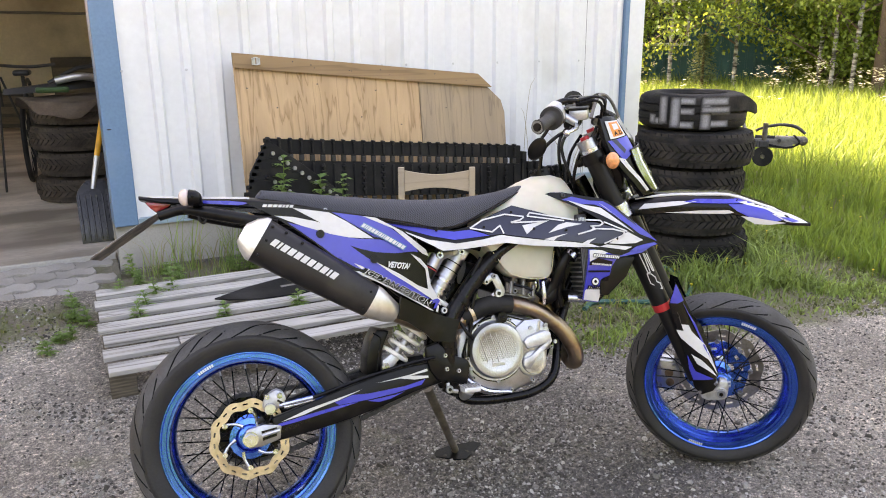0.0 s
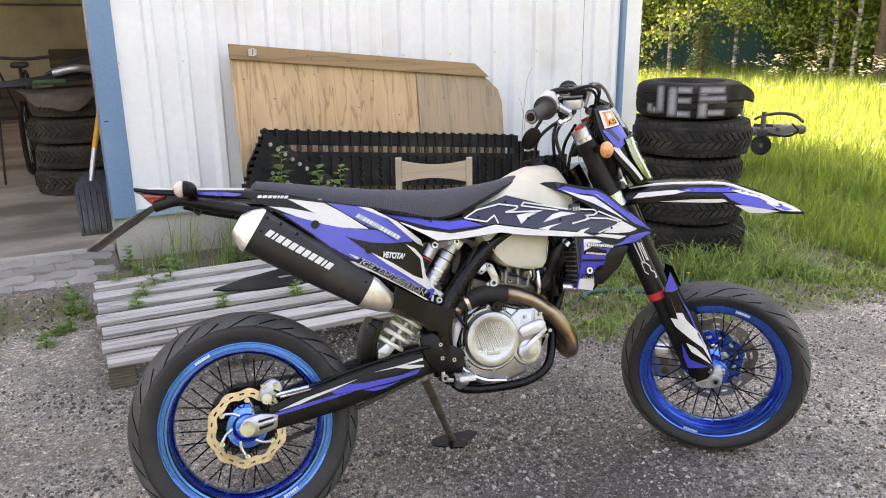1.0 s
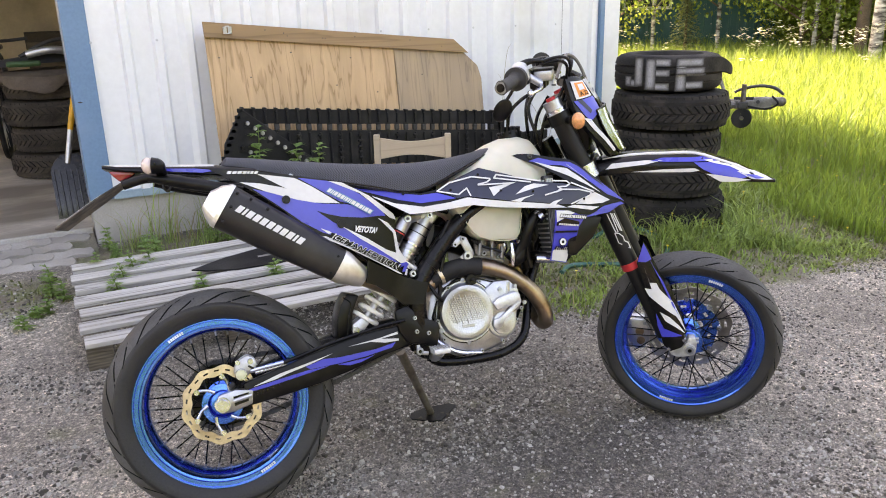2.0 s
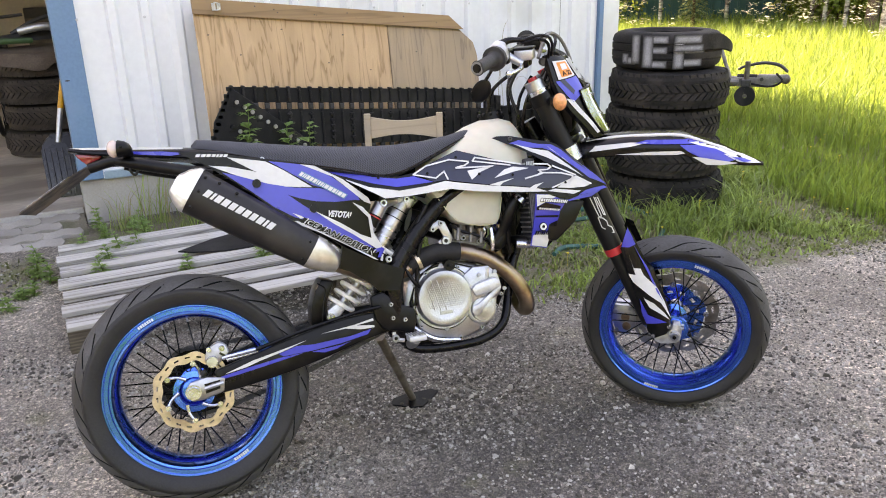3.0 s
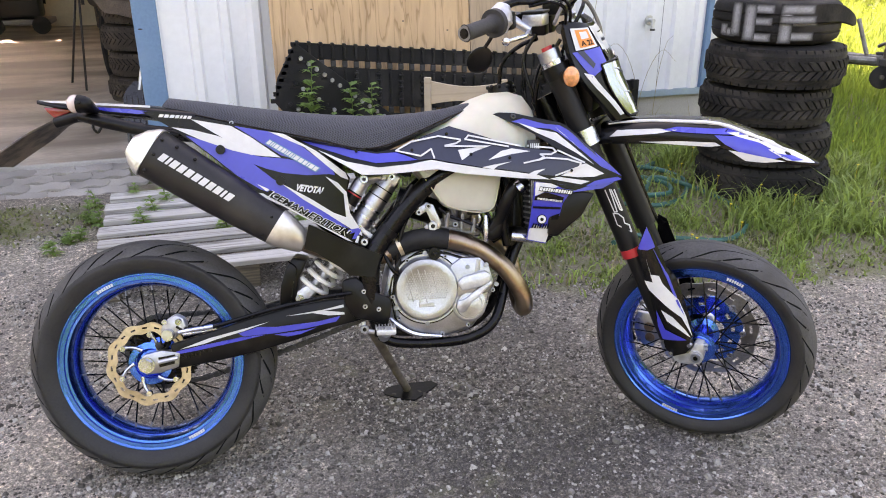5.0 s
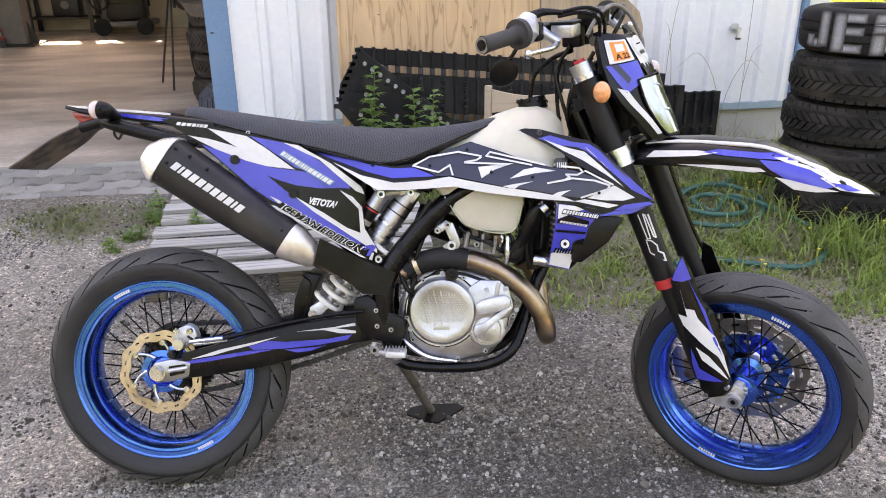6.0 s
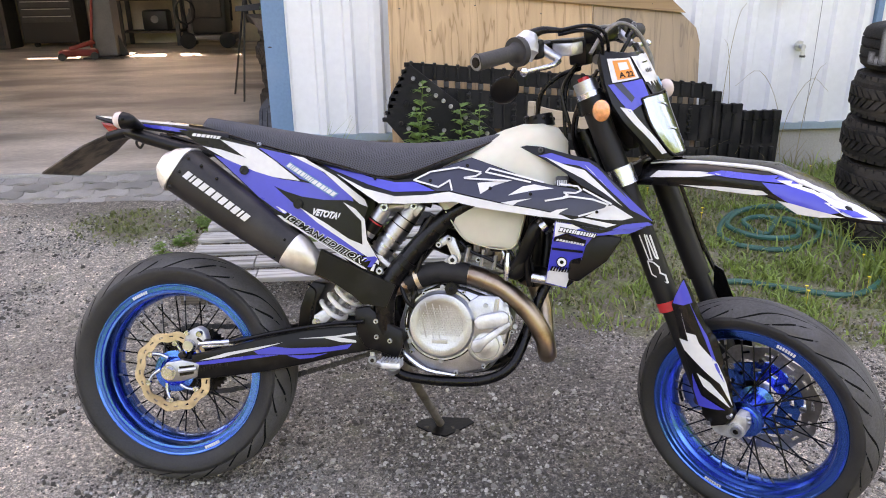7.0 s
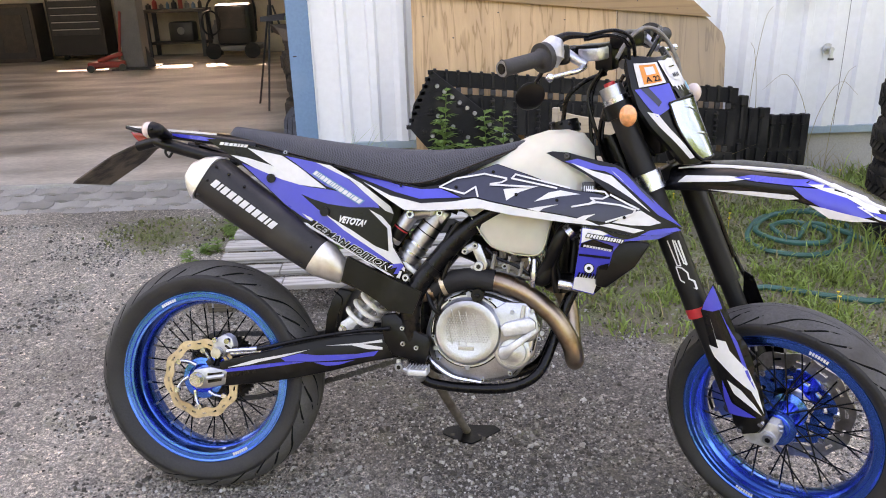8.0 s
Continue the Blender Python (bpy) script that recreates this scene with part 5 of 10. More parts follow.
def bpart(name, bm, mat, parent=bike, label="", smooth=True, turned=False):
    return part(name, bm, mat, parent, label, smooth, STEER if turned else None)


def skin(outline, f, off=0.0, thick=0.0012, cell=0.03):
    """A thin shell: an outline in x, z laid on the surface y = f(x, z)."""
    bm = bmesh.new()
    bm.faces.new([bm.verts.new((x, 0, z)) for x, z in outline])
    xs, zs = [p[0] for p in outline], [p[1] for p in outline]
    for ax, lo, hi in ((0, min(xs), max(xs)), (2, min(zs), max(zs))):
        q = math.ceil(lo / cell) * cell
        while q < hi:
            co, no = [0, 0, 0], [0, 0, 0]
            co[ax], no[ax] = q, 1
            bmesh.ops.bisect_plane(bm, geom=bm.verts[:] + bm.edges[:] + bm.faces[:], plane_co=co, plane_no=no)
            q += cell
    bmesh.ops.triangulate(bm, faces=bm.faces[:])
    for v in bm.verts:
        v.co.y = f(v.co.x, v.co.z) - off
    ext = bmesh.ops.extrude_face_region(bm, geom=bm.faces[:])
    bmesh.ops.translate(bm, vec=(0, thick, 0), verts=[v for v in ext["geom"] if isinstance(v, bmesh.types.BMVert)])
    return bm


def letters(text, p0, p1, height, f, off, shear=0.15, grow=0.02):
    """Built-in lettering from p0 to p1 along the surface."""
    cu = bpy.data.curves.new("lettering", "FONT")
    cu.body, cu.size, cu.shear = text, 1.0, shear
    cu.offset = grow
    ob = new("lettering", cu)
    dg = bpy.context.evaluated_depsgraph_get()
    me = bpy.data.meshes.new_from_object(ob.evaluated_get(dg))
    bpy.data.objects.remove(ob)
    bm = bmesh.new()
    bm.from_mesh(me)
    bpy.data.meshes.remove(me)
    x0, x1 = min(v.co.x for v in bm.verts), max(v.co.x for v in bm.verts)
    y1 = max(v.co.y for v in bm.verts)
    d = Vector((p1[0] - p0[0], p1[1] - p0[1]))
    n = Vector((-d.y, d.x)).normalized()
    for v in bm.verts:
        q = Vector(p0) + d * ((v.co.x - x0) / (x1 - x0)) + n * (v.co.y / y1 * height)
        v.co = (q.x, f(q.x, q.y) - off, q.y)
    return bm


def strokes(pts, width, f, off, closed=False):
    """A painted line of a given width through points on the surface."""
    bm = bmesh.new()
    seq = list(zip(pts, pts[1:] + ([pts[0]] if closed else [])))
    for a, b in seq if closed else seq[:len(pts) - 1]:
        a, b = Vector(a), Vector(b)
        d = (b - a).normalized()
        n = Vector((-d.y, d.x)) * width / 2
        a, b = a - d * width * 0.3, b + d * width * 0.3
        join(bm, skin([a + n, b + n, b - n, a - n], f, off, 0.0008, 0.04))
    return bm


# -- wheels
def wheel_tyre(R, w, bead, repeats, seed):
    """Road tyre with sickle grooves cut into a fine mesh."""
    nu, nv = 720, 56
    half = w / 2
    ring = []
    for j in range(nv + 1):
        s = -1 + 2 * j / nv
        a = abs(s)
        if a < 0.72:
            t = a / 0.72
            y, r = half * math.sin(t * 1.35) / math.sin(1.35), R - (R - bead) * 0.52 * (1 - math.cos(t * 1.25)) / (1 - math.cos(1.25))
        else:
            t = (a - 0.72) / 0.28
            y, r = half * (1 - 0.22 * t * t), (R - (R - bead) * 0.52) - (R - bead) * 0.48 * t
        ring.append((math.copysign(y, s), r, s))
    verts, faces, cut = [], [], []
    for i in range(nu):
        th = i / nu
        for y, r, s in ring:
            a = abs(s)
            # the columns of the mesh run along the grooves
            q = min(a, 0.7)
            sweep_by = 2.5 * q - 1.1 * q * q + 0.10 * math.sin(q * 8.0)
            an = 2 * math.pi * (th + (sweep_by + (0.31 if s < 0 else 0)) / repeats)
            d = 0.0
            ph = th * repeats
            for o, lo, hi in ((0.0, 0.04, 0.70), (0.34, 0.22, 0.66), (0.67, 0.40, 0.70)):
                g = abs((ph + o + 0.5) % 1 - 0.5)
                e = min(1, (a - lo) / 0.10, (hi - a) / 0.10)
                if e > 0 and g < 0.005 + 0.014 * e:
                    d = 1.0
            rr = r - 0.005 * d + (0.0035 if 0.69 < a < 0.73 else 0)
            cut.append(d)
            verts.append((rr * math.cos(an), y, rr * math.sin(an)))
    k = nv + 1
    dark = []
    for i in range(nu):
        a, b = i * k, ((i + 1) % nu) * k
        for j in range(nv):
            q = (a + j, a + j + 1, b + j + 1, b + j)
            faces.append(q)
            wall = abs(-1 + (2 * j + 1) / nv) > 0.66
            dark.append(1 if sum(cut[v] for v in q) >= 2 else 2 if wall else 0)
    return verts, faces, dark


def wavy_disc(r_in, r_out, t, waves, depth, slots, n=180):
    """A flat wave-edged annulus with a band of slots, round the y axis."""
    bm = bmesh.new()
    wid = r_out - r_in
    radii = [r_in, r_in + wid * 0.42, r_in + wid * 0.62, r_out]
    sides = []
    for y in (-t / 2, t / 2):
        sides.append([[bm.verts.new(((r + (depth * math.sin(waves * 2 * math.pi * i / n) if q in (0, 3) else 0)) * math.cos(2 * math.pi * i / n), y,
                                     (r + (depth * math.sin(waves * 2 * math.pi * i / n) if q in (0, 3) else 0)) * math.sin(2 * math.pi * i / n))) for q, r in enumerate(radii)] for i in range(n)])
    gap = lambda i: (i * slots / n) % 1 < 0.42
    for i in range(n):
        j = (i + 1) % n
        for q in range(3):
            if q == 1 and gap(i):
                continue
            for s in sides:
                bm.faces.new((s[i][q], s[i][q + 1], s[j][q + 1], s[j][q]))
        a, b = sides
        for q in (0, 3):
            bm.faces.new((a[i][q], a[j][q], b[j][q], b[i][q]))
        if gap(i):
            for q in (1, 2):
                bm.faces.new((a[i][q], a[j][q], b[j][q], b[i][q]))
    return bm


def build_wheel(name, at, R, tw, rim_half, disc_side, front):
    turn = STEER if front else Matrix.Identity(4)
    m = turn @ Matrix.Translation(at)
    h, F = rim_half, 0.2391
    bm = lathe(bmesh.new(), [(F, -h), (F - 0.001, -h + 0.006), (F - 0.020, -h + 0.012), (0.206, -0.012), (0.206, 0.012), (F - 0.020, h - 0.012), (F - 0.001, h - 0.006), (F, h), (F - 0.0025, h + 0.0030), (F - 0.0055, h + 0.0030), (F - 0.0080, h + 0.0004),
                             (F - 0.0185, h + 0.0004), (F - 0.0205, h - 0.0030), (F - 0.0265, h - 0.0040), (F - 0.0300, h - 0.0140), (0.2075, 0.030), (0.2035, 0.026), (0.197, 0.012), (0.197, -0.012), (0.2035, -0.026), (0.2075, -0.030), (F - 0.0300, -h + 0.0140), (F - 0.0265, -h + 0.0040), (F - 0.0205, -h + 0.0030), (F - 0.0185, -h - 0.0004), (F - 0.0080, -h - 0.0004), (F - 0.0055, -h - 0.0030), (F - 0.0025, -h - 0.0030)], 96)
    wheel = part(name, bm, ANODISED, bike, "blue anodised spoked wheel", True, m)
    v, f, dark = wheel_tyre(R, tw, 0.2375, 9, 1)
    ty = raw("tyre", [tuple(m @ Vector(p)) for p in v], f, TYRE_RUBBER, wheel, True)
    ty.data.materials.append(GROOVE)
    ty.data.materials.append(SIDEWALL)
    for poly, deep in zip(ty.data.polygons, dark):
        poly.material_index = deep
    ty["label"] = "worn road tyre with sickle grooves"
    # hub
    bm = lathe(bmesh.new(), [(0.018, -0.062), (0.030, -0.062), (0.044, -0.052), (0.046, -0.044), (0.030, -0.036), (0.026, 0), (0.030, 0.036), (0.046, 0.044), (0.044, 0.052), (0.030, 0.062), (0.018, 0.062)], 48)
    part("hub", bm, ANODISED, wheel, "", True, m)
    for k in range(36):
        side = -1 if k % 2 else 1
        a = 2 * math.pi * k / 36
        b = a + (0.62 if (k // 2) % 2 else -0.62)
        p0 = (0.044 * math.cos(b), side * 0.046, 0.044 * math.sin(b))
        p1 = (0.200 * math.cos(a), side * 0.008, 0.200 * math.sin(a))
        bm = rod(bmesh.new(), p0, p1, 0.0021, n=6)
        part("spoke", bm, FRAME, wheel, "", False, m)
        d = Vector(p1) - Vector(p0)
        bm = rod(bmesh.new(), Vector(p1) - d.normalized() * 0.016, p1, 0.0030, n=6)
        part("nipple", bm, DARK_ALLOY, wheel, "", False, m)
    # small white maker's bars on the rim
    for a0 in ((62, 246) if front else (112, 292)):
        for q in range(7):
            a = radians(a0 + q * 1.7)
            bm2 = box(bmesh.new(), (-0.0024, -0.0008, -0.004), (0.0024, 0.0006, 0.004))
            bm2.transform(Matrix.Rotation(math.pi / 2 - a, 4, "Y") @ Matrix.Translation((0, -h - 0.0012, F - 0.0133)))
            part("rim_mark", bm2, B_WHITE, wheel, "", False, m)
    return wheel, m


def build_wheels():
    w, m = build_wheel("rear_wheel", Vector((0, 0, 0)), 0.318, 0.156, 0.060, -1, False)
    bm = wavy_disc(0.0835, 0.1075, 0.004, 10, 0.0034, 20)
    bm.transform(Matrix.Translation((0, -0.076, 0)))
    disc = part("brake_disc", bm, GOLD, w, "gold wave brake disc", True, m)
    for k in range(6):
        a = 2 * math.pi * k / 6 + 0.45
        bm = bmesh.new()
        sweep(bm, [(0.040 * math.cos(a - 0.5), -0.070, 0.040 * math.sin(a - 0.5)), (0.060 * math.cos(a - 0.25), -0.073, 0.060 * math.sin(a - 0.25)), (0.082 * math.cos(a), -0.076, 0.082 * math.sin(a))], [0.006, 0.0045, 0.0045], 8, 4)
        part("disc_arm", bm, BRIGHT, w, "", True, m)
        bm = rod(bmesh.new(), (0.078 * math.cos(a), -0.072, 0.078 * math.sin(a)), (0.078 * math.cos(a), -0.082, 0.078 * math.sin(a)), 0.0075, n=12)
        part("disc_bolt", bm, BRIGHT, w, "", True, m)
    bm = lathe(bmesh.new(), [(0.040, -0.062), (0.056, -0.062), (0.056, -0.069), (0.040, -0.071)], 40)
    part("disc_carrier", bm, ANODISED, w, "", True, m)
    # sprocket with teeth
    bm = bmesh.new()
    n = 48
    out = []
    for i in range(n * 2):
        r = 0.104 if i % 2 else 0.096
        out.append((r * math.cos(math.pi * i / n), r * math.sin(math.pi * i / n)))
    prism(bm, out, 0.074, 0.080)
    part("sprocket", bm, FRAME, w, "black chain sprocket", False, m)
    w, m = build_wheel("front_wheel", FRONT_AXLE, 0.299, 0.122, 0.047, 1, True)
    bm = wavy_disc(0.108, 0.146, 0.0045, 10, 0.004, 14)
    bm.transform(Matrix.Translation((0, 0.072, 0)))
    part("brake_disc", bm, DISC, w, "large steel wave brake disc", True, m)
    bm = wavy_disc(0.052, 0.104, 0.006, 6, 0.004, 12)
    bm.transform(Matrix.Translation((0, 0.070, 0)))
    part("disc_carrier", bm, ANODISED, w, "blue disc carrier", True, m)
    for k in range(8):
        a = 2 * math.pi * k / 8
        bm = rod(bmesh.new(), (0.106 * math.cos(a), 0.064, 0.106 * math.sin(a)), (0.106 * math.cos(a), 0.078, 0.106 * math.sin(a)), 0.009, n=12)
        part("disc_bolt", bm, BRIGHT, w, "", True, m)
    bm = lathe(bmesh.new(), [(0.014, -0.070), (0.028, -0.070), (0.030, -0.064), (0.036, -0.062), (0.037, -0.056), (0.046, -0.054), (0.048, -0.048), (0.014, -0.046)], 40)
    part("hub_flange", bm, ANODISED, w, "", True, m)


# -- chassis and engine
def mirror(outline_bm):
    me = bpy.data.meshes.new("tmp")
    outline_bm.to_mesh(me)
    b2 = bmesh.new()
    b2.from_mesh(me)
    bpy.data.meshes.remove(me)
    for v in b2.verts:
        v.co.y = -v.co.y
    bmesh.ops.reverse_faces(b2, faces=b2.faces[:])
    return b2


def both(name, make, mat, label="", smooth=True):
    a = make()
    b = mirror(a)
    bpart(name, a, mat, bike, label, smooth)
    bpart(name, b, mat, bike, label, smooth)


def bolt(p, r=0.008, mat=None, along=(0, -1, 0), h=0.006, parent=None):
    p, d = Vector(p), Vector(along)
    bm = rod(bmesh.new(), p, p + d * h, r, r * 0.85, 14)
    ob = bpart("bolt", bm, mat or BOLT_STEEL, parent or bike)
    bm = rod(bmesh.new(), p + d * (h - 0.001), p + d * (h + 0.0006), r * 0.45, n=6)
    part("socket", bm, FRAME, ob)
    return ob


def build_chassis():
    # swingarm: tapered box section either side, joined in front of the tyre
    arm = [(0.060, 0.052), (0.139, 0.074), (0.250, 0.106), (0.360, 0.134), (0.440, 0.146), (0.545, 0.152), (0.555, 0.090), (0.470, 0.072), (0.370, 0.043), (0.272, 0.019), (0.160, 0.000), (0.070, -0.012)]
    swing = bpart("swingarm", prism(bmesh.new(), arm, -0.102, -0.080, 0.005), PLASTIC, bike, "black swingarm with blue and white graphics")
    a2 = prism(bmesh.new(), arm, 0.086, 0.122, 0.006)
    part("arm", a2, PLASTIC, swing, "", True)
    part("bridge", box(bmesh.new(), (0.40, -0.087, 0.085), (0.46, 0.087, 0.135), 0.01), PLASTIC, swing, "", True)
    fs = lambda x, z: -0.1022
    deco = [(B_WHITE, [(0.0847, 0.0396), (0.1609, 0.0646), (0.2392, 0.0819), (0.3135, 0.0988), (0.247, 0.0777), (0.1797, 0.061), (0.1451, 0.0502)]),
            (B_BLUE, [(0.2345, 0.0726), (0.2857, 0.0871), (0.332, 0.0847), (0.4385, 0.0926), (0.4986, 0.1042), (0.4867, 0.0904), (0.4083, 0.0763), (0.332, 0.0682), (0.247, 0.0642)]),
            (B_BLUE, [(0.0751, 0.0346), (0.1451, 0.0472), (0.2392, 0.0623), (0.3012, 0.0652), (0.2392, 0.0532), (0.1292, 0.0342), (0.0751, 0.0269)]),
            (B_BLUE, [(0.3259, 0.0649), (0.4084, 0.0718), (0.4356, 0.0776), (0.3932, 0.0622), (0.3597, 0.0576)]),
            (B_WHITE, [(0.3579, 0.1113), (0.4534, 0.1229), (0.5072, 0.1341), (0.5088, 0.1268), (0.4564, 0.1201), (0.5089, 0.1136), (0.509, 0.1077), (0.4685, 0.1073), (0.4263, 0.1158)])]
    for mat, out in deco:
        part("graphic", skin(out, fs, 0.0008), mat, swing)
    for q in range(9):
        part("moulded_mark", box(bmesh.new(), (0.085 + q * 0.009, -0.1030, 0.012 + q * 0.0022), (0.091 + q * 0.009, -0.1015, 0.020 + q * 0.0022)), FRAME, swing)
    # chain guard strip and hose on top of the arm
    part("brake_hose", sweep(bmesh.new(), [(0.10, -0.10, 0.092), (0.18, -0.115, 0.098), (0.30, -0.118, 0.128), (0.44, -0.116, 0.155), (0.53, -0.112, 0.165)], 0.0055, 8), FRAME, swing, "", True)
    part("hose_fitting", sweep(bmesh.new(), [(0.085, -0.10, 0.084), (0.12, -0.108, 0.090), (0.175, -0.114, 0.097)], 0.0065, 8), BRIGHT, swing, "", True)
    # axle block, nut, adjuster
    for s in (-1, 1):
        bm = prism(bmesh.new(), [(-0.018, 0.012), (-0.008, 0.030), (0.038, 0.040), (0.086, 0.032), (0.080, -0.006), (0.030, -0.020), (-0.004, -0.022), (-0.018, -0.008)], s * 0.078, s * 0.104, 0.004)
        blk = bpart("axle_block", bm, ALLOY, bike, "cast alloy axle block")
        bm = rod(bmesh.new(), (0, s * 0.08, 0.004), (0, s * 0.116, 0.004), 0.0165, n=6)
        rod(bm, (0, s * 0.102, 0.004), (0, s * 0.107, 0.004), 0.021, n=20)
        part("axle_nut", bm, BRIGHT, blk)
        bm = rod(bmesh.new(), (0.030, s * 0.106, 0.010), (0.080, s * 0.106, 0.019), 0.006, n=8)
        part("adjuster", bm, STEEL, blk)
        bm = prism(bmesh.new(), [(0.030, 0.022), (0.072, 0.028), (0.070, 0.004), (0.032, -0.004)], s * 0.1042, s * 0.1055)
        part("recess", bm, FRAME, blk)
    # rear caliper
    cal = bpart("rear_caliper", prism(bmesh.new(), [(0.0439, 0.1049), (0.0574, 0.1202), (0.0782, 0.13), (0.0972, 0.1195), (0.1044, 0.0965), (0.0982, 0.08), (0.0813, 0.0793), (0.0706, 0.0635), (0.048, 0.0668), (0.0376, 0.0855)], -0.100, -0.068, 0.006), CAST_SILVER, bike, "silver rear brake caliper")
    for p, r, h in (((0.058, -0.100, 0.079), 0.0165, 0.014), ((0.086, -0.100, 0.112), 0.0085, 0.010), ((0.052, -0.100, 0.113), 0.0075, 0.009)):
        part("piston_cap", rod(bmesh.new(), Vector(p), Vector(p) - Vector((0, h, 0)), r, r * 0.88, 20), BRIGHT, cal, "", True)
    part("pad_slot", box(bmesh.new(), (-0.010, -0.0022, -0.003), (0.010, 0.004, 0.003), 0.001, Matrix.Translation((0.087, -0.101, 0.094)) @ Matrix.Rotation(radians(35), 4, "Y")), FRAME, cal)
    part("banjo", sweep(bmesh.new(), [(0.095, -0.100, 0.079), (0.132, -0.100, 0.082), (0.180, -0.100, 0.089)], [0.0075, 0.0050, 0.0050], 10, 4), BRIGHT, cal, "", True)
    part("rubber_boot", rod(bmesh.new(), (0.038, -0.090, 0.054), (0.025, -0.090, 0.046), 0.0085, n=12), RUBBER, cal, "", True)
    part("bracket", sweep(bmesh.new(), [(0.055, -0.085, 0.069), (0.045, -0.080, 0.045), (0.020, -0.082, 0.020)], 0.008, 8), FRAME, cal, "", True)
    # chain
    bm = bmesh.new()
    run = []
    for i in range(21):
        a = math.pi * 0.55 + math.pi * 0.95 * i / 20
        run.append((0.100 * math.cos(a), 0.100 * math.sin(a)))
    run += [(0.1 + 0.5 * i / 30, -0.085 + 0.160 * i / 30 - 0.008 * math.sin(math.pi * i / 30)) for i in range(31)]
    run = [(0.60 - 0.62 * i / 36, 0.135 - 0.038 * i / 36 - 0.006 * math.sin(math.pi * i / 36)) for i in range(36)] + run
    for i, (a, b) in enumerate(zip(run, run[1:])):
        d = Vector((b[0] - a[0], 0, b[1] - a[1]))
        ang = math.atan2(d.z, d.x)
        mm = Matrix.Translation(((a[0] + b[0]) / 2, 0.077, (a[1] + b[1]) / 2)) @ Matrix.Rotation(-ang, 4, "Y")
        h = 0.0065 if i % 2 else 0.0052
        box(bm, (-d.length * 0.56, -0.009, -h), (d.length * 0.56, -0.006, h), 0, mm)
        box(bm, (-d.length * 0.56, 0.006, -h), (d.length * 0.56, 0.009, h), 0, mm)
        box(bm, (-0.004, -0.011, -0.004), (0.004, 0.011, 0.004), 0, mm)
    bpart("chain", bm, DARK_STEEL, bike, "oily drive chain", False)
    # frame: spars, cradle, head, subframe
    fr = bpart("frame", sweep(bmesh.new(), [(1.155, 0, 0.475), (1.110, 0, 0.590), (1.075, 0, 0.665)], 0.034, 20, 4), FRAME, bike, "black steel tube frame")
    for s in (-1, 1):
        part("spar", sweep(bmesh.new(), [(1.10, s * 0.04, 0.575), (0.95, s * 0.075, 0.52), (0.80, s * 0.092, 0.475), (0.715, s * 0.090, 0.415), (0.640, s * 0.088, 0.330), (0.592, s * 0.088, 0.262), (0.578, s * 0.090, 0.20), (0.585, s * 0.085, 0.12), (0.605, s * 0.085, 0.045)], [0.022, 0.022, 0.024, 0.025, 0.026, 0.028, 0.028, 0.024, 0.02], 14, 6), FRAME, fr, "", True)
        part("cradle", sweep(bmesh.new(), [(0.600, s * 0.080, 0.042), (0.640, s * 0.078, 0.020), (0.740, s * 0.076, 0.012), (0.840, s * 0.076, 0.020), (0.908, s * 0.072, 0.058), (0.946, s * 0.040, 0.140), (0.985, s * 0.022, 0.25), (1.07, s * 0.012, 0.40), (1.145, 0.0, 0.50)], 0.0132, 12, 6), FRAME, fr, "", True)
        part("subframe", sweep(bmesh.new(), [(0.70, s * 0.10, 0.47), (0.52, s * 0.105, 0.53), (0.30, s * 0.10, 0.575), (0.06, s * 0.092, 0.60), (-0.08, s * 0.085, 0.635)], 0.012, 10, 6), FRAME, fr, "", True)
        part("strut", sweep(bmesh.new(), [(0.590, s * 0.088, 0.255), (0.48, s * 0.088, 0.335), (0.36, s * 0.090, 0.44), (0.20, s * 0.092, 0.56)], 0.0135, 10, 6), FRAME, fr, "", True)
    part("tie_strap", rod(bmesh.new(), (0.628, -0.088, 0.312), (0.640, -0.088, 0.326), 0.0285, n=18), PLASTIC, fr)
    # guard plate over the swingarm pivot
    plate = [(0.5053, 0.1908), (0.5106, 0.199), (0.5427, 0.2055), (0.5671, 0.1827), (0.5968, 0.1601), (0.6306, 0.1457), (0.6346, 0.1273), (0.6283, 0.0951), (0.6196, 0.0708), (0.5793, 0.0864), (0.5362, 0.0962), (0.5142, 0.1299), (0.5073, 0.1616)]
    gp = bpart("frame_guard", prism(bmesh.new(), plate, -0.110, -0.088, 0.004), PLASTIC, bike, "black plastic frame guard")
    for x, z in ((0.562, 0.167), (0.564, 0.127), (0.599, 0.118)):
        bolt((x, -0.110, z), 0.0065, ALLOY, parent=bike)
    # heat shield between muffler and frame
    sh = [(0.434, 0.352), (0.420, 0.292), (0.448, 0.280), (0.506, 0.236), (0.530, 0.212), (0.590, 0.205), (0.612, 0.262), (0.580, 0.276), (0.545, 0.290), (0.490, 0.320)]
    bpart("pipe_cover", skin(sh, lambda x, z: -0.118 - 0.060 * max(0, min(1, (0.55 - x) / 0.12)), 0, 0.02), PLASTIC, bike, "black pipe cover")
    # muffler
    axis0, axis1 = Vector((0.066, -0.144, 0.540)), Vector((0.350, -0.143, 0.349))
    d = (axis1 - axis0).normalized()
    side = Vector((0, 1, 0))
    side = (side - d * side.dot(d)).normalized()
    up = side.cross(d) * -1
    up = up if up.z > 0 else -up

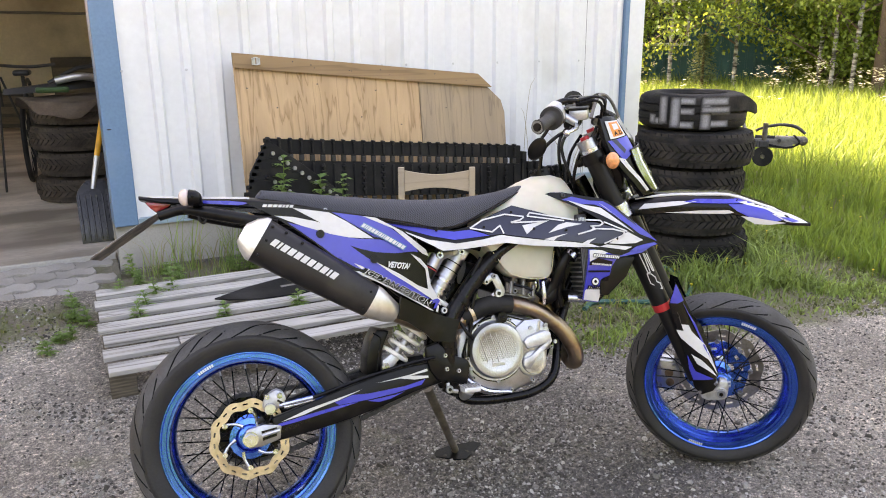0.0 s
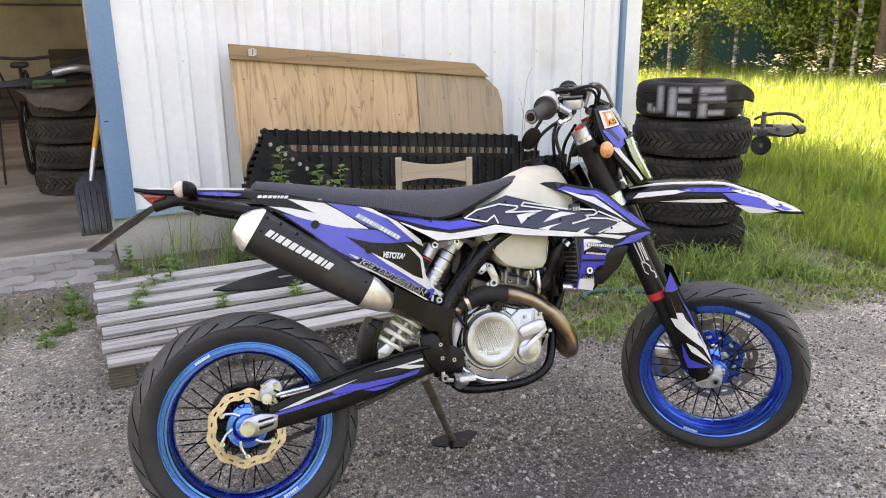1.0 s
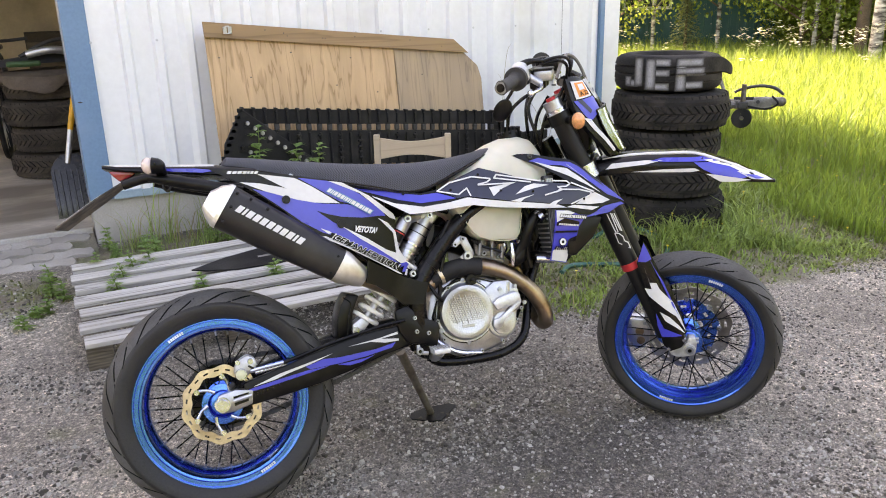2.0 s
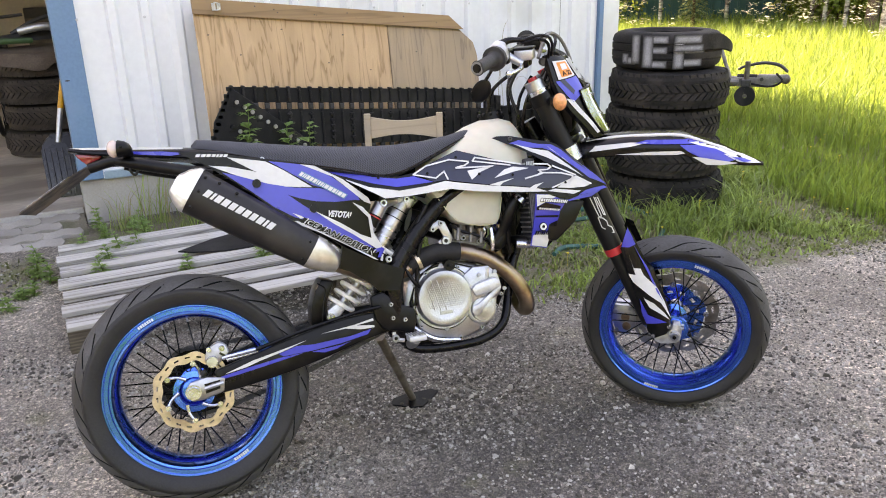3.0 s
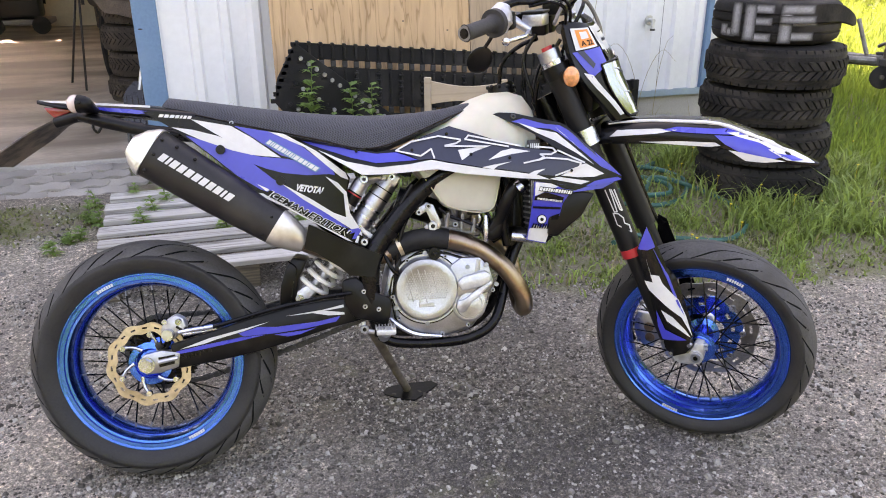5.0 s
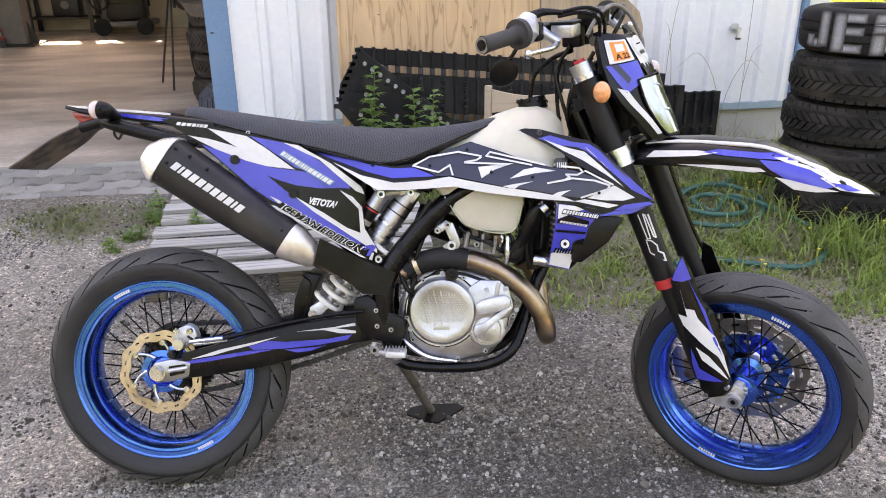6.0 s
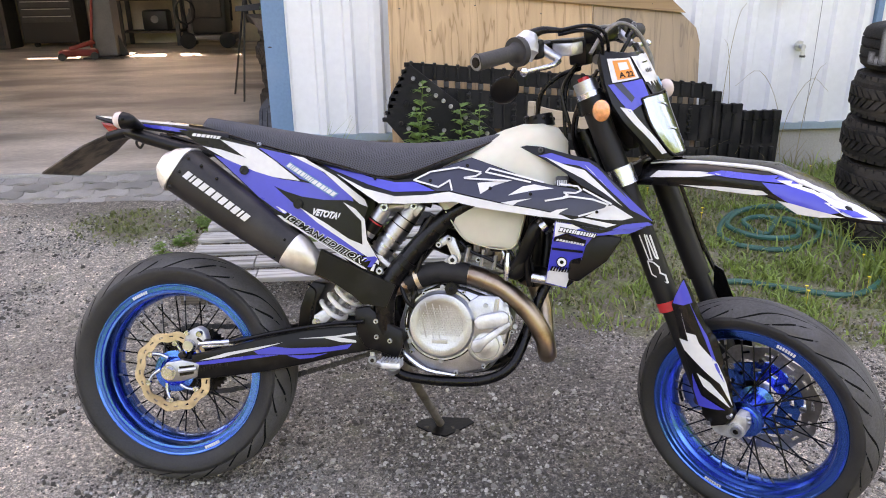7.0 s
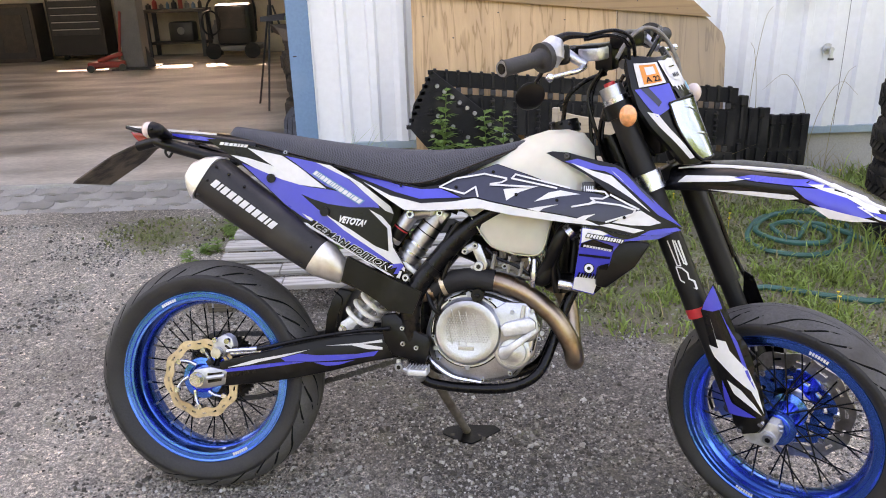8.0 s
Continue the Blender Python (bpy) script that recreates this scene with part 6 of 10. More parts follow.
    def ring(c, a, b, n=28, p=2.7):
        out = []
        for i in range(n):
            t = 2 * math.pi * i / n
            cs, sn = math.cos(t), math.sin(t)
            out.append(c + side * a * math.copysign(abs(cs) ** (2 / p), cs) + up * b * math.copysign(abs(sn) ** (2 / p), sn))
        return out
    mu = bpart("muffler", loft(bmesh.new(), [ring(axis0, 0.060, 0.0625), ring(axis0.lerp(axis1, 0.5), 0.058, 0.0575), ring(axis1, 0.050, 0.0470)]), MUFFLER, bike, "dark grey muffler with alloy ends")
    cap = [ring(axis0 + d * 0.0002, 0.0615, 0.0640, p=4), ring(axis0 - d * 0.010, 0.0612, 0.0630, p=4), ring(axis0 - d * 0.032 - up * 0.002, 0.055, 0.048, p=4), ring(axis0 - d * 0.050 - up * 0.006, 0.044, 0.027, p=4), ring(axis0 - d * 0.051 - up * 0.006, 0.030, 0.018, p=3)]
    part("end_cap", loft(bmesh.new(), cap), CAP_METAL, mu, "pale metal end cap", False)
    part("outlet", rod(bmesh.new(), axis0 - d * 0.044 - up * 0.006, axis0 - d * 0.0525 - up * 0.006, 0.016, n=20), FRAME, mu, "", True)
    cone = [ring(axis1 - d * 0.0002, 0.0510, 0.0480), ring(axis1 + d * 0.018, 0.050, 0.0465), ring(axis1 + d * 0.066, 0.036, 0.033, p=2.1), ring(axis1 + d * 0.085, 0.026, 0.025, p=2)]
    part("front_cone", loft(bmesh.new(), cone), CAP_METAL, mu, "brushed metal front cone", True)
    for s, q in ((0.012, 0.045), (0.014, 0.005), (0.014, -0.04), (0.05, 0.048), (0.10, 0.045)):
        c = axis0 + d * s - side * (0.0602 if q < 0.04 else 0.052) + up * q
        part("rivet", ball(bmesh.new(), c, 0.0045, 10, (1, 0.6, 1)), FRAME, mu, "", True)
    for s, q in ((0.325, 0.02), (0.328, -0.03)):
        part("rivet", ball(bmesh.new(), axis0 + d * s - side * 0.0515 + up * q, 0.0035, 8, (1, 0.6, 1)), FRAME, mu, "", True)
    # maker's wording as plain slanted bars of the letters' widths
    at, unit = 0.030, 0.180 / 12.3
    for wd in (1.0, 0.45, 1.05, 1.05, 1.05, 1.05, 1.0, 1.0, 1.05, 0.45, 1.0):
        a, b = axis0 + d * at, axis0 + d * (at + wd * unit)
        bm, corners = bmesh.new(), []
        for p, q in ((a, -1), (b, -1), (b, 1), (a, 1)):
            corners.append(p - side * (0.0604 - 0.009 * at) + up * (0.010 + 0.0100 * q) + d * 0.003 * q)
        loft(bm, [corners, [p - side * 0.0012 for p in corners]])
        part("marking_bar", bm, B_WHITE, mu, "plain white marking")
        at += (wd + 0.30) * unit
    # pipe run: front of the head, down, back up along the right, to the muffler
    pipe = [(0.927, 0.060, 0.281), (0.962, 0.058, 0.262), (0.984, 0.052, 0.205), (0.992, 0.032, 0.135), (0.999, -0.010, 0.090), (0.999, -0.050, 0.096), (0.988, -0.064, 0.138), (0.950, -0.068, 0.199), (0.892, -0.069, 0.250), (0.842, -0.069, 0.276), (0.790, -0.069, 0.291)]
    hp = bpart("header_pipe", sweep(bmesh.new(), pipe, 0.0245, 18, 8), BRONZE, bike, "heat-tinted bronze exhaust header")
    part("band", sweep(bmesh.new(), [(0.838, -0.069, 0.278), (0.815, -0.069, 0.286), (0.794, -0.069, 0.291)], 0.0262, 18, 4), BRONZE, hp, "", True)
    wrap = [(0.792, -0.069, 0.291), (0.752, -0.069, 0.295), (0.707, -0.069, 0.292), (0.660, -0.069, 0.278), (0.632, -0.069, 0.264)]
    part("heat_wrap", sweep(bmesh.new(), wrap, [0.0275, 0.0285, 0.028, 0.0285, 0.027], 18, 6), RUBBER, hp, "dark heat wrap", True)
    part("clamp", sweep(bmesh.new(), [(0.666, -0.069, 0.280), (0.656, -0.069, 0.276)], 0.0300, 18, 2), GOLD, hp, "", True)
    part("link_pipe", sweep(bmesh.new(), [(0.637, -0.072, 0.260), (0.575, -0.075, 0.25), (0.50, -0.100, 0.265), (0.415, -0.135, 0.306)], 0.0235, 16, 6), BRONZE, hp, "", True)


def build_engine():
    case = [(0.620, 0.150), (0.640, 0.075), (0.700, 0.032), (0.780, 0.026), (0.860, 0.045), (0.908, 0.105), (0.925, 0.180), (0.900, 0.235), (0.850, 0.255), (0.780, 0.275), (0.690, 0.270), (0.640, 0.225)]
    eng = bpart("engine", prism(bmesh.new(), case, -0.092, 0.105, 0.012), ALLOY, bike, "silver single-cylinder engine")
    rim = [(0.642, 0.160), (0.655, 0.088), (0.703, 0.044), (0.775, 0.036), (0.853, 0.058), (0.901, 0.121), (0.914, 0.182), (0.883, 0.226), (0.839, 0.243), (0.795, 0.258), (0.730, 0.266), (0.672, 0.232)]
    part("side_cover", prism(bmesh.new(), rim, -0.118, -0.0925, 0.006), ALLOY, eng, "cast alloy side cover", True)
    mid = Vector((0.778, 0.150))
    # black outline of the side cover, painted shade for the gap behind it
    part("gasket", prism(bmesh.new(), [tuple(mid + (Vector(p) - mid) * 1.035) for p in rim], -0.0950, -0.0915), FRAME, eng, "dark line painted as shade in the cover's seam")
    # clutch cover
    c = Vector((0.738, 0, 0.168))
    # black ring round the clutch cover, likewise painted shade in its gap
    bm = lathe(bmesh.new(), [(0.0930, -0.1182), (0.0965, -0.1182), (0.0965, -0.1192), (0.0930, -0.1192)], 64)
    bm.transform(Matrix.Translation(c))
    part("gasket", bm, FRAME, eng, "", True)
    bm = lathe(bmesh.new(), [(0.0, -0.1185), (0.086, -0.1185), (0.086, -0.128), (0.080, -0.142), (0.066, -0.1455), (0.060, -0.1435), (0.0, -0.1435)], 64, closed=False)
    bm.transform(Matrix.Translation(c))
    cl = part("clutch_cover", bm, ALLOY, eng, "round alloy clutch cover with raised ribs", True)
    for q in range(5):
        x = -0.044 + q * 0.017
        part("rib", box(bmesh.new(), (x, -0.1462, -0.034 + 0.006 * abs(q - 2)), (x + 0.0028, -0.1436, 0.066 - 0.007 * abs(q - 1)), 0.001, Matrix.Translation(c) @ Matrix.Rotation(radians(-14), 4, "Y")), ALLOY, cl)
    bm = lathe(bmesh.new(), [(0.0885, -0.1186), (0.0925, -0.1186), (0.0925, -0.1240), (0.0885, -0.1240)], 64)
    bm.transform(Matrix.Translation(c))
    part("cover_flange", bm, ALLOY, cl, "", True)
    for q in range(6):
        a = radians(30 + 60 * q)
        p = c + Vector((0.0955 * math.cos(a), -0.1186, 0.0955 * math.sin(a)))
        part("cover_screw", rod(bmesh.new(), p, p - Vector((0, 0.006, 0)), 0.0065, n=12), BOLT_STEEL, cl, "", True)
    # knurled field of small studs
    verts_bm = bmesh.new()
    for i in range(-8, 9):
        for j in range(-8, 9):
            x, z = i * 0.0068 + (0.0034 if j % 2 else 0), j * 0.006
            if math.hypot(x, z) < 0.056 and z < 0.047 and z > -0.03:
                bmesh.ops.create_cone(verts_bm, cap_ends=True, segments=5, radius1=0.0024, radius2=0.0016, depth=0.0016, matrix=Matrix.Translation((c.x + x, -0.1443, c.z + z)) @ Matrix.Rotation(radians(90), 4, "X"))
    tagged(part("knurling", verts_bm, ALLOY, cl), kind="stuff")
    part("cover_mark", box(bmesh.new(), (c.x - 0.022, -0.1455, c.z - 0.046), (c.x + 0.018, -0.1437, c.z - 0.035), 0.001), ALLOY, cl)
    bm = rod(bmesh.new(), (0.762, -0.10, 0.262), (0.762, -0.140, 0.262), 0.017, n=8)
    box(bm, (0.756, -0.150, 0.258), (0.768, -0.139, 0.266), 0.002)
    part("oil_filler", bm, PLASTIC, eng, "black oil filler cap", True)
    # water pump housing with its cap and arm, oil filter lid
    part("pump_housing", prism(bmesh.new(), [(0.803, 0.226), (0.834, 0.247), (0.883, 0.246), (0.909, 0.219), (0.920, 0.177), (0.908, 0.152), (0.850, 0.135), (0.814, 0.143)], -0.1300, -0.1182, 0.004), ALLOY, eng, "", True)
    part("water_pump", prism(bmesh.new(), [(0.820, 0.183), (0.835, 0.197), (0.895, 0.212), (0.911, 0.201), (0.910, 0.181), (0.885, 0.169), (0.832, 0.159)], -0.1460, -0.1302, 0.0055), CAST_SILVER, eng, "", True)
    bm = lathe(bmesh.new(), [(0, -0.118), (0.046, -0.118), (0.046, -0.124), (0.041, -0.127), (0.036, -0.127), (0.034, -0.131), (0.024, -0.1315), (0.020, -0.133), (0, -0.1335)], 40, closed=False)
    bm.transform(Matrix.Translation((0.852, 0, 0.118)))
    part("filter_lid", bm, ALLOY, eng, "", True)
    part("pump_arm", prism(bmesh.new(), [(0.815, 0.113), (0.820, 0.132), (0.840, 0.137), (0.892, 0.174), (0.910, 0.186), (0.916, 0.175), (0.855, 0.123), (0.841, 0.102), (0.824, 0.100)], -0.1400, -0.1302, 0.0035), CAST_SILVER, eng, "", True)
    for x, z in ((0.850, 0.222), (0.900, 0.226), (0.926, 0.172), (0.860, 0.168)):
        part("pump_screw", rod(bmesh.new(), (x, -0.128, z), (x, -0.136, z), 0.0062, n=10), BOLT_STEEL, eng, "", True)
    part("pump_outlet", rod(bmesh.new(), (0.875, -0.12, 0.205), (0.880, -0.12, 0.240), 0.012, n=14), ALLOY, eng, "", True)
    for x, z in ((0.648, 0.150), (0.662, 0.092), (0.704, 0.050), (0.777, 0.042), (0.848, 0.063), (0.897, 0.122), (0.908, 0.180), (0.880, 0.222), (0.835, 0.238), (0.792, 0.252), (0.690, 0.245), (0.918, 0.155), (0.842, 0.163)):
        bolt((x, -0.118, z), 0.0062, parent=eng)
    # cylinder and head, tilted forward
    tilt = Matrix.Translation((0.815, 0, 0.255)) @ Matrix.Rotation(radians(8), 4, "Y")
    part("cylinder", box(bmesh.new(), (-0.055, -0.075, 0.0), (0.055, 0.075, 0.05), 0.01, tilt), DARK_ALLOY, eng, "", True)
    part("cylinder_head", box(bmesh.new(), (-0.065, -0.088, 0.0505), (0.072, 0.085, 0.098), 0.009, tilt), DARK_ALLOY, eng, "", True)
    part("valve_cover", box(bmesh.new(), (-0.05, -0.080, 0.0985), (0.058, 0.075, 0.13), 0.012, tilt), DARK_ALLOY, eng, "", True)
    for q in range(3):
        part("fin", box(bmesh.new(), (-0.062, -0.090, 0.060 + q * 0.011), (0.070, -0.0885, 0.065 + q * 0.011), 0.001, tilt), DARK_ALLOY, eng)
    for x, z in ((-0.05, 0.075), (0.0, 0.08), (0.05, 0.072)):
        p = tilt @ Vector((x, -0.0885, z))
        bolt(p, 0.0085, parent=eng)
    part("plug", sweep(bmesh.new(), [(0.880, -0.090, 0.318), (0.892, -0.104, 0.345), (0.882, -0.100, 0.375)], 0.008, 10), BRIGHT, eng, "", True)
    eng.location = (-0.010, 0.040, -0.006)
    # head stay bracket
    st = bpart("engine_bracket", prism(bmesh.new(), [(0.706, 0.362), (0.714, 0.378), (0.738, 0.392), (0.756, 0.384), (0.776, 0.335), (0.768, 0.318), (0.742, 0.312), (0.728, 0.326), (0.748, 0.340), (0.736, 0.368), (0.718, 0.356)], -0.080, -0.072, 0.002), ALLOY, bike, "polished engine bracket")
    for x, z in ((0.716, 0.366), (0.742, 0.381), (0.752, 0.328)):
        bolt((x, -0.080, z), 0.0085 if z > 0.33 else 0.014, ALLOY, parent=bike)
    # dark mass of intake, airbox, battery
    bpart("airbox", box(bmesh.new(), (0.30, -0.08, 0.40), (0.52, 0.08, 0.54), 0.02), PLASTIC, bike, "black airbox")
    bpart("throttle_body", sweep(bmesh.new(), [(0.66, -0.02, 0.40), (0.74, -0.02, 0.37), (0.79, -0.01, 0.35)], 0.036, 16), PLASTIC, bike, "black intake boot")
    for q, (x, z, r) in enumerate(((0.812, 0.372, 0.011), (0.842, 0.366, 0.014), (0.868, 0.350, 0.010), (0.790, 0.352, 0.009))):
        bpart("union", rod(bmesh.new(), (x, -0.058, z - 0.02), (x, -0.066, z + 0.012), r, n=8), DARK_ALLOY if q != 2 else GOLD, bike, "small pipe union")
    bpart("injector", box(bmesh.new(), (0.846, -0.082, 0.352), (0.878, -0.050, 0.388), 0.005), PLASTIC, bike, "black plug on the engine")
    for k, pts in enumerate((((0.770, -0.078, 0.375), (0.800, -0.088, 0.352), (0.850, -0.092, 0.332), (0.900, -0.080, 0.300)), ((0.880, -0.082, 0.372), (0.905, -0.090, 0.345), (0.900, -0.085, 0.310)),
                             ((0.660, -0.085, 0.245), (0.650, -0.09, 0.215), (0.640, -0.085, 0.150)), ((0.915, -0.030, 0.235), (0.945, -0.035, 0.165), (0.935, -0.050, 0.105), (0.900, -0.060, 0.055)))):
        bpart("wire", sweep(bmesh.new(), pts, 0.0045, 8), FRAME, bike, "thin black wire")
    # coolant elbow and plug beside the head
    el = bpart("coolant_elbow", sweep(bmesh.new(), [(0.886, -0.070, 0.322), (0.913, -0.085, 0.300), (0.928, -0.090, 0.331), (0.938, -0.090, 0.374)], [0.015, 0.019, 0.019, 0.016], 14, 5), PLASTIC, bike, "black coolant elbow")
    part("hose_band", rod(bmesh.new(), (0.930, -0.090, 0.344), (0.933, -0.090, 0.353), 0.0205, n=18), BRIGHT, el, "", True)
    bpart("sensor_plug", sweep(bmesh.new(), [(0.893, -0.095, 0.351), (0.892, -0.098, 0.314), (0.890, -0.095, 0.282)], [0.006, 0.0085, 0.005], 10, 4), BRIGHT, bike, "silver sensor plug")
    for q, (a, b) in enumerate((((0.794, -0.090, 0.361), (0.787, -0.090, 0.325)), ((0.831, -0.090, 0.357), (0.827, -0.090, 0.316)), ((0.863, -0.090, 0.344), (0.857, -0.090, 0.309)))):
        bpart("head_stud", rod(bmesh.new(), a, b, 0.006 - 0.001 * (q == 1), n=8), DARK_ALLOY, bike, "small grey stud on the cylinder head")
    # radiator and hoses
    for s in (-1, 1):
        r = bpart("radiator", box(bmesh.new(), (1.005, s * 0.135, 0.285), (1.035, s * 0.055, 0.545), 0.004), DARK_STEEL, bike, "finned radiator")
        for q in range(17):
            part("fin", box(bmesh.new(), (1.002, s * 0.134, 0.295 + q * 0.0145), (1.0048, s * 0.057, 0.300 + q * 0.0145)), STEEL, r)
        for q in range(5):
            part("side_fin", box(bmesh.new(), (1.008 + q * 0.005, s * 0.1355, 0.295), (1.0105 + q * 0.005, s * 0.139, 0.535)), STEEL, r)
    bpart("radiator_hose", sweep(bmesh.new(), [(1.005, -0.10, 0.298), (0.978, -0.070, 0.305), (0.950, -0.030, 0.300), (0.920, -0.015, 0.280)], 0.0135, 12), PLASTIC, bike, "black coolant hose")
    bpart("coolant_pipe", sweep(bmesh.new(), [(1.010, -0.125, 0.288), (0.985, -0.13, 0.292), (0.955, -0.125, 0.296)], 0.013, 12), BRIGHT, bike, "silver coolant pipe")
    bpart("coolant_hose", sweep(bmesh.new(), [(1.00, -0.11, 0.44), (0.965, -0.12, 0.425), (0.945, -0.115, 0.385), (0.925, -0.095, 0.335), (0.90, -0.08, 0.305)], 0.0165, 12), PLASTIC, bike, "black coolant hose")
    bpart("hose_band", rod(bmesh.new(), (0.972, -0.128, 0.418), (0.984, -0.128, 0.428), 0.022, n=18), BRIGHT, bike, "white-marked hose band")
    for k, pts in enumerate((((0.945, -0.09, 0.46), (0.955, -0.11, 0.39), (0.94, -0.10, 0.33), (0.95, -0.09, 0.27)), ((0.93, -0.05, 0.46), (0.94, -0.06, 0.36), (0.965, -0.06, 0.28)),
                             ((0.70, -0.10, 0.44), (0.665, -0.10, 0.38), (0.645, -0.09, 0.30), (0.66, -0.08, 0.23)), ((0.72, -0.09, 0.43), (0.69, -0.09, 0.37), (0.66, -0.09, 0.29), (0.65, -0.08, 0.2)),
                             ((0.62, -0.09, 0.26), (0.64, -0.1, 0.22), (0.66, -0.09, 0.20)), ((0.90, -0.09, 0.40), (0.925, -0.10, 0.37), (0.915, -0.095, 0.33)))):
        bpart("hose", sweep(bmesh.new(), pts, 0.008 - 0.0006 * k, 10), PLASTIC, bike, "thin black hose")
    # looms and the filler hose between the engine and the radiators
    for pts, r in ((((0.945, -0.020, 0.470), (0.962, -0.035, 0.400), (0.958, -0.030, 0.330), (0.968, -0.020, 0.265)), 0.019), (((0.985, 0.030, 0.470), (0.992, 0.020, 0.380), (0.985, 0.015, 0.290)), 0.024),
                   (((0.910, -0.050, 0.455), (0.925, -0.060, 0.415), (0.918, -0.055, 0.380)), 0.016)):
        bpart("loom", sweep(bmesh.new(), pts, r, 12, 5), PLASTIC, bike, "black taped wiring loom")
    bpart("skid_strip", sweep(bmesh.new(), [(0.619, -0.077, 0.097), (0.649, -0.085, 0.069), (0.694, -0.087, 0.043), (0.764, -0.083, 0.031)], [0.004, 0.008, 0.008, 0.005], 8), BRIGHT, bike, "bright brake lever")
    # foot peg and brake pivot
    peg = bpart("foot_peg", box(bmesh.new(), (0.590, -0.185, 0.062), (0.640, -0.135, 0.078), 0.004), CAST_SILVER, bike, "toothed alloy foot peg")
    for q in range(7):
        part("tooth", box(bmesh.new(), (0.588 + q * 0.008, -0.187, 0.078), (0.591 + q * 0.008, -0.137, 0.083)), CAST_SILVER, peg)
    part("mount", sweep(bmesh.new(), [(0.615, -0.15, 0.064), (0.610, -0.125, 0.050), (0.610, -0.105, 0.045)], 0.016, 10), ALLOY, peg, "", True)
    bolt((0.560, -0.135, 0.072), 0.012)
    bpart("brake_pivot", sweep(bmesh.new(), [(0.558, -0.130, 0.090), (0.560, -0.132, 0.070), (0.585, -0.132, 0.062)], 0.006, 8), STEEL, bike, "small steel brake linkage")
    # side stand
    inv = BIKE.inverted()
    foot = inv @ Vector((1.115, 2.105, 0.012))
    knee = inv @ Vector((0.985, 2.05, 0.30))
    st = bpart("side_stand", sweep(bmesh.new(), [knee, knee.lerp(foot, 0.5), foot], [0.016, 0.0135, 0.0125], 12, 4), STAND_STEEL, bike, "worn brown steel side stand with a wide foot")
    bm = bmesh.new()
    out = [(-0.090, 0.010), (-0.070, 0.040), (-0.010, 0.050), (0.080, 0.035), (0.095, 0.012), (0.060, -0.016), (0.0, -0.055), (-0.035, -0.040)]
    f0 = bm.faces.new([bm.verts.new((x, y, 0.0)) for x, y in out])
    ext = bmesh.ops.extrude_face_region(bm, geom=[f0])
    bmesh.ops.translate(bm, vec=(0, 0, 0.006), verts=[v for v in ext["geom"] if isinstance(v, bmesh.types.BMVert)])
    bm.transform(inv @ pose(1.125, 2.10, ground_z(1.12, 2.1) - 0.001))
    part("foot", bm, PLASTIC, st, "flat black foot plate")


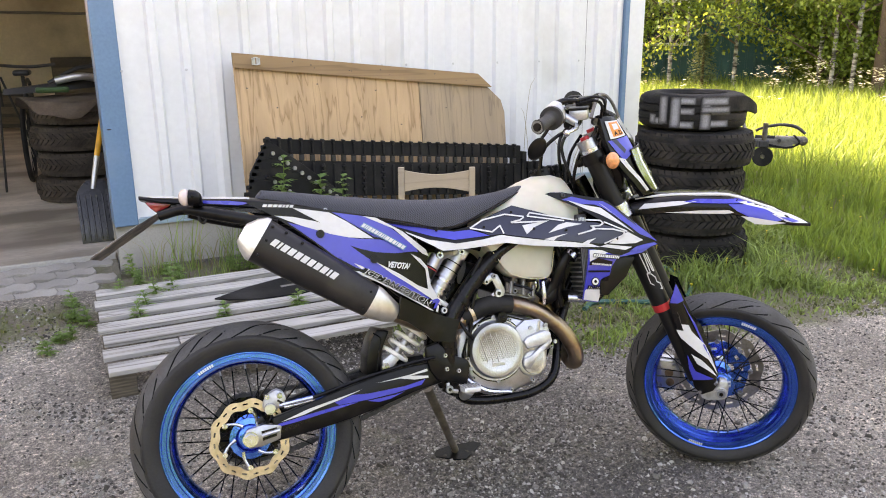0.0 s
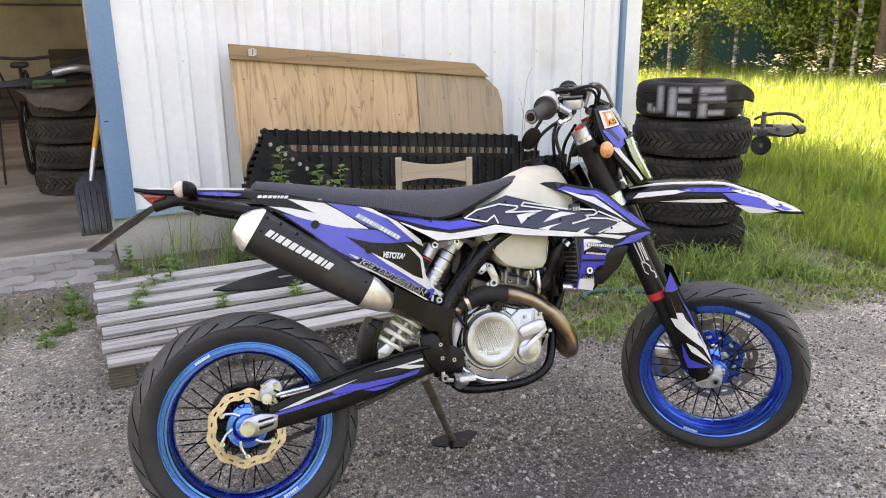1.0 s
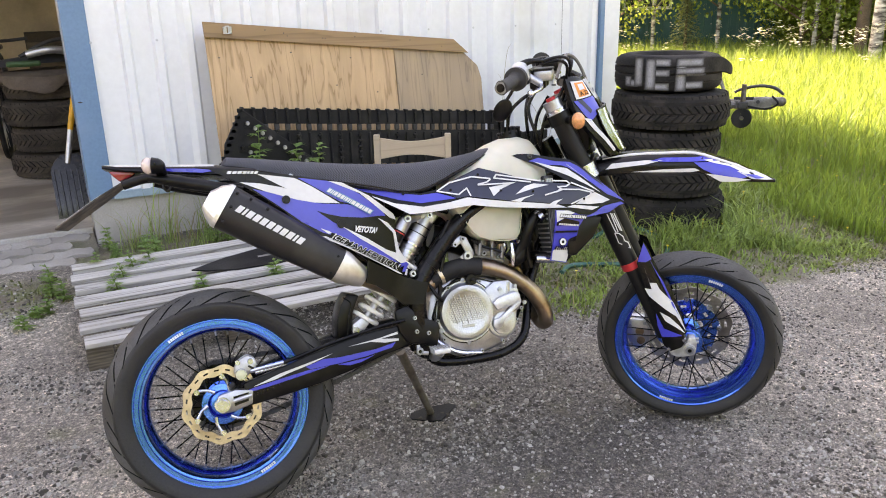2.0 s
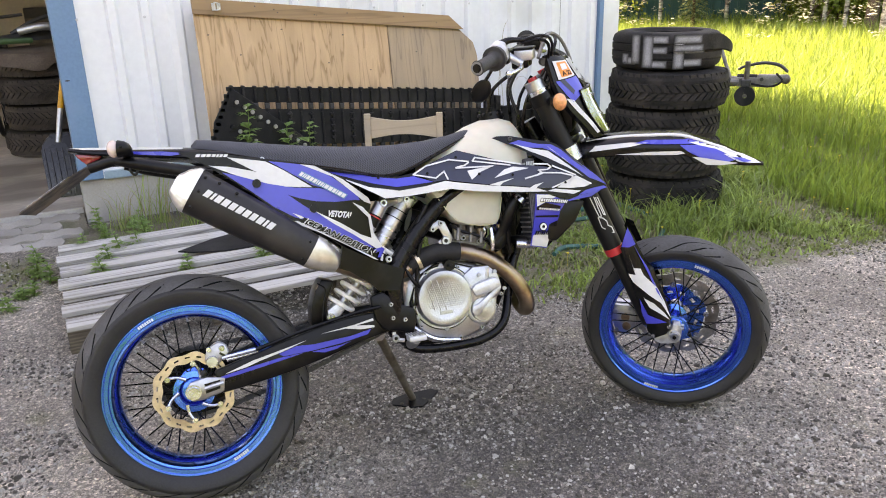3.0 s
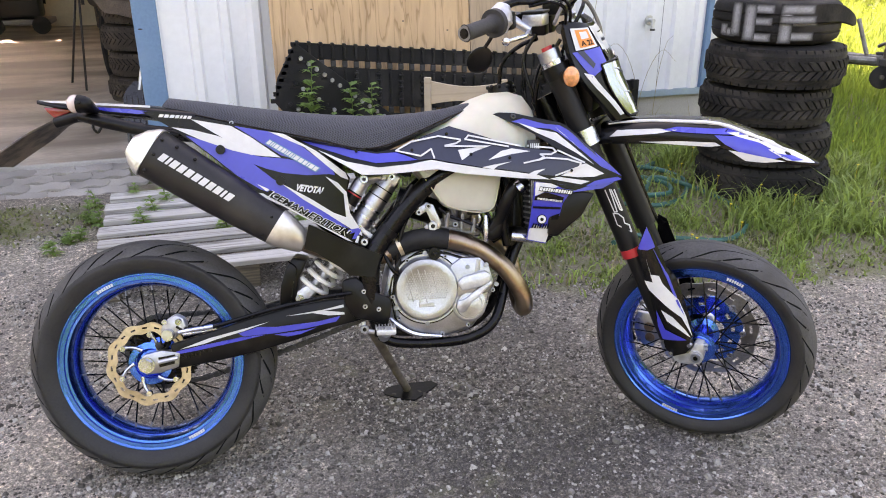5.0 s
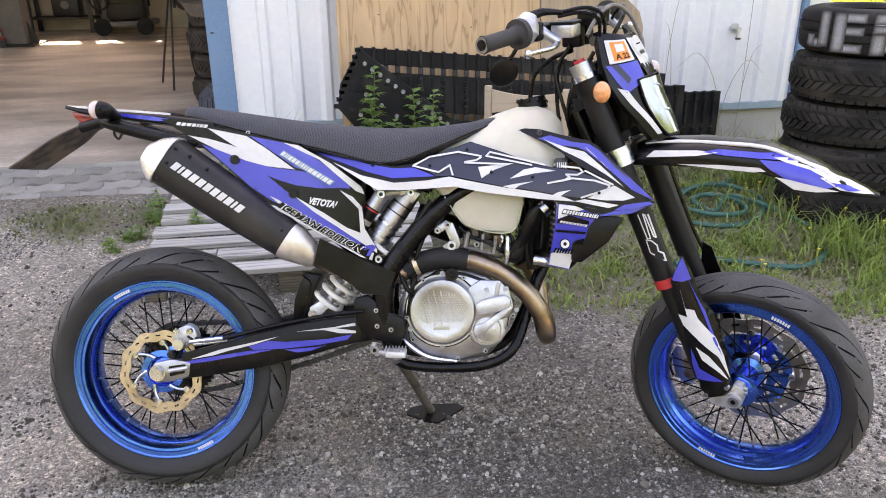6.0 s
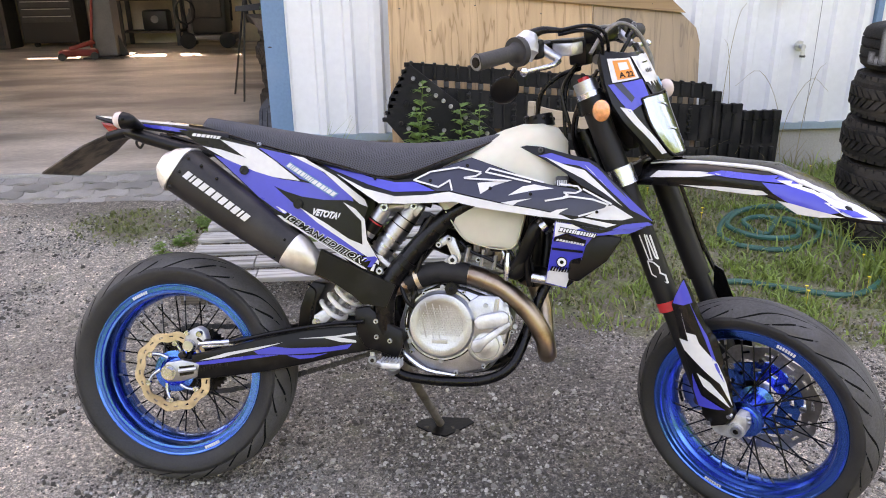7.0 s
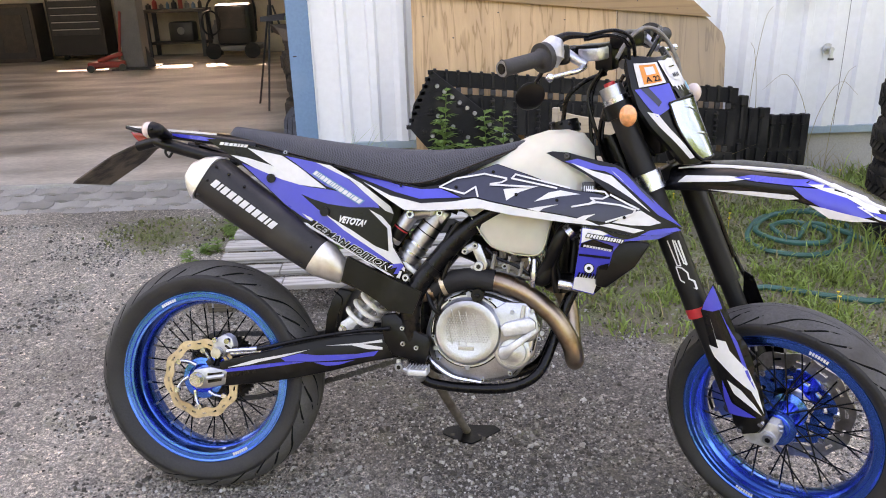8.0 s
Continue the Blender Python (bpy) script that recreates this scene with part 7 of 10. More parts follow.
def build_shock():
    # body, reservoir, spring
    top, low = Vector((0.645, -0.050, 0.458)), Vector((0.553, -0.050, 0.330))
    sh = bpart("shock_absorber", sweep(bmesh.new(), [top, top.lerp(low, 0.5), low], [0.0275, 0.0300, 0.0285], 24, 4), ALLOY, bike, "silver shock absorber with a white spring")
    dd = (low - top).normalized()
    part("head", box(bmesh.new(), (-0.026, -0.024, -0.020), (0.026, 0.024, 0.016), 0.007, Matrix.Translation(top) @ dd.to_track_quat("Z", "Y").to_matrix().to_4x4()), ALLOY, sh, "", True)
    for q in range(7):
        p = top.lerp(low, 0.50 + 0.085 * q)
        part("collar", rod(bmesh.new(), p, p + dd * 0.0055, 0.0310 if q % 2 else 0.0330, n=26), BRIGHT if q % 2 else ALLOY, sh, "", True)
    for q in (0.20, 0.36):
        p = top.lerp(low, q)
        part("groove", rod(bmesh.new(), p, p + dd * 0.003, 0.0300, n=24), FRAME, sh, "", True)
    r0, r1 = Vector((0.574, -0.075, 0.456)), Vector((0.526, -0.075, 0.387))
    part("reservoir", sweep(bmesh.new(), [r0, r0.lerp(r1, 0.5), r1], 0.0205, 20, 4), ALLOY, sh, "", True)
    rd = (r1 - r0).normalized()
    part("reservoir_cap", rod(bmesh.new(), r1, r1 + rd * 0.010, 0.0185, n=20), FRAME, sh, "", True)
    part("reservoir_label", rod(bmesh.new(), r0.lerp(r1, 0.45), r0.lerp(r1, 0.85), 0.0208, n=22), PLASTIC, sh, "black label band", True)
    part("reservoir_label", rod(bmesh.new(), r0.lerp(r1, 0.50), r0.lerp(r1, 0.54), 0.0211, n=22), RED_RING, sh, "red label line", True)
    part("neck", sweep(bmesh.new(), [r0 + Vector((0.004, 0, 0.004)), r0.lerp(top, 0.5) + Vector((0, 0, 0.006)), top], [0.020, 0.016, 0.018], 14, 4), ALLOY, sh, "", True)
    bolt(r0 + Vector((0.002, -0.019, 0.002)), 0.012, BRIGHT)
    bolt(top + Vector((0.004, -0.024, 0.004)), 0.010, BRIGHT)
    a, b = Vector((0.590, -0.045, 0.335)), Vector((0.425, -0.035, 0.175))
    d = (b - a).normalized()
    u = Vector((0, 1, 0)).cross(d).normalized()
    v = d.cross(u)
    pts = []
    turns = 8.0
    for i in range(int(turns * 16) + 1):
        t = i / (turns * 16)
        an = 2 * math.pi * turns * t
        pts.append(a.lerp(b, t) + (u * math.cos(an) + v * math.sin(an)) * 0.0375)
    part("spring", sweep(bmesh.new(), pts, 0.0066, 8, 1), SPRING, sh, "white coil spring", True)
    part("damper_rod", rod(bmesh.new(), a, b, 0.013, n=16), STEEL, sh, "", True)
    part("clevis", sweep(bmesh.new(), [b, b.lerp(Vector((0.395, -0.035, 0.148)), 0.6), (0.395, -0.035, 0.148)], [0.02, 0.022, 0.02], 14, 4), CAST_SILVER, sh, "", True)
    part("clevis_bolt", rod(bmesh.new(), (0.393, -0.07, 0.15), (0.393, 0.0, 0.15), 0.011, n=14), BRIGHT, sh, "", True)
    flap = [(0.3783, 0.2593), (0.4162, 0.2496), (0.3907, 0.1987), (0.3795, 0.1302), (0.3367, 0.1261), (0.3431, 0.1857), (0.3576, 0.228)]
    ob = bpart("mud_flap", prism(bmesh.new(), flap, -0.055, 0.060, 0.006), PLASTIC, bike, "black mud flap")
    part("flap_seam", sweep(bmesh.new(), [(flap[0][0] - 0.012, -0.056, flap[0][1] - 0.01), (flap[6][0] + 0.03, -0.056, flap[6][1]), (flap[5][0] + 0.034, -0.056, flap[5][1]), (flap[4][0] + 0.03, -0.056, flap[4][1])], 0.002, 6), FRAME, ob, "", True)
    part("clevis_plate", prism(bmesh.new(), [(0.3855, 0.1679), (0.4198, 0.1896), (0.4421, 0.1785), (0.434, 0.1645), (0.412, 0.1416), (0.3847, 0.1377)], -0.068, -0.010, 0.004), CAST_SILVER, sh, "", True)


# -- seat, tank, panels
def arch(x, zt, zl, w, n=13, p=2.6):
    """Half ring over the top, from right to left."""
    out = []
    for i in range(n):
        t = math.pi * i / (n - 1)
        c, s = math.cos(t), math.sin(t)
        out.append((x, -w * math.copysign(abs(c) ** (2 / p), c), zl + (zt - zl) * abs(s) ** (2 / p)))
    return out


def build_seat_tank():
    rows = [(0.070, 0.672, 0.652, 0.05), (0.085, 0.686, 0.650, 0.066), (0.160, 0.676, 0.632, 0.084), (0.285, 0.657, 0.600, 0.108), (0.400, 0.641, 0.574, 0.126), (0.490, 0.632, 0.552, 0.134), (0.570, 0.627, 0.532, 0.136), (0.640, 0.626, 0.540, 0.130),
            (0.720, 0.630, 0.572, 0.115), (0.800, 0.640, 0.606, 0.092), (0.870, 0.656, 0.634, 0.066), (0.905, 0.660, 0.645, 0.045)]
    bm = loft(bmesh.new(), [arch(*r, p=3.0) + [(r[0], r[3] * 0.9, r[2] - 0.006), (r[0], -r[3] * 0.9, r[2] - 0.006)] for r in rows])
    st = bpart("seat", bm, SEAT, bike, "dark grey textured seat")
    both("seat_seam", lambda: sweep(bmesh.new(), [(r[0], -r[3] * 1.0 - 0.0005, r[2] + 0.004) for r in rows[2:11]], 0.0022, 6, 3), FRAME)
    rows = [(0.720, 0.585, 0.54, 0.070), (0.770, 0.612, 0.52, 0.110), (0.820, 0.640, 0.51, 0.128), (0.870, 0.664, 0.505, 0.138), (0.920, 0.680, 0.505, 0.140), (0.970, 0.684, 0.505, 0.132), (1.010, 0.672, 0.51, 0.112), (1.035, 0.640, 0.52, 0.085)]
    bm = loft(bmesh.new(), [arch(*r, p=2.2) + [(r[0], r[3] * 0.9, r[2] - 0.004), (r[0], -r[3] * 0.9, r[2] - 0.004)] for r in rows])
    tank = bpart("fuel_tank", bm, TANK, bike, "translucent off-white fuel tank")
    lobe = [(0.696, 0.490), (0.712, 0.474), (0.741, 0.438), (0.783, 0.376), (0.831, 0.365), (0.905, 0.357), (0.919, 0.372), (0.937, 0.455), (0.938, 0.490)]
    for s in (-1, 1):
        bm = prism(bmesh.new(), lobe, s * 0.030, s * 0.112, 0.016)
        part("tank_lobe", bm, TANK, tank, "", True)
        part("seam", sweep(bmesh.new(), [(x, s * 0.1125, z) for x, z in ((0.735, 0.452), (0.790, 0.382), (0.900, 0.364), (0.930, 0.44))], 0.0015, 6, 4), TANK, tank, "", True)
    bm = rod(bmesh.new(), (0.965, 0, 0.672), (0.958, 0, 0.702), 0.038, 0.036, 24)
    part("filler_cap", bm, PLASTIC, tank, "black filler cap", True)
    for q in range(10):
        a = 2 * math.pi * q / 10
        part("cap_rib", ball(bmesh.new(), (0.960 + 0.036 * math.cos(a), 0.036 * math.sin(a), 0.694), 0.006, 6), PLASTIC, tank)
    part("breather", sweep(bmesh.new(), [(0.955, 0, 0.700), (0.965, -0.015, 0.76), (1.01, -0.03, 0.80), (1.06, -0.02, 0.82)], 0.006, 8), FRAME, tank, "", True)


def f_rear(x, z):
    return -0.155 + (1.4 if x > 0.36 else 0.35) * (x - 0.36) ** 2


def f_shroud(x, z):
    return -(0.13 + 0.07 * (x - 0.36) / 0.85) + 0.35 * max(0, z - 0.49)


def f_wing(x, z):
    return -0.204 + 0.15 * max(0, z - 0.5) + 0.26 * max(0, 1.2 - x)


def f_guard(x, z):
    return -0.196 + 0.3 * max(0, 0.40 - z)


def panel(name, outline, f, mat, label, thick=0.006):
    a = skin(outline, f, 0, thick)
    b = mirror(a)
    ob = bpart(name, a, mat, bike, label)
    bpart(name, b, mat, bike, label)
    return ob


def layer(ob, f, off=0.0012, step=0.00035, turned=False, cell=0.03):
    """Returns a function that lays one printed piece after another on a panel, each a little above the last."""
    made = [0]

    def put(mat, out):
        part("graphic", skin(out, f, off + step * made[0], 0.0006, cell), mat, ob, "", True, STEER if turned else None)
        made[0] += 1
    return put


def bars(ob, f, a, b, height, widths, mat, off, gap=0.28, lean=0.3, backing=None):
    """Wording as plain slanted bars of the letters' widths, from a to b, upon a darker or paler backing."""
    a, b = Vector(a), Vector(b)
    d = b - a
    unit = d / (sum(widths) + gap * (len(widths) - 1))
    n = Vector((-d.y, d.x)).normalized() * height
    tilt = d.normalized() * height * lean
    if backing is not None:
        e = d.normalized() * height * 0.22
        part("marking_field", skin([a - e - n * 0.2, b + e - n * 0.2, b + e * 1.5 + n * 1.2 + tilt, a - e * 0.5 + n * 1.2 + tilt], f, off - 0.0004, 0.0006), backing, ob)
    p = a.copy()
    for w in widths:
        q = p + unit * w
        part("marking_bar", skin([p, q, q + n + tilt, p + n + tilt], f, off, 0.0006), mat, ob)
        p = q + unit * gap


def build_panels():
    rear = panel("side_panel", [(0.0372, 0.6451), (0.0972, 0.6429), (0.1949, 0.6207), (0.2875, 0.6009), (0.3618, 0.5817), (0.4602, 0.5409), (0.5275, 0.4782), (0.5369, 0.4626), (0.528, 0.4282), (0.5391, 0.3707), (0.5634, 0.3256), (0.5716, 0.2948), (0.5585, 0.2836), (0.5292, 0.3045), (0.4616, 0.3465), (0.3773, 0.3966), (0.3029, 0.4335), (0.2572, 0.4783), (0.2105, 0.5235), (0.1628, 0.5619), (0.0971, 0.6096)],
                 f_rear, B_BLACK, "black side panel with blue and white graphics")
    put = layer(rear, f_rear)
    put(B_BLUE, [(0.1434, 0.582), (0.1789, 0.5706), (0.2571, 0.5411), (0.3252, 0.5234), (0.391, 0.5158), (0.422, 0.5078), (0.4606, 0.4844), (0.493, 0.4749), (0.4333, 0.4741), (0.3768, 0.4817), (0.3357, 0.4938), (0.3058, 0.5062), (0.3506, 0.4685), (0.3914, 0.4437), (0.4749, 0.3851), (0.5315, 0.3333), (0.4887, 0.3494), (0.4059, 0.3929), (0.3418, 0.4343), (0.3179, 0.4438), (0.2649, 0.4785), (0.2105, 0.5264)])
    put(B_BLUE, [(0.2647, 0.6008), (0.3471, 0.5844), (0.3836, 0.5734), (0.4329, 0.5404), (0.4739, 0.5058), (0.4982, 0.4849), (0.5037, 0.4722), (0.4809, 0.4762), (0.4606, 0.4844), (0.422, 0.5093), (0.3737, 0.5255), (0.3026, 0.5756)])
    put(B_WHITE, [(0.1597, 0.6208), (0.2571, 0.6008), (0.3026, 0.5727), (0.3738, 0.5198), (0.3147, 0.5276), (0.2648, 0.554), (0.2106, 0.5879)])
    put(B_WHITE, [(0.1104, 0.6037), (0.1629, 0.595), (0.2231, 0.5779), (0.2648, 0.5597), (0.3177, 0.529), (0.3474, 0.5223), (0.3027, 0.5288), (0.2571, 0.5411), (0.1789, 0.5706)])
    put(B_WHITE, [(0.3471, 0.5844), (0.3835, 0.5777), (0.4602, 0.5338), (0.5302, 0.4768), (0.5369, 0.4583), (0.517, 0.4667), (0.4739, 0.5058), (0.4328, 0.5432)])
    put(B_WHITE, [(0.4796, 0.4691), (0.5092, 0.4524), (0.5306, 0.4268), (0.5364, 0.3736), (0.562, 0.3271), (0.5501, 0.3331), (0.526, 0.3622), (0.5227, 0.4224)])
    put(B_WHITE, [(0.3712, 0.4561), (0.4406, 0.4147), (0.4952, 0.3766), (0.5286, 0.3622), (0.5647, 0.3212), (0.5649, 0.311), (0.5315, 0.3362), (0.475, 0.378), (0.4198, 0.4158)])
    put(B_WHITE, [(0.3119, 0.4565), (0.3358, 0.4455), (0.3418, 0.44), (0.3329, 0.4384)])
    put(B_WHITE, [(0.3014, 0.4363), (0.3255, 0.4325), (0.4059, 0.3843), (0.5291, 0.3074), (0.5398, 0.2985), (0.5265, 0.3031), (0.4616, 0.3451), (0.3773, 0.3966)])
    put(B_BLACK, [(0.3418, 0.4414), (0.4059, 0.3986), (0.4751, 0.3565), (0.5343, 0.3261), (0.5318, 0.3102), (0.4753, 0.3394), (0.4059, 0.3829), (0.3314, 0.4284)])
    put(B_BLUE, [(0.5289, 0.3305), (0.5554, 0.333), (0.5634, 0.327), (0.5477, 0.3056), (0.5384, 0.3058), (0.5475, 0.323), (0.5303, 0.3189)])
    put(B_WHITE, [(0.5452, 0.297), (0.5529, 0.3127), (0.5582, 0.3126), (0.5531, 0.2939)])
    base, tip = (0.3344, 0.4284), (0.5304, 0.3117)
    part("lettering", letters("ICEMAN EDITION", base, tip, 0.0170, f_rear, 0.0066, 0.3, grow=0.078), B_WHITE, rear, "black words with a pale outline")
    part("lettering", letters("ICEMAN EDITION", base, tip, 0.0160, f_rear, 0.0074, 0.3, grow=0.030), B_BLACK, rear, "black words with a pale outline")
    part("lettering", letters("VETOTA!", (0.4072, 0.4375), (0.4719, 0.4259), 0.0165, f_rear, 0.0066, 0.35, grow=0.05), B_WHITE, rear, "white word")
    # sponsor's sticker and the maker's words near the tail: plain bars in their colours
    bars(rear, f_rear, (0.3400, 0.5560), (0.4560, 0.4830), 0.0115, (1, 0.4, 0.4, 1, 1, 1, 0.4, 0.6, 0.6, 0.4, 1.3, 1.3, 1.1, 0.5, 1.3, 1.2), B_WHITE, 0.0066, backing=TEAL_PRINT)
    bars(rear, f_rear, (0.0800, 0.6290), (0.1600, 0.6210), 0.0075, (1.2, 1.2, 1.2, 1, 0.6, 0.8, 1), B_WHITE, 0.0060, lean=0.5)
    for x, z in ((0.228, 0.544), (0.370, 0.462)):
        bm = rod(bmesh.new(), (x, f_rear(x, z) - 0.0078, z), (x, f_rear(x, z) + 0.004, z), 0.0115, n=20)
        part("hole", bm, FRAME, rear, "dark round hole")
    bolt((0.570, -0.112, 0.297), 0.010, ALLOY)
    bolt((0.252, -0.112, 0.611), 0.006, ALLOY)

    low = [(0.3711, 0.5814), (0.4673, 0.5645), (0.5439, 0.5408), (0.6108, 0.526), (0.6633, 0.5336), (0.7158, 0.5564), (0.7984, 0.5863), (0.882, 0.5578), (0.9433, 0.5339), (0.9898, 0.5237), (1.042, 0.5178), (1.106, 0.4977), (1.17, 0.4676), (1.229, 0.4404), (1.221, 0.4311), (1.134, 0.4172), (1.031, 0.4356), (0.9387, 0.4522), (0.8309, 0.4634), (0.7619, 0.4771), (0.6354, 0.4679), (0.5705, 0.468), (0.5329, 0.4996), (0.4548, 0.5399)]
    sh = panel("tank_shroud", low, f_shroud, B_BLACK, "black tank shroud with angular blue and white graphics")
    put = layer(sh, f_shroud)
    put(B_BLUE, [(0.3776, 0.5785), (0.4523, 0.5644), (0.5445, 0.5337), (0.6111, 0.5218), (0.6612, 0.5238), (0.7135, 0.5023), (0.6086, 0.498), (0.5463, 0.5139), (0.454, 0.5471)])
    put(B_WHITE, [(0.4546, 0.5413), (0.5324, 0.5053), (0.6136, 0.4869), (0.6917, 0.4923), (0.7472, 0.5014), (0.7864, 0.4925), (0.8713, 0.4764), (0.9517, 0.4645), (1.018, 0.4526), (1.046, 0.4413), (0.9653, 0.4474), (0.8309, 0.4634), (0.7619, 0.4771), (0.6354, 0.4692), (0.5719, 0.4695)])
    put(B_NAVY, [(0.6634, 0.5322), (0.7159, 0.555), (0.7984, 0.5849), (0.8821, 0.5564), (0.9433, 0.5326), (0.9898, 0.5224), (1.042, 0.5151), (1.1, 0.4949), (1.142, 0.4748), (1.063, 0.4496), (1.024, 0.454), (0.9516, 0.4672), (0.8712, 0.4791), (0.789, 0.4953), (0.7498, 0.5042), (0.7164, 0.5024)])
    put(B_WHITE, [(0.8165, 0.5243), (0.9031, 0.5335), (0.8564, 0.518), (0.8246, 0.4972)])
    put(B_WHITE, [(0.891, 0.4955), (0.9251, 0.5175), (0.9529, 0.5233), (0.9992, 0.5145), (0.9506, 0.5085)])
    put(B_WHITE, [(0.874, 0.4778), (0.9047, 0.4837), (0.9484, 0.4898), (0.9141, 0.4798), (0.9036, 0.4716)])
    put(B_WHITE, [(0.981, 0.4518), (1.007, 0.4643), (1.035, 0.4688), (1.017, 0.4592), (1.007, 0.4497)])
    put(B_WHITE, [(1.074, 0.4498), (1.125, 0.4758), (1.137, 0.4786), (1.183, 0.451), (1.158, 0.4439), (1.115, 0.4442)])
    put(B_WHITE, [(1.044, 0.4425), (1.067, 0.447), (1.146, 0.4332), (1.123, 0.4261)])
    put(B_BLUE, [(1.136, 0.4212), (1.159, 0.4335), (1.186, 0.4381), (1.217, 0.4414), (1.227, 0.4352), (1.178, 0.4235)])
    # white outlines of the big angular emblem
    part("graphic_line", strokes([(0.8236, 0.5504), (0.769, 0.5611), (0.6993, 0.5493), (0.6594, 0.5279), (0.7214, 0.5121), (0.7484, 0.529), (0.7553, 0.5057)], 0.0042, f_shroud, 0.0064), B_WHITE, sh, "white outline", True)
    part("graphic_line", strokes([(0.7842, 0.5363), (0.8116, 0.5407), (0.8237, 0.5477)], 0.0042, f_shroud, 0.0064), B_WHITE, sh, "white outline", True)
    part("graphic_line", strokes([(0.7843, 0.5349), (0.8898, 0.5306)], 0.0042, f_shroud, 0.0064), B_WHITE, sh, "white outline", True)
    part("graphic_line", strokes([(0.9434, 0.5285), (0.8359, 0.5506), (0.8451, 0.5603), (0.9739, 0.5289)], 0.0042, f_shroud, 0.0064), B_WHITE, sh, "white outline", True)
    part("graphic_line", strokes([(1.013, 0.5254), (1.055, 0.5206), (1.063, 0.5114), (1.05, 0.5047), (1.023, 0.5056), (1.032, 0.4991), (1.019, 0.4923), (0.9801, 0.485)], 0.0042, f_shroud, 0.0064), B_WHITE, sh, "white outline", True)
    part("graphic_line", strokes([(1.016, 0.4909), (1.037, 0.4965), (1.089, 0.4908), (1.124, 0.4797), (1.12, 0.4705), (1.059, 0.4508)], 0.0042, f_shroud, 0.0064), B_WHITE, sh, "white outline", True)
    part("graphic_line", strokes([(1.068, 0.5142), (1.104, 0.495), (1.132, 0.4811)], 0.0042, f_shroud, 0.0064), B_WHITE, sh, "white outline", True)
    for x, z in ((0.945, 0.500), (1.100, 0.462), (0.790, 0.566), (0.848, 0.512), (0.700, 0.528), (0.560, 0.530)):
        part("clip", ball(bmesh.new(), (x, f_shroud(x, z) - 0.006, z), 0.004, 8, (1, 0.4, 1)), FRAME, sh)

    wing = panel("shroud_wing", [(0.9152, 0.6143), (0.9315, 0.6183), (0.9682, 0.6152), (1.028, 0.5984), (1.078, 0.5861), (1.096, 0.5768), (1.157, 0.5154), (1.229, 0.4431), (1.17, 0.4598), (1.11, 0.499), (1.063, 0.5235), (1.016, 0.5593), (0.9689, 0.5864)], f_wing, B_BLACK, "black and blue upper shroud wing with white stripes")
    put = layer(wing, f_wing)
    put(B_BLUE, [(0.962, 0.5933), (0.9912, 0.6), (1.042, 0.5835), (1.08, 0.5781), (1.1, 0.5648), (1.159, 0.5089), (1.228, 0.443), (1.176, 0.469), (1.109, 0.5319), (1.075, 0.5608), (1.055, 0.5701), (1.016, 0.5755)])
    put(B_WHITE, [(0.9755, 0.5905), (1.029, 0.5701), (1.07, 0.5595), (1.1, 0.5318), (1.159, 0.4751), (1.119, 0.5044), (1.066, 0.5395), (1.022, 0.562)])
    put(B_WHITE, [(1.07, 0.5728), (1.091, 0.5529), (1.127, 0.5137), (1.109, 0.5345), (1.078, 0.5635)])
    put(B_NAVY, [(1.103, 0.5635), (1.157, 0.5115), (1.169, 0.4935), (1.139, 0.5217)])
    bolt((0.966, f_wing(0.966, 0.606) - 0.002, 0.606), 0.0075, DARK_STEEL)
    gu = panel("radiator_guard", [(1.0046, 0.4368), (1.1337, 0.4186), (1.2200, 0.4330), (1.1779, 0.4135), (1.0955, 0.4057), (1.0776, 0.3814), (1.0701, 0.3486), (1.0519, 0.2898), (1.0366, 0.2752), (0.9869, 0.2876), (0.9943, 0.3464)],
               f_guard, B_BLUE, "blue and white radiator guard")
    put = layer(gu, f_guard)
    put(B_WHITE, [(1.006, 0.4355), (1.046, 0.4311), (1.067, 0.4236), (1.034, 0.4124), (1.004, 0.4011)])
    put(B_BLACK, [(1.046, 0.4311), (1.134, 0.4186), (1.108, 0.4115), (1.08, 0.4161)])
    put(B_BLACK, [(1.004, 0.3998), (1.031, 0.4097), (1.047, 0.4048), (1.078, 0.3949), (1.076, 0.3814), (1.045, 0.3887), (1.002, 0.3903)])
    put(B_BLACK, [(0.9999, 0.3753), (1.072, 0.3691), (1.071, 0.3636), (0.9988, 0.3698)])
    put(B_BLACK, [(1.049, 0.348), (1.07, 0.354), (1.054, 0.2927), (1.039, 0.2781), (1.035, 0.306)])
    put(B_WHITE, [(0.9913, 0.3158), (1.006, 0.3273), (1.022, 0.3195), (1.037, 0.3228), (1.046, 0.3106), (1.036, 0.278), (0.9882, 0.289)])
    ball_at = Vector((1.0235, f_guard(0, 0.3403) - 0.004, 0.3403))
    for r, h, mat in ((0.0125, 0.0004, B_BLACK), (0.0105, 0.0008, B_WHITE), (0.0045, 0.0012, B_BLACK)):
        part("round_mark", rod(bmesh.new(), ball_at + Vector((0, 0.002, 0)), ball_at - Vector((0, h, 0)), r, n=18), mat, gu)
    bars(gu, f_guard, (1.0140, 0.4150), (1.0960, 0.4020), 0.0085, (1, 0.7, 0.7, 0.7, 0.7, 0.4, 1, 0.7, 0.7, 0.7, 0.4, 0.7, 0.4), B_WHITE, 0.0052, backing=B_BLACK)
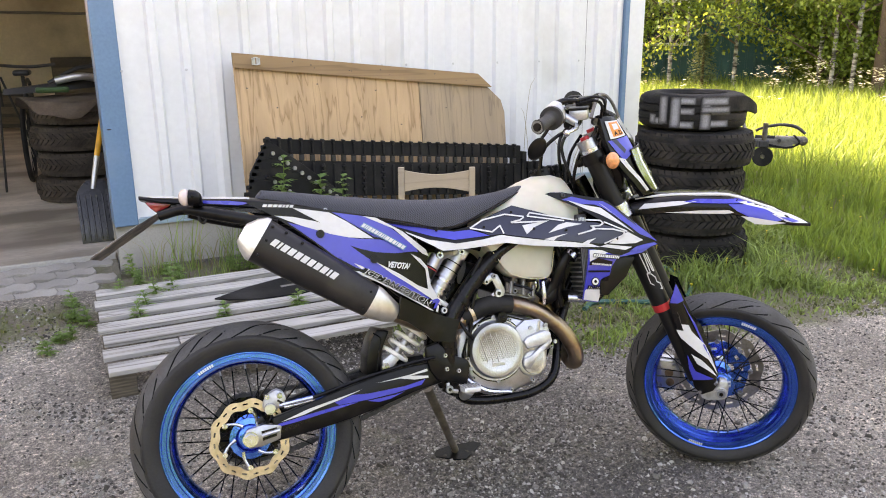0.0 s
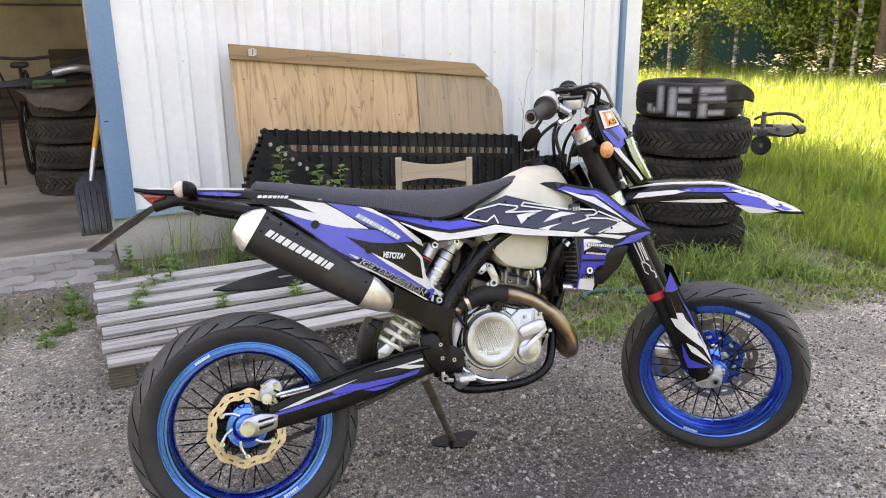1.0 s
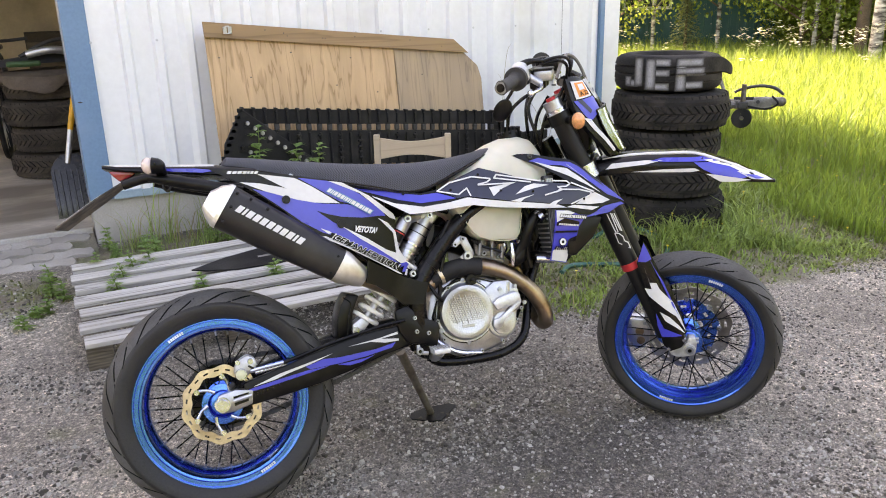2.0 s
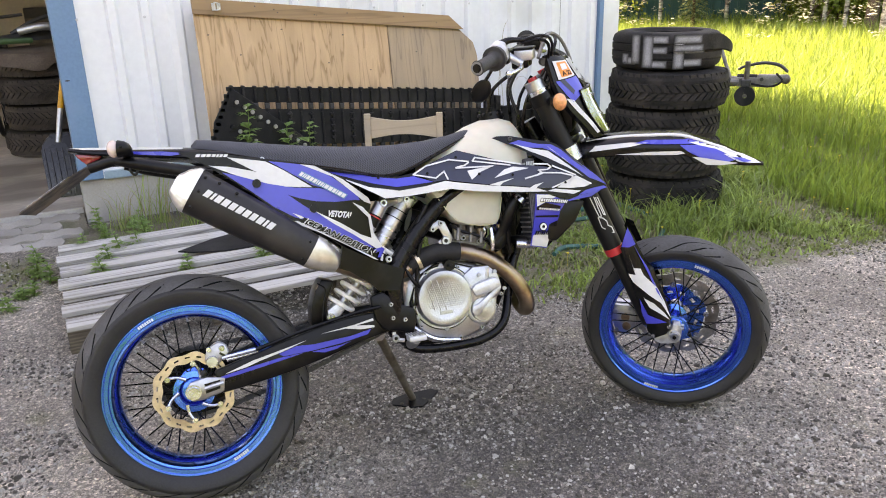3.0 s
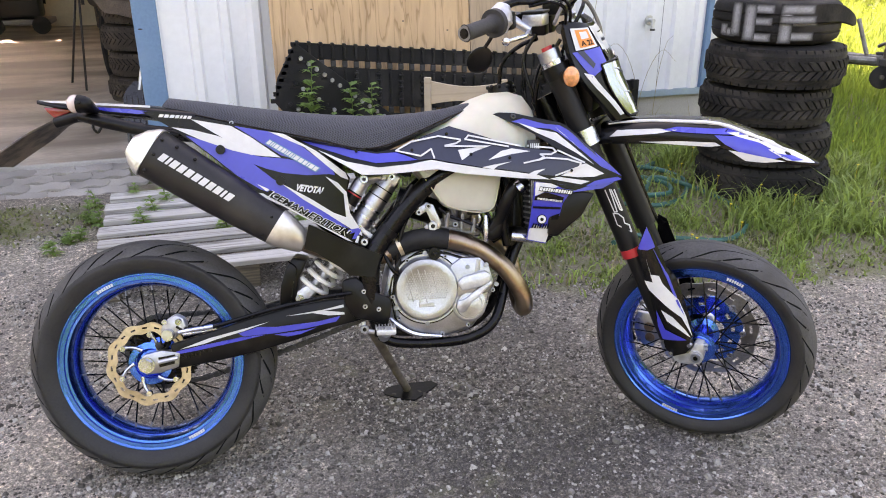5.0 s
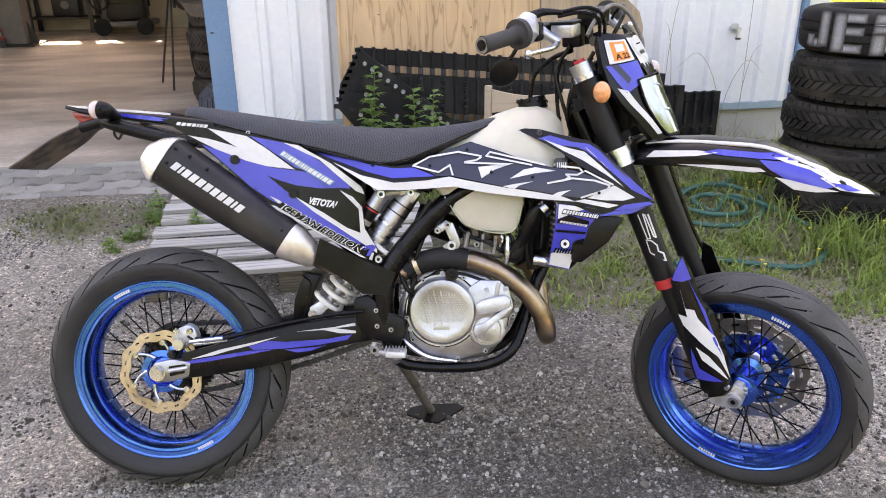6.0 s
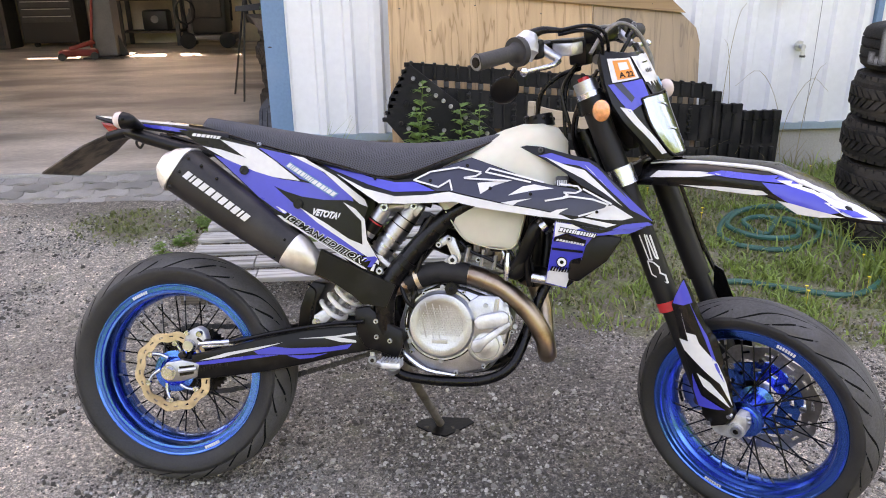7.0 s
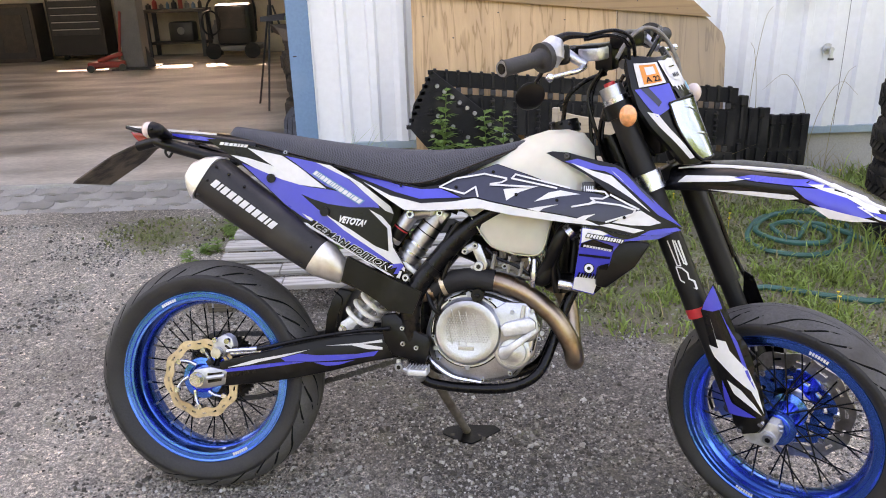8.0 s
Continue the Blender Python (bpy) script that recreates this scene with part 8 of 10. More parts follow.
    bars(gu, f_guard, (1.0080, 0.3925), (1.0720, 0.3818), 0.0050, (1, 1, 1, 1, 0.5, 1, 1, 1, 0.5, 1), B_WHITE, 0.0052)
    bars(gu, f_guard, (0.9960, 0.3190), (1.0400, 0.3150), 0.0120, (1, 1, 0.8, 1, 1, 0.8, 1), B_BLACK, 0.0056, gap=0.6)
    both("radiator_duct", lambda: prism(bmesh.new(), [(1.060, 0.420), (1.165, 0.402), (1.130, 0.345), (1.064, 0.294), (1.040, 0.298), (1.040, 0.40)], -0.180, -0.135, 0.006), PLASTIC, "black radiator duct")


# -- tail
def build_tail():
    rows = [(0.160, 0.655, 0.620, 0.090), (0.040, 0.668, 0.638, 0.082), (-0.080, 0.676, 0.652, 0.070), (-0.180, 0.684, 0.667, 0.056), (-0.240, 0.690, 0.682, 0.035)]
    bm = loft(bmesh.new(), [arch(*r, p=3) + [(r[0], r[3] * 0.95, r[2] - 0.004), (r[0], -r[3] * 0.95, r[2] - 0.004)] for r in rows])
    tail = bpart("rear_fender", bm, B_BLACK, bike, "black rear fender with white edge")
    f = lambda x, z: -float(np.interp(x, [-0.24, -0.18, -0.08, 0.04, 0.16], [0.036, 0.057, 0.071, 0.083, 0.091])) - 0.0006
    put = layer(tail, f, 0.001)
    put(B_WHITE, [(-0.235, 0.687), (-0.100, 0.675), (0.050, 0.662), (0.050, 0.657), (-0.100, 0.669), (-0.200, 0.679)])
    put(B_BLUE, [(-0.120, 0.666), (0.000, 0.655), (0.060, 0.645), (0.020, 0.642), (-0.060, 0.652)])
    both("tail_rail", lambda: sweep(bmesh.new(), [(0.120, -0.105, 0.585), (0.030, -0.108, 0.602), (-0.060, -0.104, 0.625), (-0.120, -0.090, 0.640)], [0.010, 0.016, 0.017, 0.012], 12, 5), PLASTIC, "black tail rail")
    bm = prism(bmesh.new(), [(-0.2256, 0.6700), (-0.1541, 0.6640), (-0.1649, 0.6527), (-0.1977, 0.6394), (-0.2133, 0.6540)], -0.038, 0.038, 0.003)
    bpart("tail_light", bm, RED_LENS, bike, "dark red tail light")
    # number plate carrier
    bm = bmesh.new()
    pts = [(-0.150, 0.648), (-0.200, 0.628), (-0.250, 0.597), (-0.304, 0.563), (-0.364, 0.524)]
    secs = [[(x, -w, z), (x, w, z), (x + 0.003, w, z + 0.006), (x + 0.003, -w, z + 0.006)] for (x, z), w in zip(pts, (0.05, 0.06, 0.088, 0.09, 0.09))]
    loft(bm, secs)
    car = bpart("plate_carrier", bm, MUDDY, bike, "black number plate carrier bent down behind the tail")
    bm = bmesh.new()
    secs = [[(x + 0.0035, -w, z + 0.0068), (x + 0.0035, w, z + 0.0068), (x + 0.0050, w, z + 0.0085), (x + 0.0050, -w, z + 0.0085)] for (x, z), w in zip(pts[2:], (0.085, 0.087, 0.087))]
    loft(bm, secs)
    part("number_plate", bm, B_WHITE, car, "white plate on the carrier")
    bm = sweep(bmesh.new(), [(-0.110, -0.06, 0.640), (-0.140, -0.06, 0.640), (-0.190, -0.055, 0.628)], 0.014, 10)
    part("bracket", bm, PLASTIC, car, "", True)
    for s in (-1, 1):
        ind = bpart("rear_indicator", sweep(bmesh.new(), [(-0.085, s * 0.085, 0.652), (-0.092, s * 0.128, 0.664), (-0.105, s * 0.130, 0.666)], [0.012, 0.020, 0.023], 14, 4), PLASTIC, bike, "small round indicator")
        bm = ball(bmesh.new(), (-0.116, s * 0.130, 0.667), 0.0225, 16, (0.75, 1, 1))
        part("lens", bm, CLEAR_LENS, ind, "pale indicator lens", True)
        part("screw", ball(bmesh.new(), (-0.096, s * 0.1545, 0.668), 0.004, 8), FRAME, ind)
    bpart("seat_cable", sweep(bmesh.new(), [(-0.075, -0.10, 0.632), (-0.085, -0.104, 0.612), (-0.075, -0.104, 0.598), (-0.065, -0.104, 0.612), (-0.06, -0.10, 0.628)], 0.0035, 6), FRAME, bike, "dangling black cable")


# -- fork, fender, mask, bars (turned with the steering)
TOP, LOW = Vector((1.124, 0, 0.810)), Vector((1.342, 0, 0.280))
FORK_Y = 0.097


def fork_at(z):
    return Vector((TOP.x + (LOW.x - TOP.x) * (TOP.z - z) / (TOP.z - LOW.z), 0, z))


def fender_row(x):
    xs = [1.10, 1.20, 1.30, 1.40, 1.55, 1.65, 1.725, 1.785]
    return (float(np.interp(x, xs, [0.550, 0.588, 0.608, 0.615, 0.608, 0.572, 0.532, 0.504])), float(np.interp(x, xs, [0.520, 0.548, 0.556, 0.560, 0.555, 0.525, 0.510, 0.499])),
            float(np.interp(x, xs, [0.050, 0.056, 0.064, 0.070, 0.072, 0.064, 0.045, 0.010])))


def f_fender(x, z):
    zt, zl, w = fender_row(x)
    s = min(0.985, max(0.0, (z - zl) / (zt - zl)))
    return -w * (1 - s ** 2.6) ** (1 / 2.6)


def build_front():
    for s in (-1, 1):
        y = Vector((0, s * FORK_Y, 0))
        leg = bpart("fork_leg", rod(bmesh.new(), fork_at(0.750) + y, fork_at(0.274) + y, 0.0295, n=28), MATTE_TUBE, bike, "matt black fork leg", True, True)
        part("cap", rod(bmesh.new(), fork_at(0.803) + y, fork_at(0.745) + y, 0.0290, n=24), ALLOY, leg, "machined fork top", True, STEER)
        part("cap_ring", rod(bmesh.new(), fork_at(0.776) + y, fork_at(0.758) + y, 0.0325, 0.0315, 26), BRIGHT, leg, "", True, STEER)
        part("red_adjuster", rod(bmesh.new(), fork_at(0.812) + y, fork_at(0.802) + y, 0.014, n=16), RED_RING, leg, "", True, STEER)
        if s < 0:
            part("red_ring", rod(bmesh.new(), fork_at(0.276) + y, fork_at(0.254) + y, 0.0302, n=28), RED_RING, leg, "red ring", True, STEER)
        part("slider", rod(bmesh.new(), fork_at(0.254 if s < 0 else 0.276) + y, fork_at(0.02) + y, 0.0235, n=24), MATTE_TUBE, leg, "", True, STEER)
        foot = [(1.4363, 0.030), (1.5092, 0.030), (1.5176, 0.0059), (1.502, -0.0172), (1.467, -0.032), (1.4448, -0.0075)]
        part("foot", prism(bmesh.new(), foot, *sorted((s * 0.078, s * 0.1175)), 0.004), PLASTIC, leg, "", True, STEER)
        clamp = [(1.4627, -0.0330), (1.4700, -0.0470), (1.4837, -0.0536), (1.5081, -0.0545), (1.5300, -0.0500), (1.5473, -0.0306), (1.5500, -0.0051), (1.5441, 0.0136), (1.5228, 0.0157), (1.5180, 0.0014), (1.5050, -0.0182), (1.4751, -0.0312)]
        part("axle_clamp", prism(bmesh.new(), clamp, *sorted((s * 0.074, s * 0.1090)), 0.0035), CAST_SILVER, leg, "cast alloy axle clamp", True, STEER)
        part("axle_boss", rod(bmesh.new(), (1.5270, s * 0.100, -0.0270), (1.5270, s * 0.1150, -0.0270), 0.0205, 0.0190, 24), CAST_SILVER, leg, "", True, STEER)
        part("axle_end", rod(bmesh.new(), (1.5270, s * 0.1149, -0.0270), (1.5270, s * 0.1185, -0.0270), 0.0140, 0.0130, 20), BOLT_STEEL, leg, "", True, STEER)
        part("axle_bore", rod(bmesh.new(), (1.5270, s * 0.1180, -0.0270), (1.5270, s * 0.1192, -0.0270), 0.0070, n=6), FRAME, leg, "", False, STEER)
        for x, z in ((1.4615, -0.0205), (1.5105, 0.0110)):
            part("clamp_bolt", rod(bmesh.new(), (x, s * 0.112, z), (x, s * 0.1225, z), 0.0072, 0.0062, 12), BRIGHT, leg, "", True, STEER)
        for z in (-0.004, 0.008):
            part("clamp_bolt", rod(bmesh.new(), (1.538, s * 0.098, z), (1.556, s * 0.098, z - 0.001), 0.0052, n=10), BOLT_STEEL, leg, "", True, STEER)
        # painted fork maker's mark: plain white strokes down the tube
        if s < 0:
            fm = lambda x, z: -FORK_Y - math.sqrt(max(0.00004, 0.0302 ** 2 - ((x - fork_at(z).x) * 0.91) ** 2))
            for pts in ([(1.283, 0.4427), (1.308, 0.3831), (1.315, 0.3834), (1.294, 0.4442)],
                        [(1.298, 0.4424), (1.321, 0.3887), (1.326, 0.3851), (1.304, 0.4413)],
                        [(1.305, 0.3799), (1.316, 0.3483), (1.351, 0.3266), (1.344, 0.345), (1.334, 0.352), (1.33, 0.366), (1.318, 0.3778), (1.305, 0.3799)]):
                part("marking_line", strokes(pts, 0.0024, fm, 0.0012), B_WHITE, leg, "white outline", True, STEER)
        # fork guard
        go = [(1.39, 0.3464), (1.403, 0.3231), (1.418, 0.288), (1.443, 0.2314), (1.466, 0.2016), (1.5, 0.1067), (1.519, 0.0361), (1.505, 0.0291), (1.441, 0.0271), (1.427, 0.0711), (1.404, 0.1568), (1.377, 0.2572), (1.369, 0.2817)]
        fgr = lambda x, z: -(0.100 + 0.034 * max(0.0, 1 - ((x - fork_at(z).x - 0.020) / 0.062) ** 2) ** 0.5)
        if s > 0:
            go = [(1.372, 0.296), (1.398, 0.286), (1.420, 0.230), (1.468, 0.130), (1.500, 0.055), (1.440, 0.036), (1.405, 0.110), (1.370, 0.195)]
        bm = skin(go, fgr, 0, 0.003, 0.015)
        if s > 0:
            b2 = mirror(bm)
            bm.free()
            bm = b2
        guard = bpart("fork_guard", bm, B_BLACK, bike, "fork guard with blue and white graphics", True, True)
        if s < 0:
            put = layer(guard, fgr, 0.0026, 0.0004, True, 0.015)
            put(B_BLUE, [(1.391, 0.3438), (1.401, 0.321), (1.414, 0.2892), (1.396, 0.2834), (1.373, 0.2866), (1.376, 0.2997)])
            put(B_BLUE, [(1.406, 0.2953), (1.425, 0.2551), (1.45, 0.2085), (1.473, 0.15), (1.495, 0.0964), (1.476, 0.131), (1.448, 0.1992)])
            put(B_WHITE, [(1.393, 0.2638), (1.407, 0.2163), (1.428, 0.2128), (1.437, 0.1914), (1.477, 0.1431), (1.498, 0.0954), (1.517, 0.0404), (1.488, 0.095), (1.451, 0.1272), (1.404, 0.1719), (1.391, 0.1986), (1.413, 0.1943)])
            put(B_WHITE, [(1.436, 0.1171), (1.467, 0.0968), (1.497, 0.0629), (1.514, 0.037), (1.485, 0.0622), (1.453, 0.0854)])
            put(B_BLUE, [(1.424, 0.1139), (1.448, 0.0599), (1.477, 0.0465), (1.504, 0.0318), (1.442, 0.0294), (1.429, 0.0675)])
    # clamps
    for z, t, mat in ((0.748, 0.026, PLASTIC), (0.575, 0.034, BRIGHT)):
        c = fork_at(z)
        cl = bpart("triple_clamp", box(bmesh.new(), (-0.062, -0.095, -t / 2), (0.034, 0.095, t / 2), 0.012, Matrix.Translation(c) @ Matrix.Rotation(radians(-25), 4, "Y")), PLASTIC, bike, "fork clamp", True, True)
        for s in (-1, 1):
            a = fork_at(z + t * 0.62) + Vector((0, s * FORK_Y, 0))
            b = fork_at(z - t * 0.62) + Vector((0, s * FORK_Y, 0))
            part("clamp_ring", rod(bmesh.new(), a, b, 0.0365, n=28), mat, cl, "", True, STEER)
    # fender
    xs = [1.10, 1.20, 1.30, 1.40, 1.48, 1.55, 1.60, 1.65, 1.70, 1.725, 1.755, 1.785]
    secs = []
    for x in xs:
        zt, zl, w = fender_row(x)
        outer = arch(x, zt, zl, w, 17, 2.6)
        inner = [(px, py * 0.95, pz - 0.004) for px, py, pz in outer]
        secs.append(outer + inner[::-1])
    fen = bpart("front_fender", loft(bmesh.new(), secs), B_BLACK, bike, "black front fender with blue and white graphics", True, True)
    put = layer(fen, f_fender, 0.0034, 0.0003, True, 0.02)
    put(B_WHITE, [(1.28, 0.5714), (1.299, 0.5883), (1.402, 0.5952), (1.454, 0.5925), (1.405, 0.5836)])
    put(B_BLUE, [(1.416, 0.5925), (1.451, 0.5997), (1.576, 0.5951), (1.615, 0.5793), (1.562, 0.5842), (1.467, 0.5877)])
    put(B_BLUE, [(1.545, 0.5827), (1.594, 0.5787), (1.649, 0.5621), (1.706, 0.5277), (1.685, 0.5232), (1.622, 0.5321), (1.571, 0.5606)])
    put(B_WHITE, [(1.573, 0.587), (1.615, 0.5842), (1.679, 0.5591), (1.713, 0.5306), (1.7, 0.5338), (1.649, 0.5621), (1.6, 0.5767)])
    put(B_WHITE, [(1.359, 0.5614), (1.458, 0.5663), (1.548, 0.5654), (1.561, 0.5575), (1.536, 0.5542), (1.464, 0.5565)])
    put(B_WHITE, [(1.58, 0.5463), (1.611, 0.5412), (1.665, 0.5286), (1.711, 0.5167), (1.665, 0.5152), (1.621, 0.5195)])
    put(B_WHITE, [(1.67, 0.5462), (1.696, 0.5463), (1.725, 0.5367), (1.758, 0.5183), (1.776, 0.5066), (1.747, 0.512), (1.711, 0.5207)])
    put(B_BLUE, [(1.693, 0.536), (1.724, 0.5287), (1.751, 0.5157), (1.727, 0.5179)])
    top_line = [(x, -fender_row(x)[2] * 0.55, fender_row(x)[0] - 0.0035) for x in (1.27, 1.35, 1.45, 1.55, 1.62, 1.68, 1.73)]
    part("edge_line", sweep(bmesh.new(), top_line, [0.002, 0.005, 0.005, 0.005, 0.005, 0.006, 0.003], 8, 3), B_WHITE, fen, "white upper edge", True, STEER)
    # headlight mask
    rows = [(0.876, 1.216, 1.170, 0.097), (0.850, 1.230, 1.177, 0.105), (0.800, 1.255, 1.190, 0.111), (0.755, 1.275, 1.208, 0.114), (0.710, 1.288, 1.234, 0.104), (0.660, 1.313, 1.270, 0.082), (0.615, 1.330, 1.297, 0.060)]

    def sag(z):
        """The top edge dips towards the middle."""
        return 0.016 * min(1.0, max(0.0, (z - 0.77) / 0.106))

    def mask_row(z, xc, xe, w, off=0.0, n=13):
        out = []
        for i in range(n):
            s = -1 + 2 * i / (n - 1)
            out.append((xe + (xc - xe) * (1 - abs(s) ** 2.2) + off, s * w, z + off * 0.5 - sag(z) * (1 - s * s)))
        return out
    secs = [mask_row(*r) + [(p[0] - 0.012, p[1] * 0.96, p[2] - 0.004) for p in mask_row(*r)][::-1] for r in rows]
    mask = bpart("headlight_mask", loft(bmesh.new(), secs), B_BLACK, bike, "black headlight mask with stickers", True, True)
    zs = [r[0] for r in rows][::-1]

    def on_mask(s, z, off):
        xc, xe, w = [float(np.interp(z, zs, [r[k] for r in rows][::-1])) for k in (1, 2, 3)]
        return Vector((xe + (xc - xe) * (1 - abs(s) ** 2.2) + off, s * w, z + off * 0.5 - sag(z) * (1 - s * s)))

    def mask_patch(name, corners, mat, off, label="", n=6):
        """A four-cornered patch (s, z) in the mask's own surface."""
        bm = bmesh.new()
        g = []
        for i in range(n + 1):
            row = []
            for j in range(n + 1):
                u, v = i / n, j / n
                s = (corners[0][0] * (1 - u) + corners[1][0] * u) * (1 - v) + (corners[3][0] * (1 - u) + corners[2][0] * u) * v
                z = (corners[0][1] * (1 - u) + corners[1][1] * u) * (1 - v) + (corners[3][1] * (1 - u) + corners[2][1] * u) * v
                row.append(bm.verts.new(on_mask(s, z, off)))
            g.append(row)
        for i in range(n):
            for j in range(n):
                bm.faces.new((g[i][j], g[i + 1][j], g[i + 1][j + 1], g[i][j + 1]))
        part(name, bm, mat, mask, label, True, STEER)
    mask_patch("graphic", [(-0.98, 0.796), (-0.34, 0.806), (-0.36, 0.758), (-0.84, 0.730)], B_BLUE, 0.0020)
    mask_patch("graphic", [(-0.90, 0.797), (-0.78, 0.799), (-0.66, 0.762), (-0.74, 0.752)], B_NAVY, 0.0026)
    mask_patch("graphic", [(-0.94, 0.744), (-0.80, 0.736), (-0.64, 0.628), (-0.80, 0.626)], B_WHITE, 0.0020)
    mask_patch("graphic", [(-0.28, 0.792), (0.62, 0.790), (0.56, 0.762), (-0.24, 0.764)], B_BLACK, 0.0026)
    mask_patch("graphic", [(-0.34, 0.866), (0.80, 0.864), (0.70, 0.792), (-0.28, 0.796)], B_WHITE, 0.0020)
    mask_patch("inspection_sticker", [(-0.92, 0.800), (-0.42, 0.808), (-0.42, 0.862), (-0.92, 0.856)], B_WHITE, 0.0032, "white inspection sticker")
    mask_patch("sticker_field", [(-0.84, 0.806), (-0.49, 0.812), (-0.49, 0.857), (-0.84, 0.852)], B_ORANGE, 0.0038, "orange sticker field")
    mask_patch("sticker_mark", [(-0.76, 0.828), (-0.57, 0.832), (-0.57, 0.850), (-0.76, 0.847)], B_WHITE, 0.0044)
    bm = letters("A 22", (-0.80, 0.8105), (-0.52, 0.8145), 0.013, lambda x, z: 0, 0, 0.0, 0.03)
    for v in bm.verts:
        v.co = on_mask(v.co.x, v.co.z, 0.0046)
    part("lettering", bm, B_BLACK, mask, "black letter and number", True, STEER)

    def mask_disc(name, s0, z0, rs, rz, mat, off, label="", n=22):
        """A round sticker in the mask's surface."""
        bm = bmesh.new()
        mid = bm.verts.new(on_mask(s0, z0, off))
        rim = [bm.verts.new(on_mask(s0 + rs * math.cos(2 * math.pi * i / n), z0 + rz * math.sin(2 * math.pi * i / n), off)) for i in range(n)]
        for i in range(n):
            bm.faces.new((mid, rim[i], rim[(i + 1) % n]))
        part(name, bm, mat, mask, label, True, STEER)
    mask_disc("round_sticker", 0.08, 0.838, 0.34, 0.031, B_WHITE, 0.0032, "round white sticker")
    for q in range(4):
        a = -0.12 + 0.075 * q
        mask_patch("marking_bar", [(a, 0.819), (a + 0.05, 0.819), (a + 0.05, 0.828 + 0.003 * (q % 2)), (a, 0.828)], B_NAVY, 0.0040, n=2)
    mask_patch("marking_bar", [(-0.10, 0.845), (0.18, 0.845), (0.18, 0.848), (-0.10, 0.848)], B_BLACK, 0.0040, n=3)
    mask_disc("blue_sticker", 0.34, 0.787, 0.17, 0.0145, B_WHITE, 0.0038)
    mask_disc("blue_sticker", 0.34, 0.787, 0.14, 0.0122, CYAN, 0.0044, "small round blue sticker")
    # ragged white splash below the round sticker
    for q in range(5):
        a = -0.24 + 0.13 * q
        mask_patch("graphic", [(a, 0.800), (a + 0.10, 0.800), (a + 0.075, 0.784 - 0.006 * (q % 2)), (a + 0.06, 0.788)], B_WHITE, 0.0030, n=2)
    # headlight
    lens_rows = [(0.757, 0.55), (0.720, 0.60), (0.680, 0.62), (0.640, 0.60), (0.622, 0.5)]
    bm = bmesh.new()
    secs = [[on_mask(s * ww, z, 0.008 * (1 - abs(s) ** 3) + 0.0025) for s in np.linspace(-1, 1, 11)] for z, ww in lens_rows]
    loft(bm, secs, close=False, caps=False)
    lamp = part("headlight", bm, LAMP, mask, "bright reflecting headlight", True, STEER)
    for a, b in (((-0.44, 0.745), (0.40, 0.700)), ((-0.48, 0.680), (0.40, 0.650))):
        pts = [on_mask(a[0] + (b[0] - a[0]) * t, a[1] + (b[1] - a[1]) * t + 0.010 * math.sin(math.pi * t), 0.0035 + 0.007 * math.sin(math.pi * t)) for t in (0, 0.25, 0.5, 0.75, 1)]
        part("reflector_edge", sweep(bmesh.new(), pts, [0.001, 0.0028, 0.0036, 0.0028, 0.001], 8, 3), LAMP, lamp, "", True, STEER)
    edge = [on_mask(-0.55, 0.757, 0.004), on_mask(0, 0.762, 0.0105), on_mask(0.55, 0.757, 0.004), on_mask(0.62, 0.700, 0.004), on_mask(0.56, 0.630, 0.004), on_mask(0, 0.620, 0.0105), on_mask(-0.52, 0.624, 0.004), on_mask(-0.62, 0.690, 0.004), on_mask(-0.55, 0.757, 0.004)]
    part("lamp_rim", sweep(bmesh.new(), edge, 0.003, 8, 5), B_BLACK, lamp, "", True, STEER)
    # dark back of the mask
    bpart("lamp_housing", box(bmesh.new(), (1.165, -0.055, 0.630), (1.235, 0.055, 0.800), 0.015), PLASTIC, bike, "black lamp housing", True, True)
    for s in (-1, 1):
        ind = bpart("front_indicator", sweep(bmesh.new(), [(1.170, s * 0.105, 0.742), (1.195, s * 0.150, 0.746), (1.204, s * 0.170, 0.747)], [0.010, 0.014, 0.020], 12, 4), PLASTIC, bike, "small round indicator", True, True)
        part("lens", ball(bmesh.new(), (1.214, s * 0.176, 0.748), 0.0255, 18, (0.8, 0.8, 1)), AMBER if s < 0 else CLEAR_LENS, ind, "amber indicator lens" if s < 0 else "pale indicator lens", True, STEER)
    # bars
    bar = bpart("handlebar", sweep(bmesh.new(), [(1.035, -0.385, 0.885), (1.052, -0.26, 0.893), (1.072, -0.17, 0.897), (1.085, -0.09, 0.886), (1.080, 0, 0.880), (1.085, 0.09, 0.886), (1.072, 0.17, 0.897), (1.052, 0.26, 0.893), (1.035, 0.385, 0.885)], 0.0125, 14, 6), FRAME, bike, "black handlebar", True, True)
    for s in (-1, 1):
        part("grip", sweep(bmesh.new(), [(1.032, s * 0.392, 0.884), (1.036, s * 0.378, 0.885), (1.048, s * 0.285, 0.891), (1.051, s * 0.268, 0.892)], [0.0205, 0.0180, 0.0175, 0.030], 18, 4), GREY_RUBBER, bar, "grey-black rubber grip", True, STEER)
        bm = bmesh.new()
        e, q = Vector((1.0318, s * 0.3920, 0.884)), Vector((-0.0006, s * 0.0045, 0))
        bm = rod(bm, e, e + q, 0.0180, 0.0172, 22)
        part("grip_end", bm, OLD_STEEL, bar, "pale worn grip end", True, STEER)
        part("bar_bore", rod(bmesh.new(), e + q * 0.98, e + q * 1.12, 0.0118, n=20), FRAME, bar, "", False, STEER)
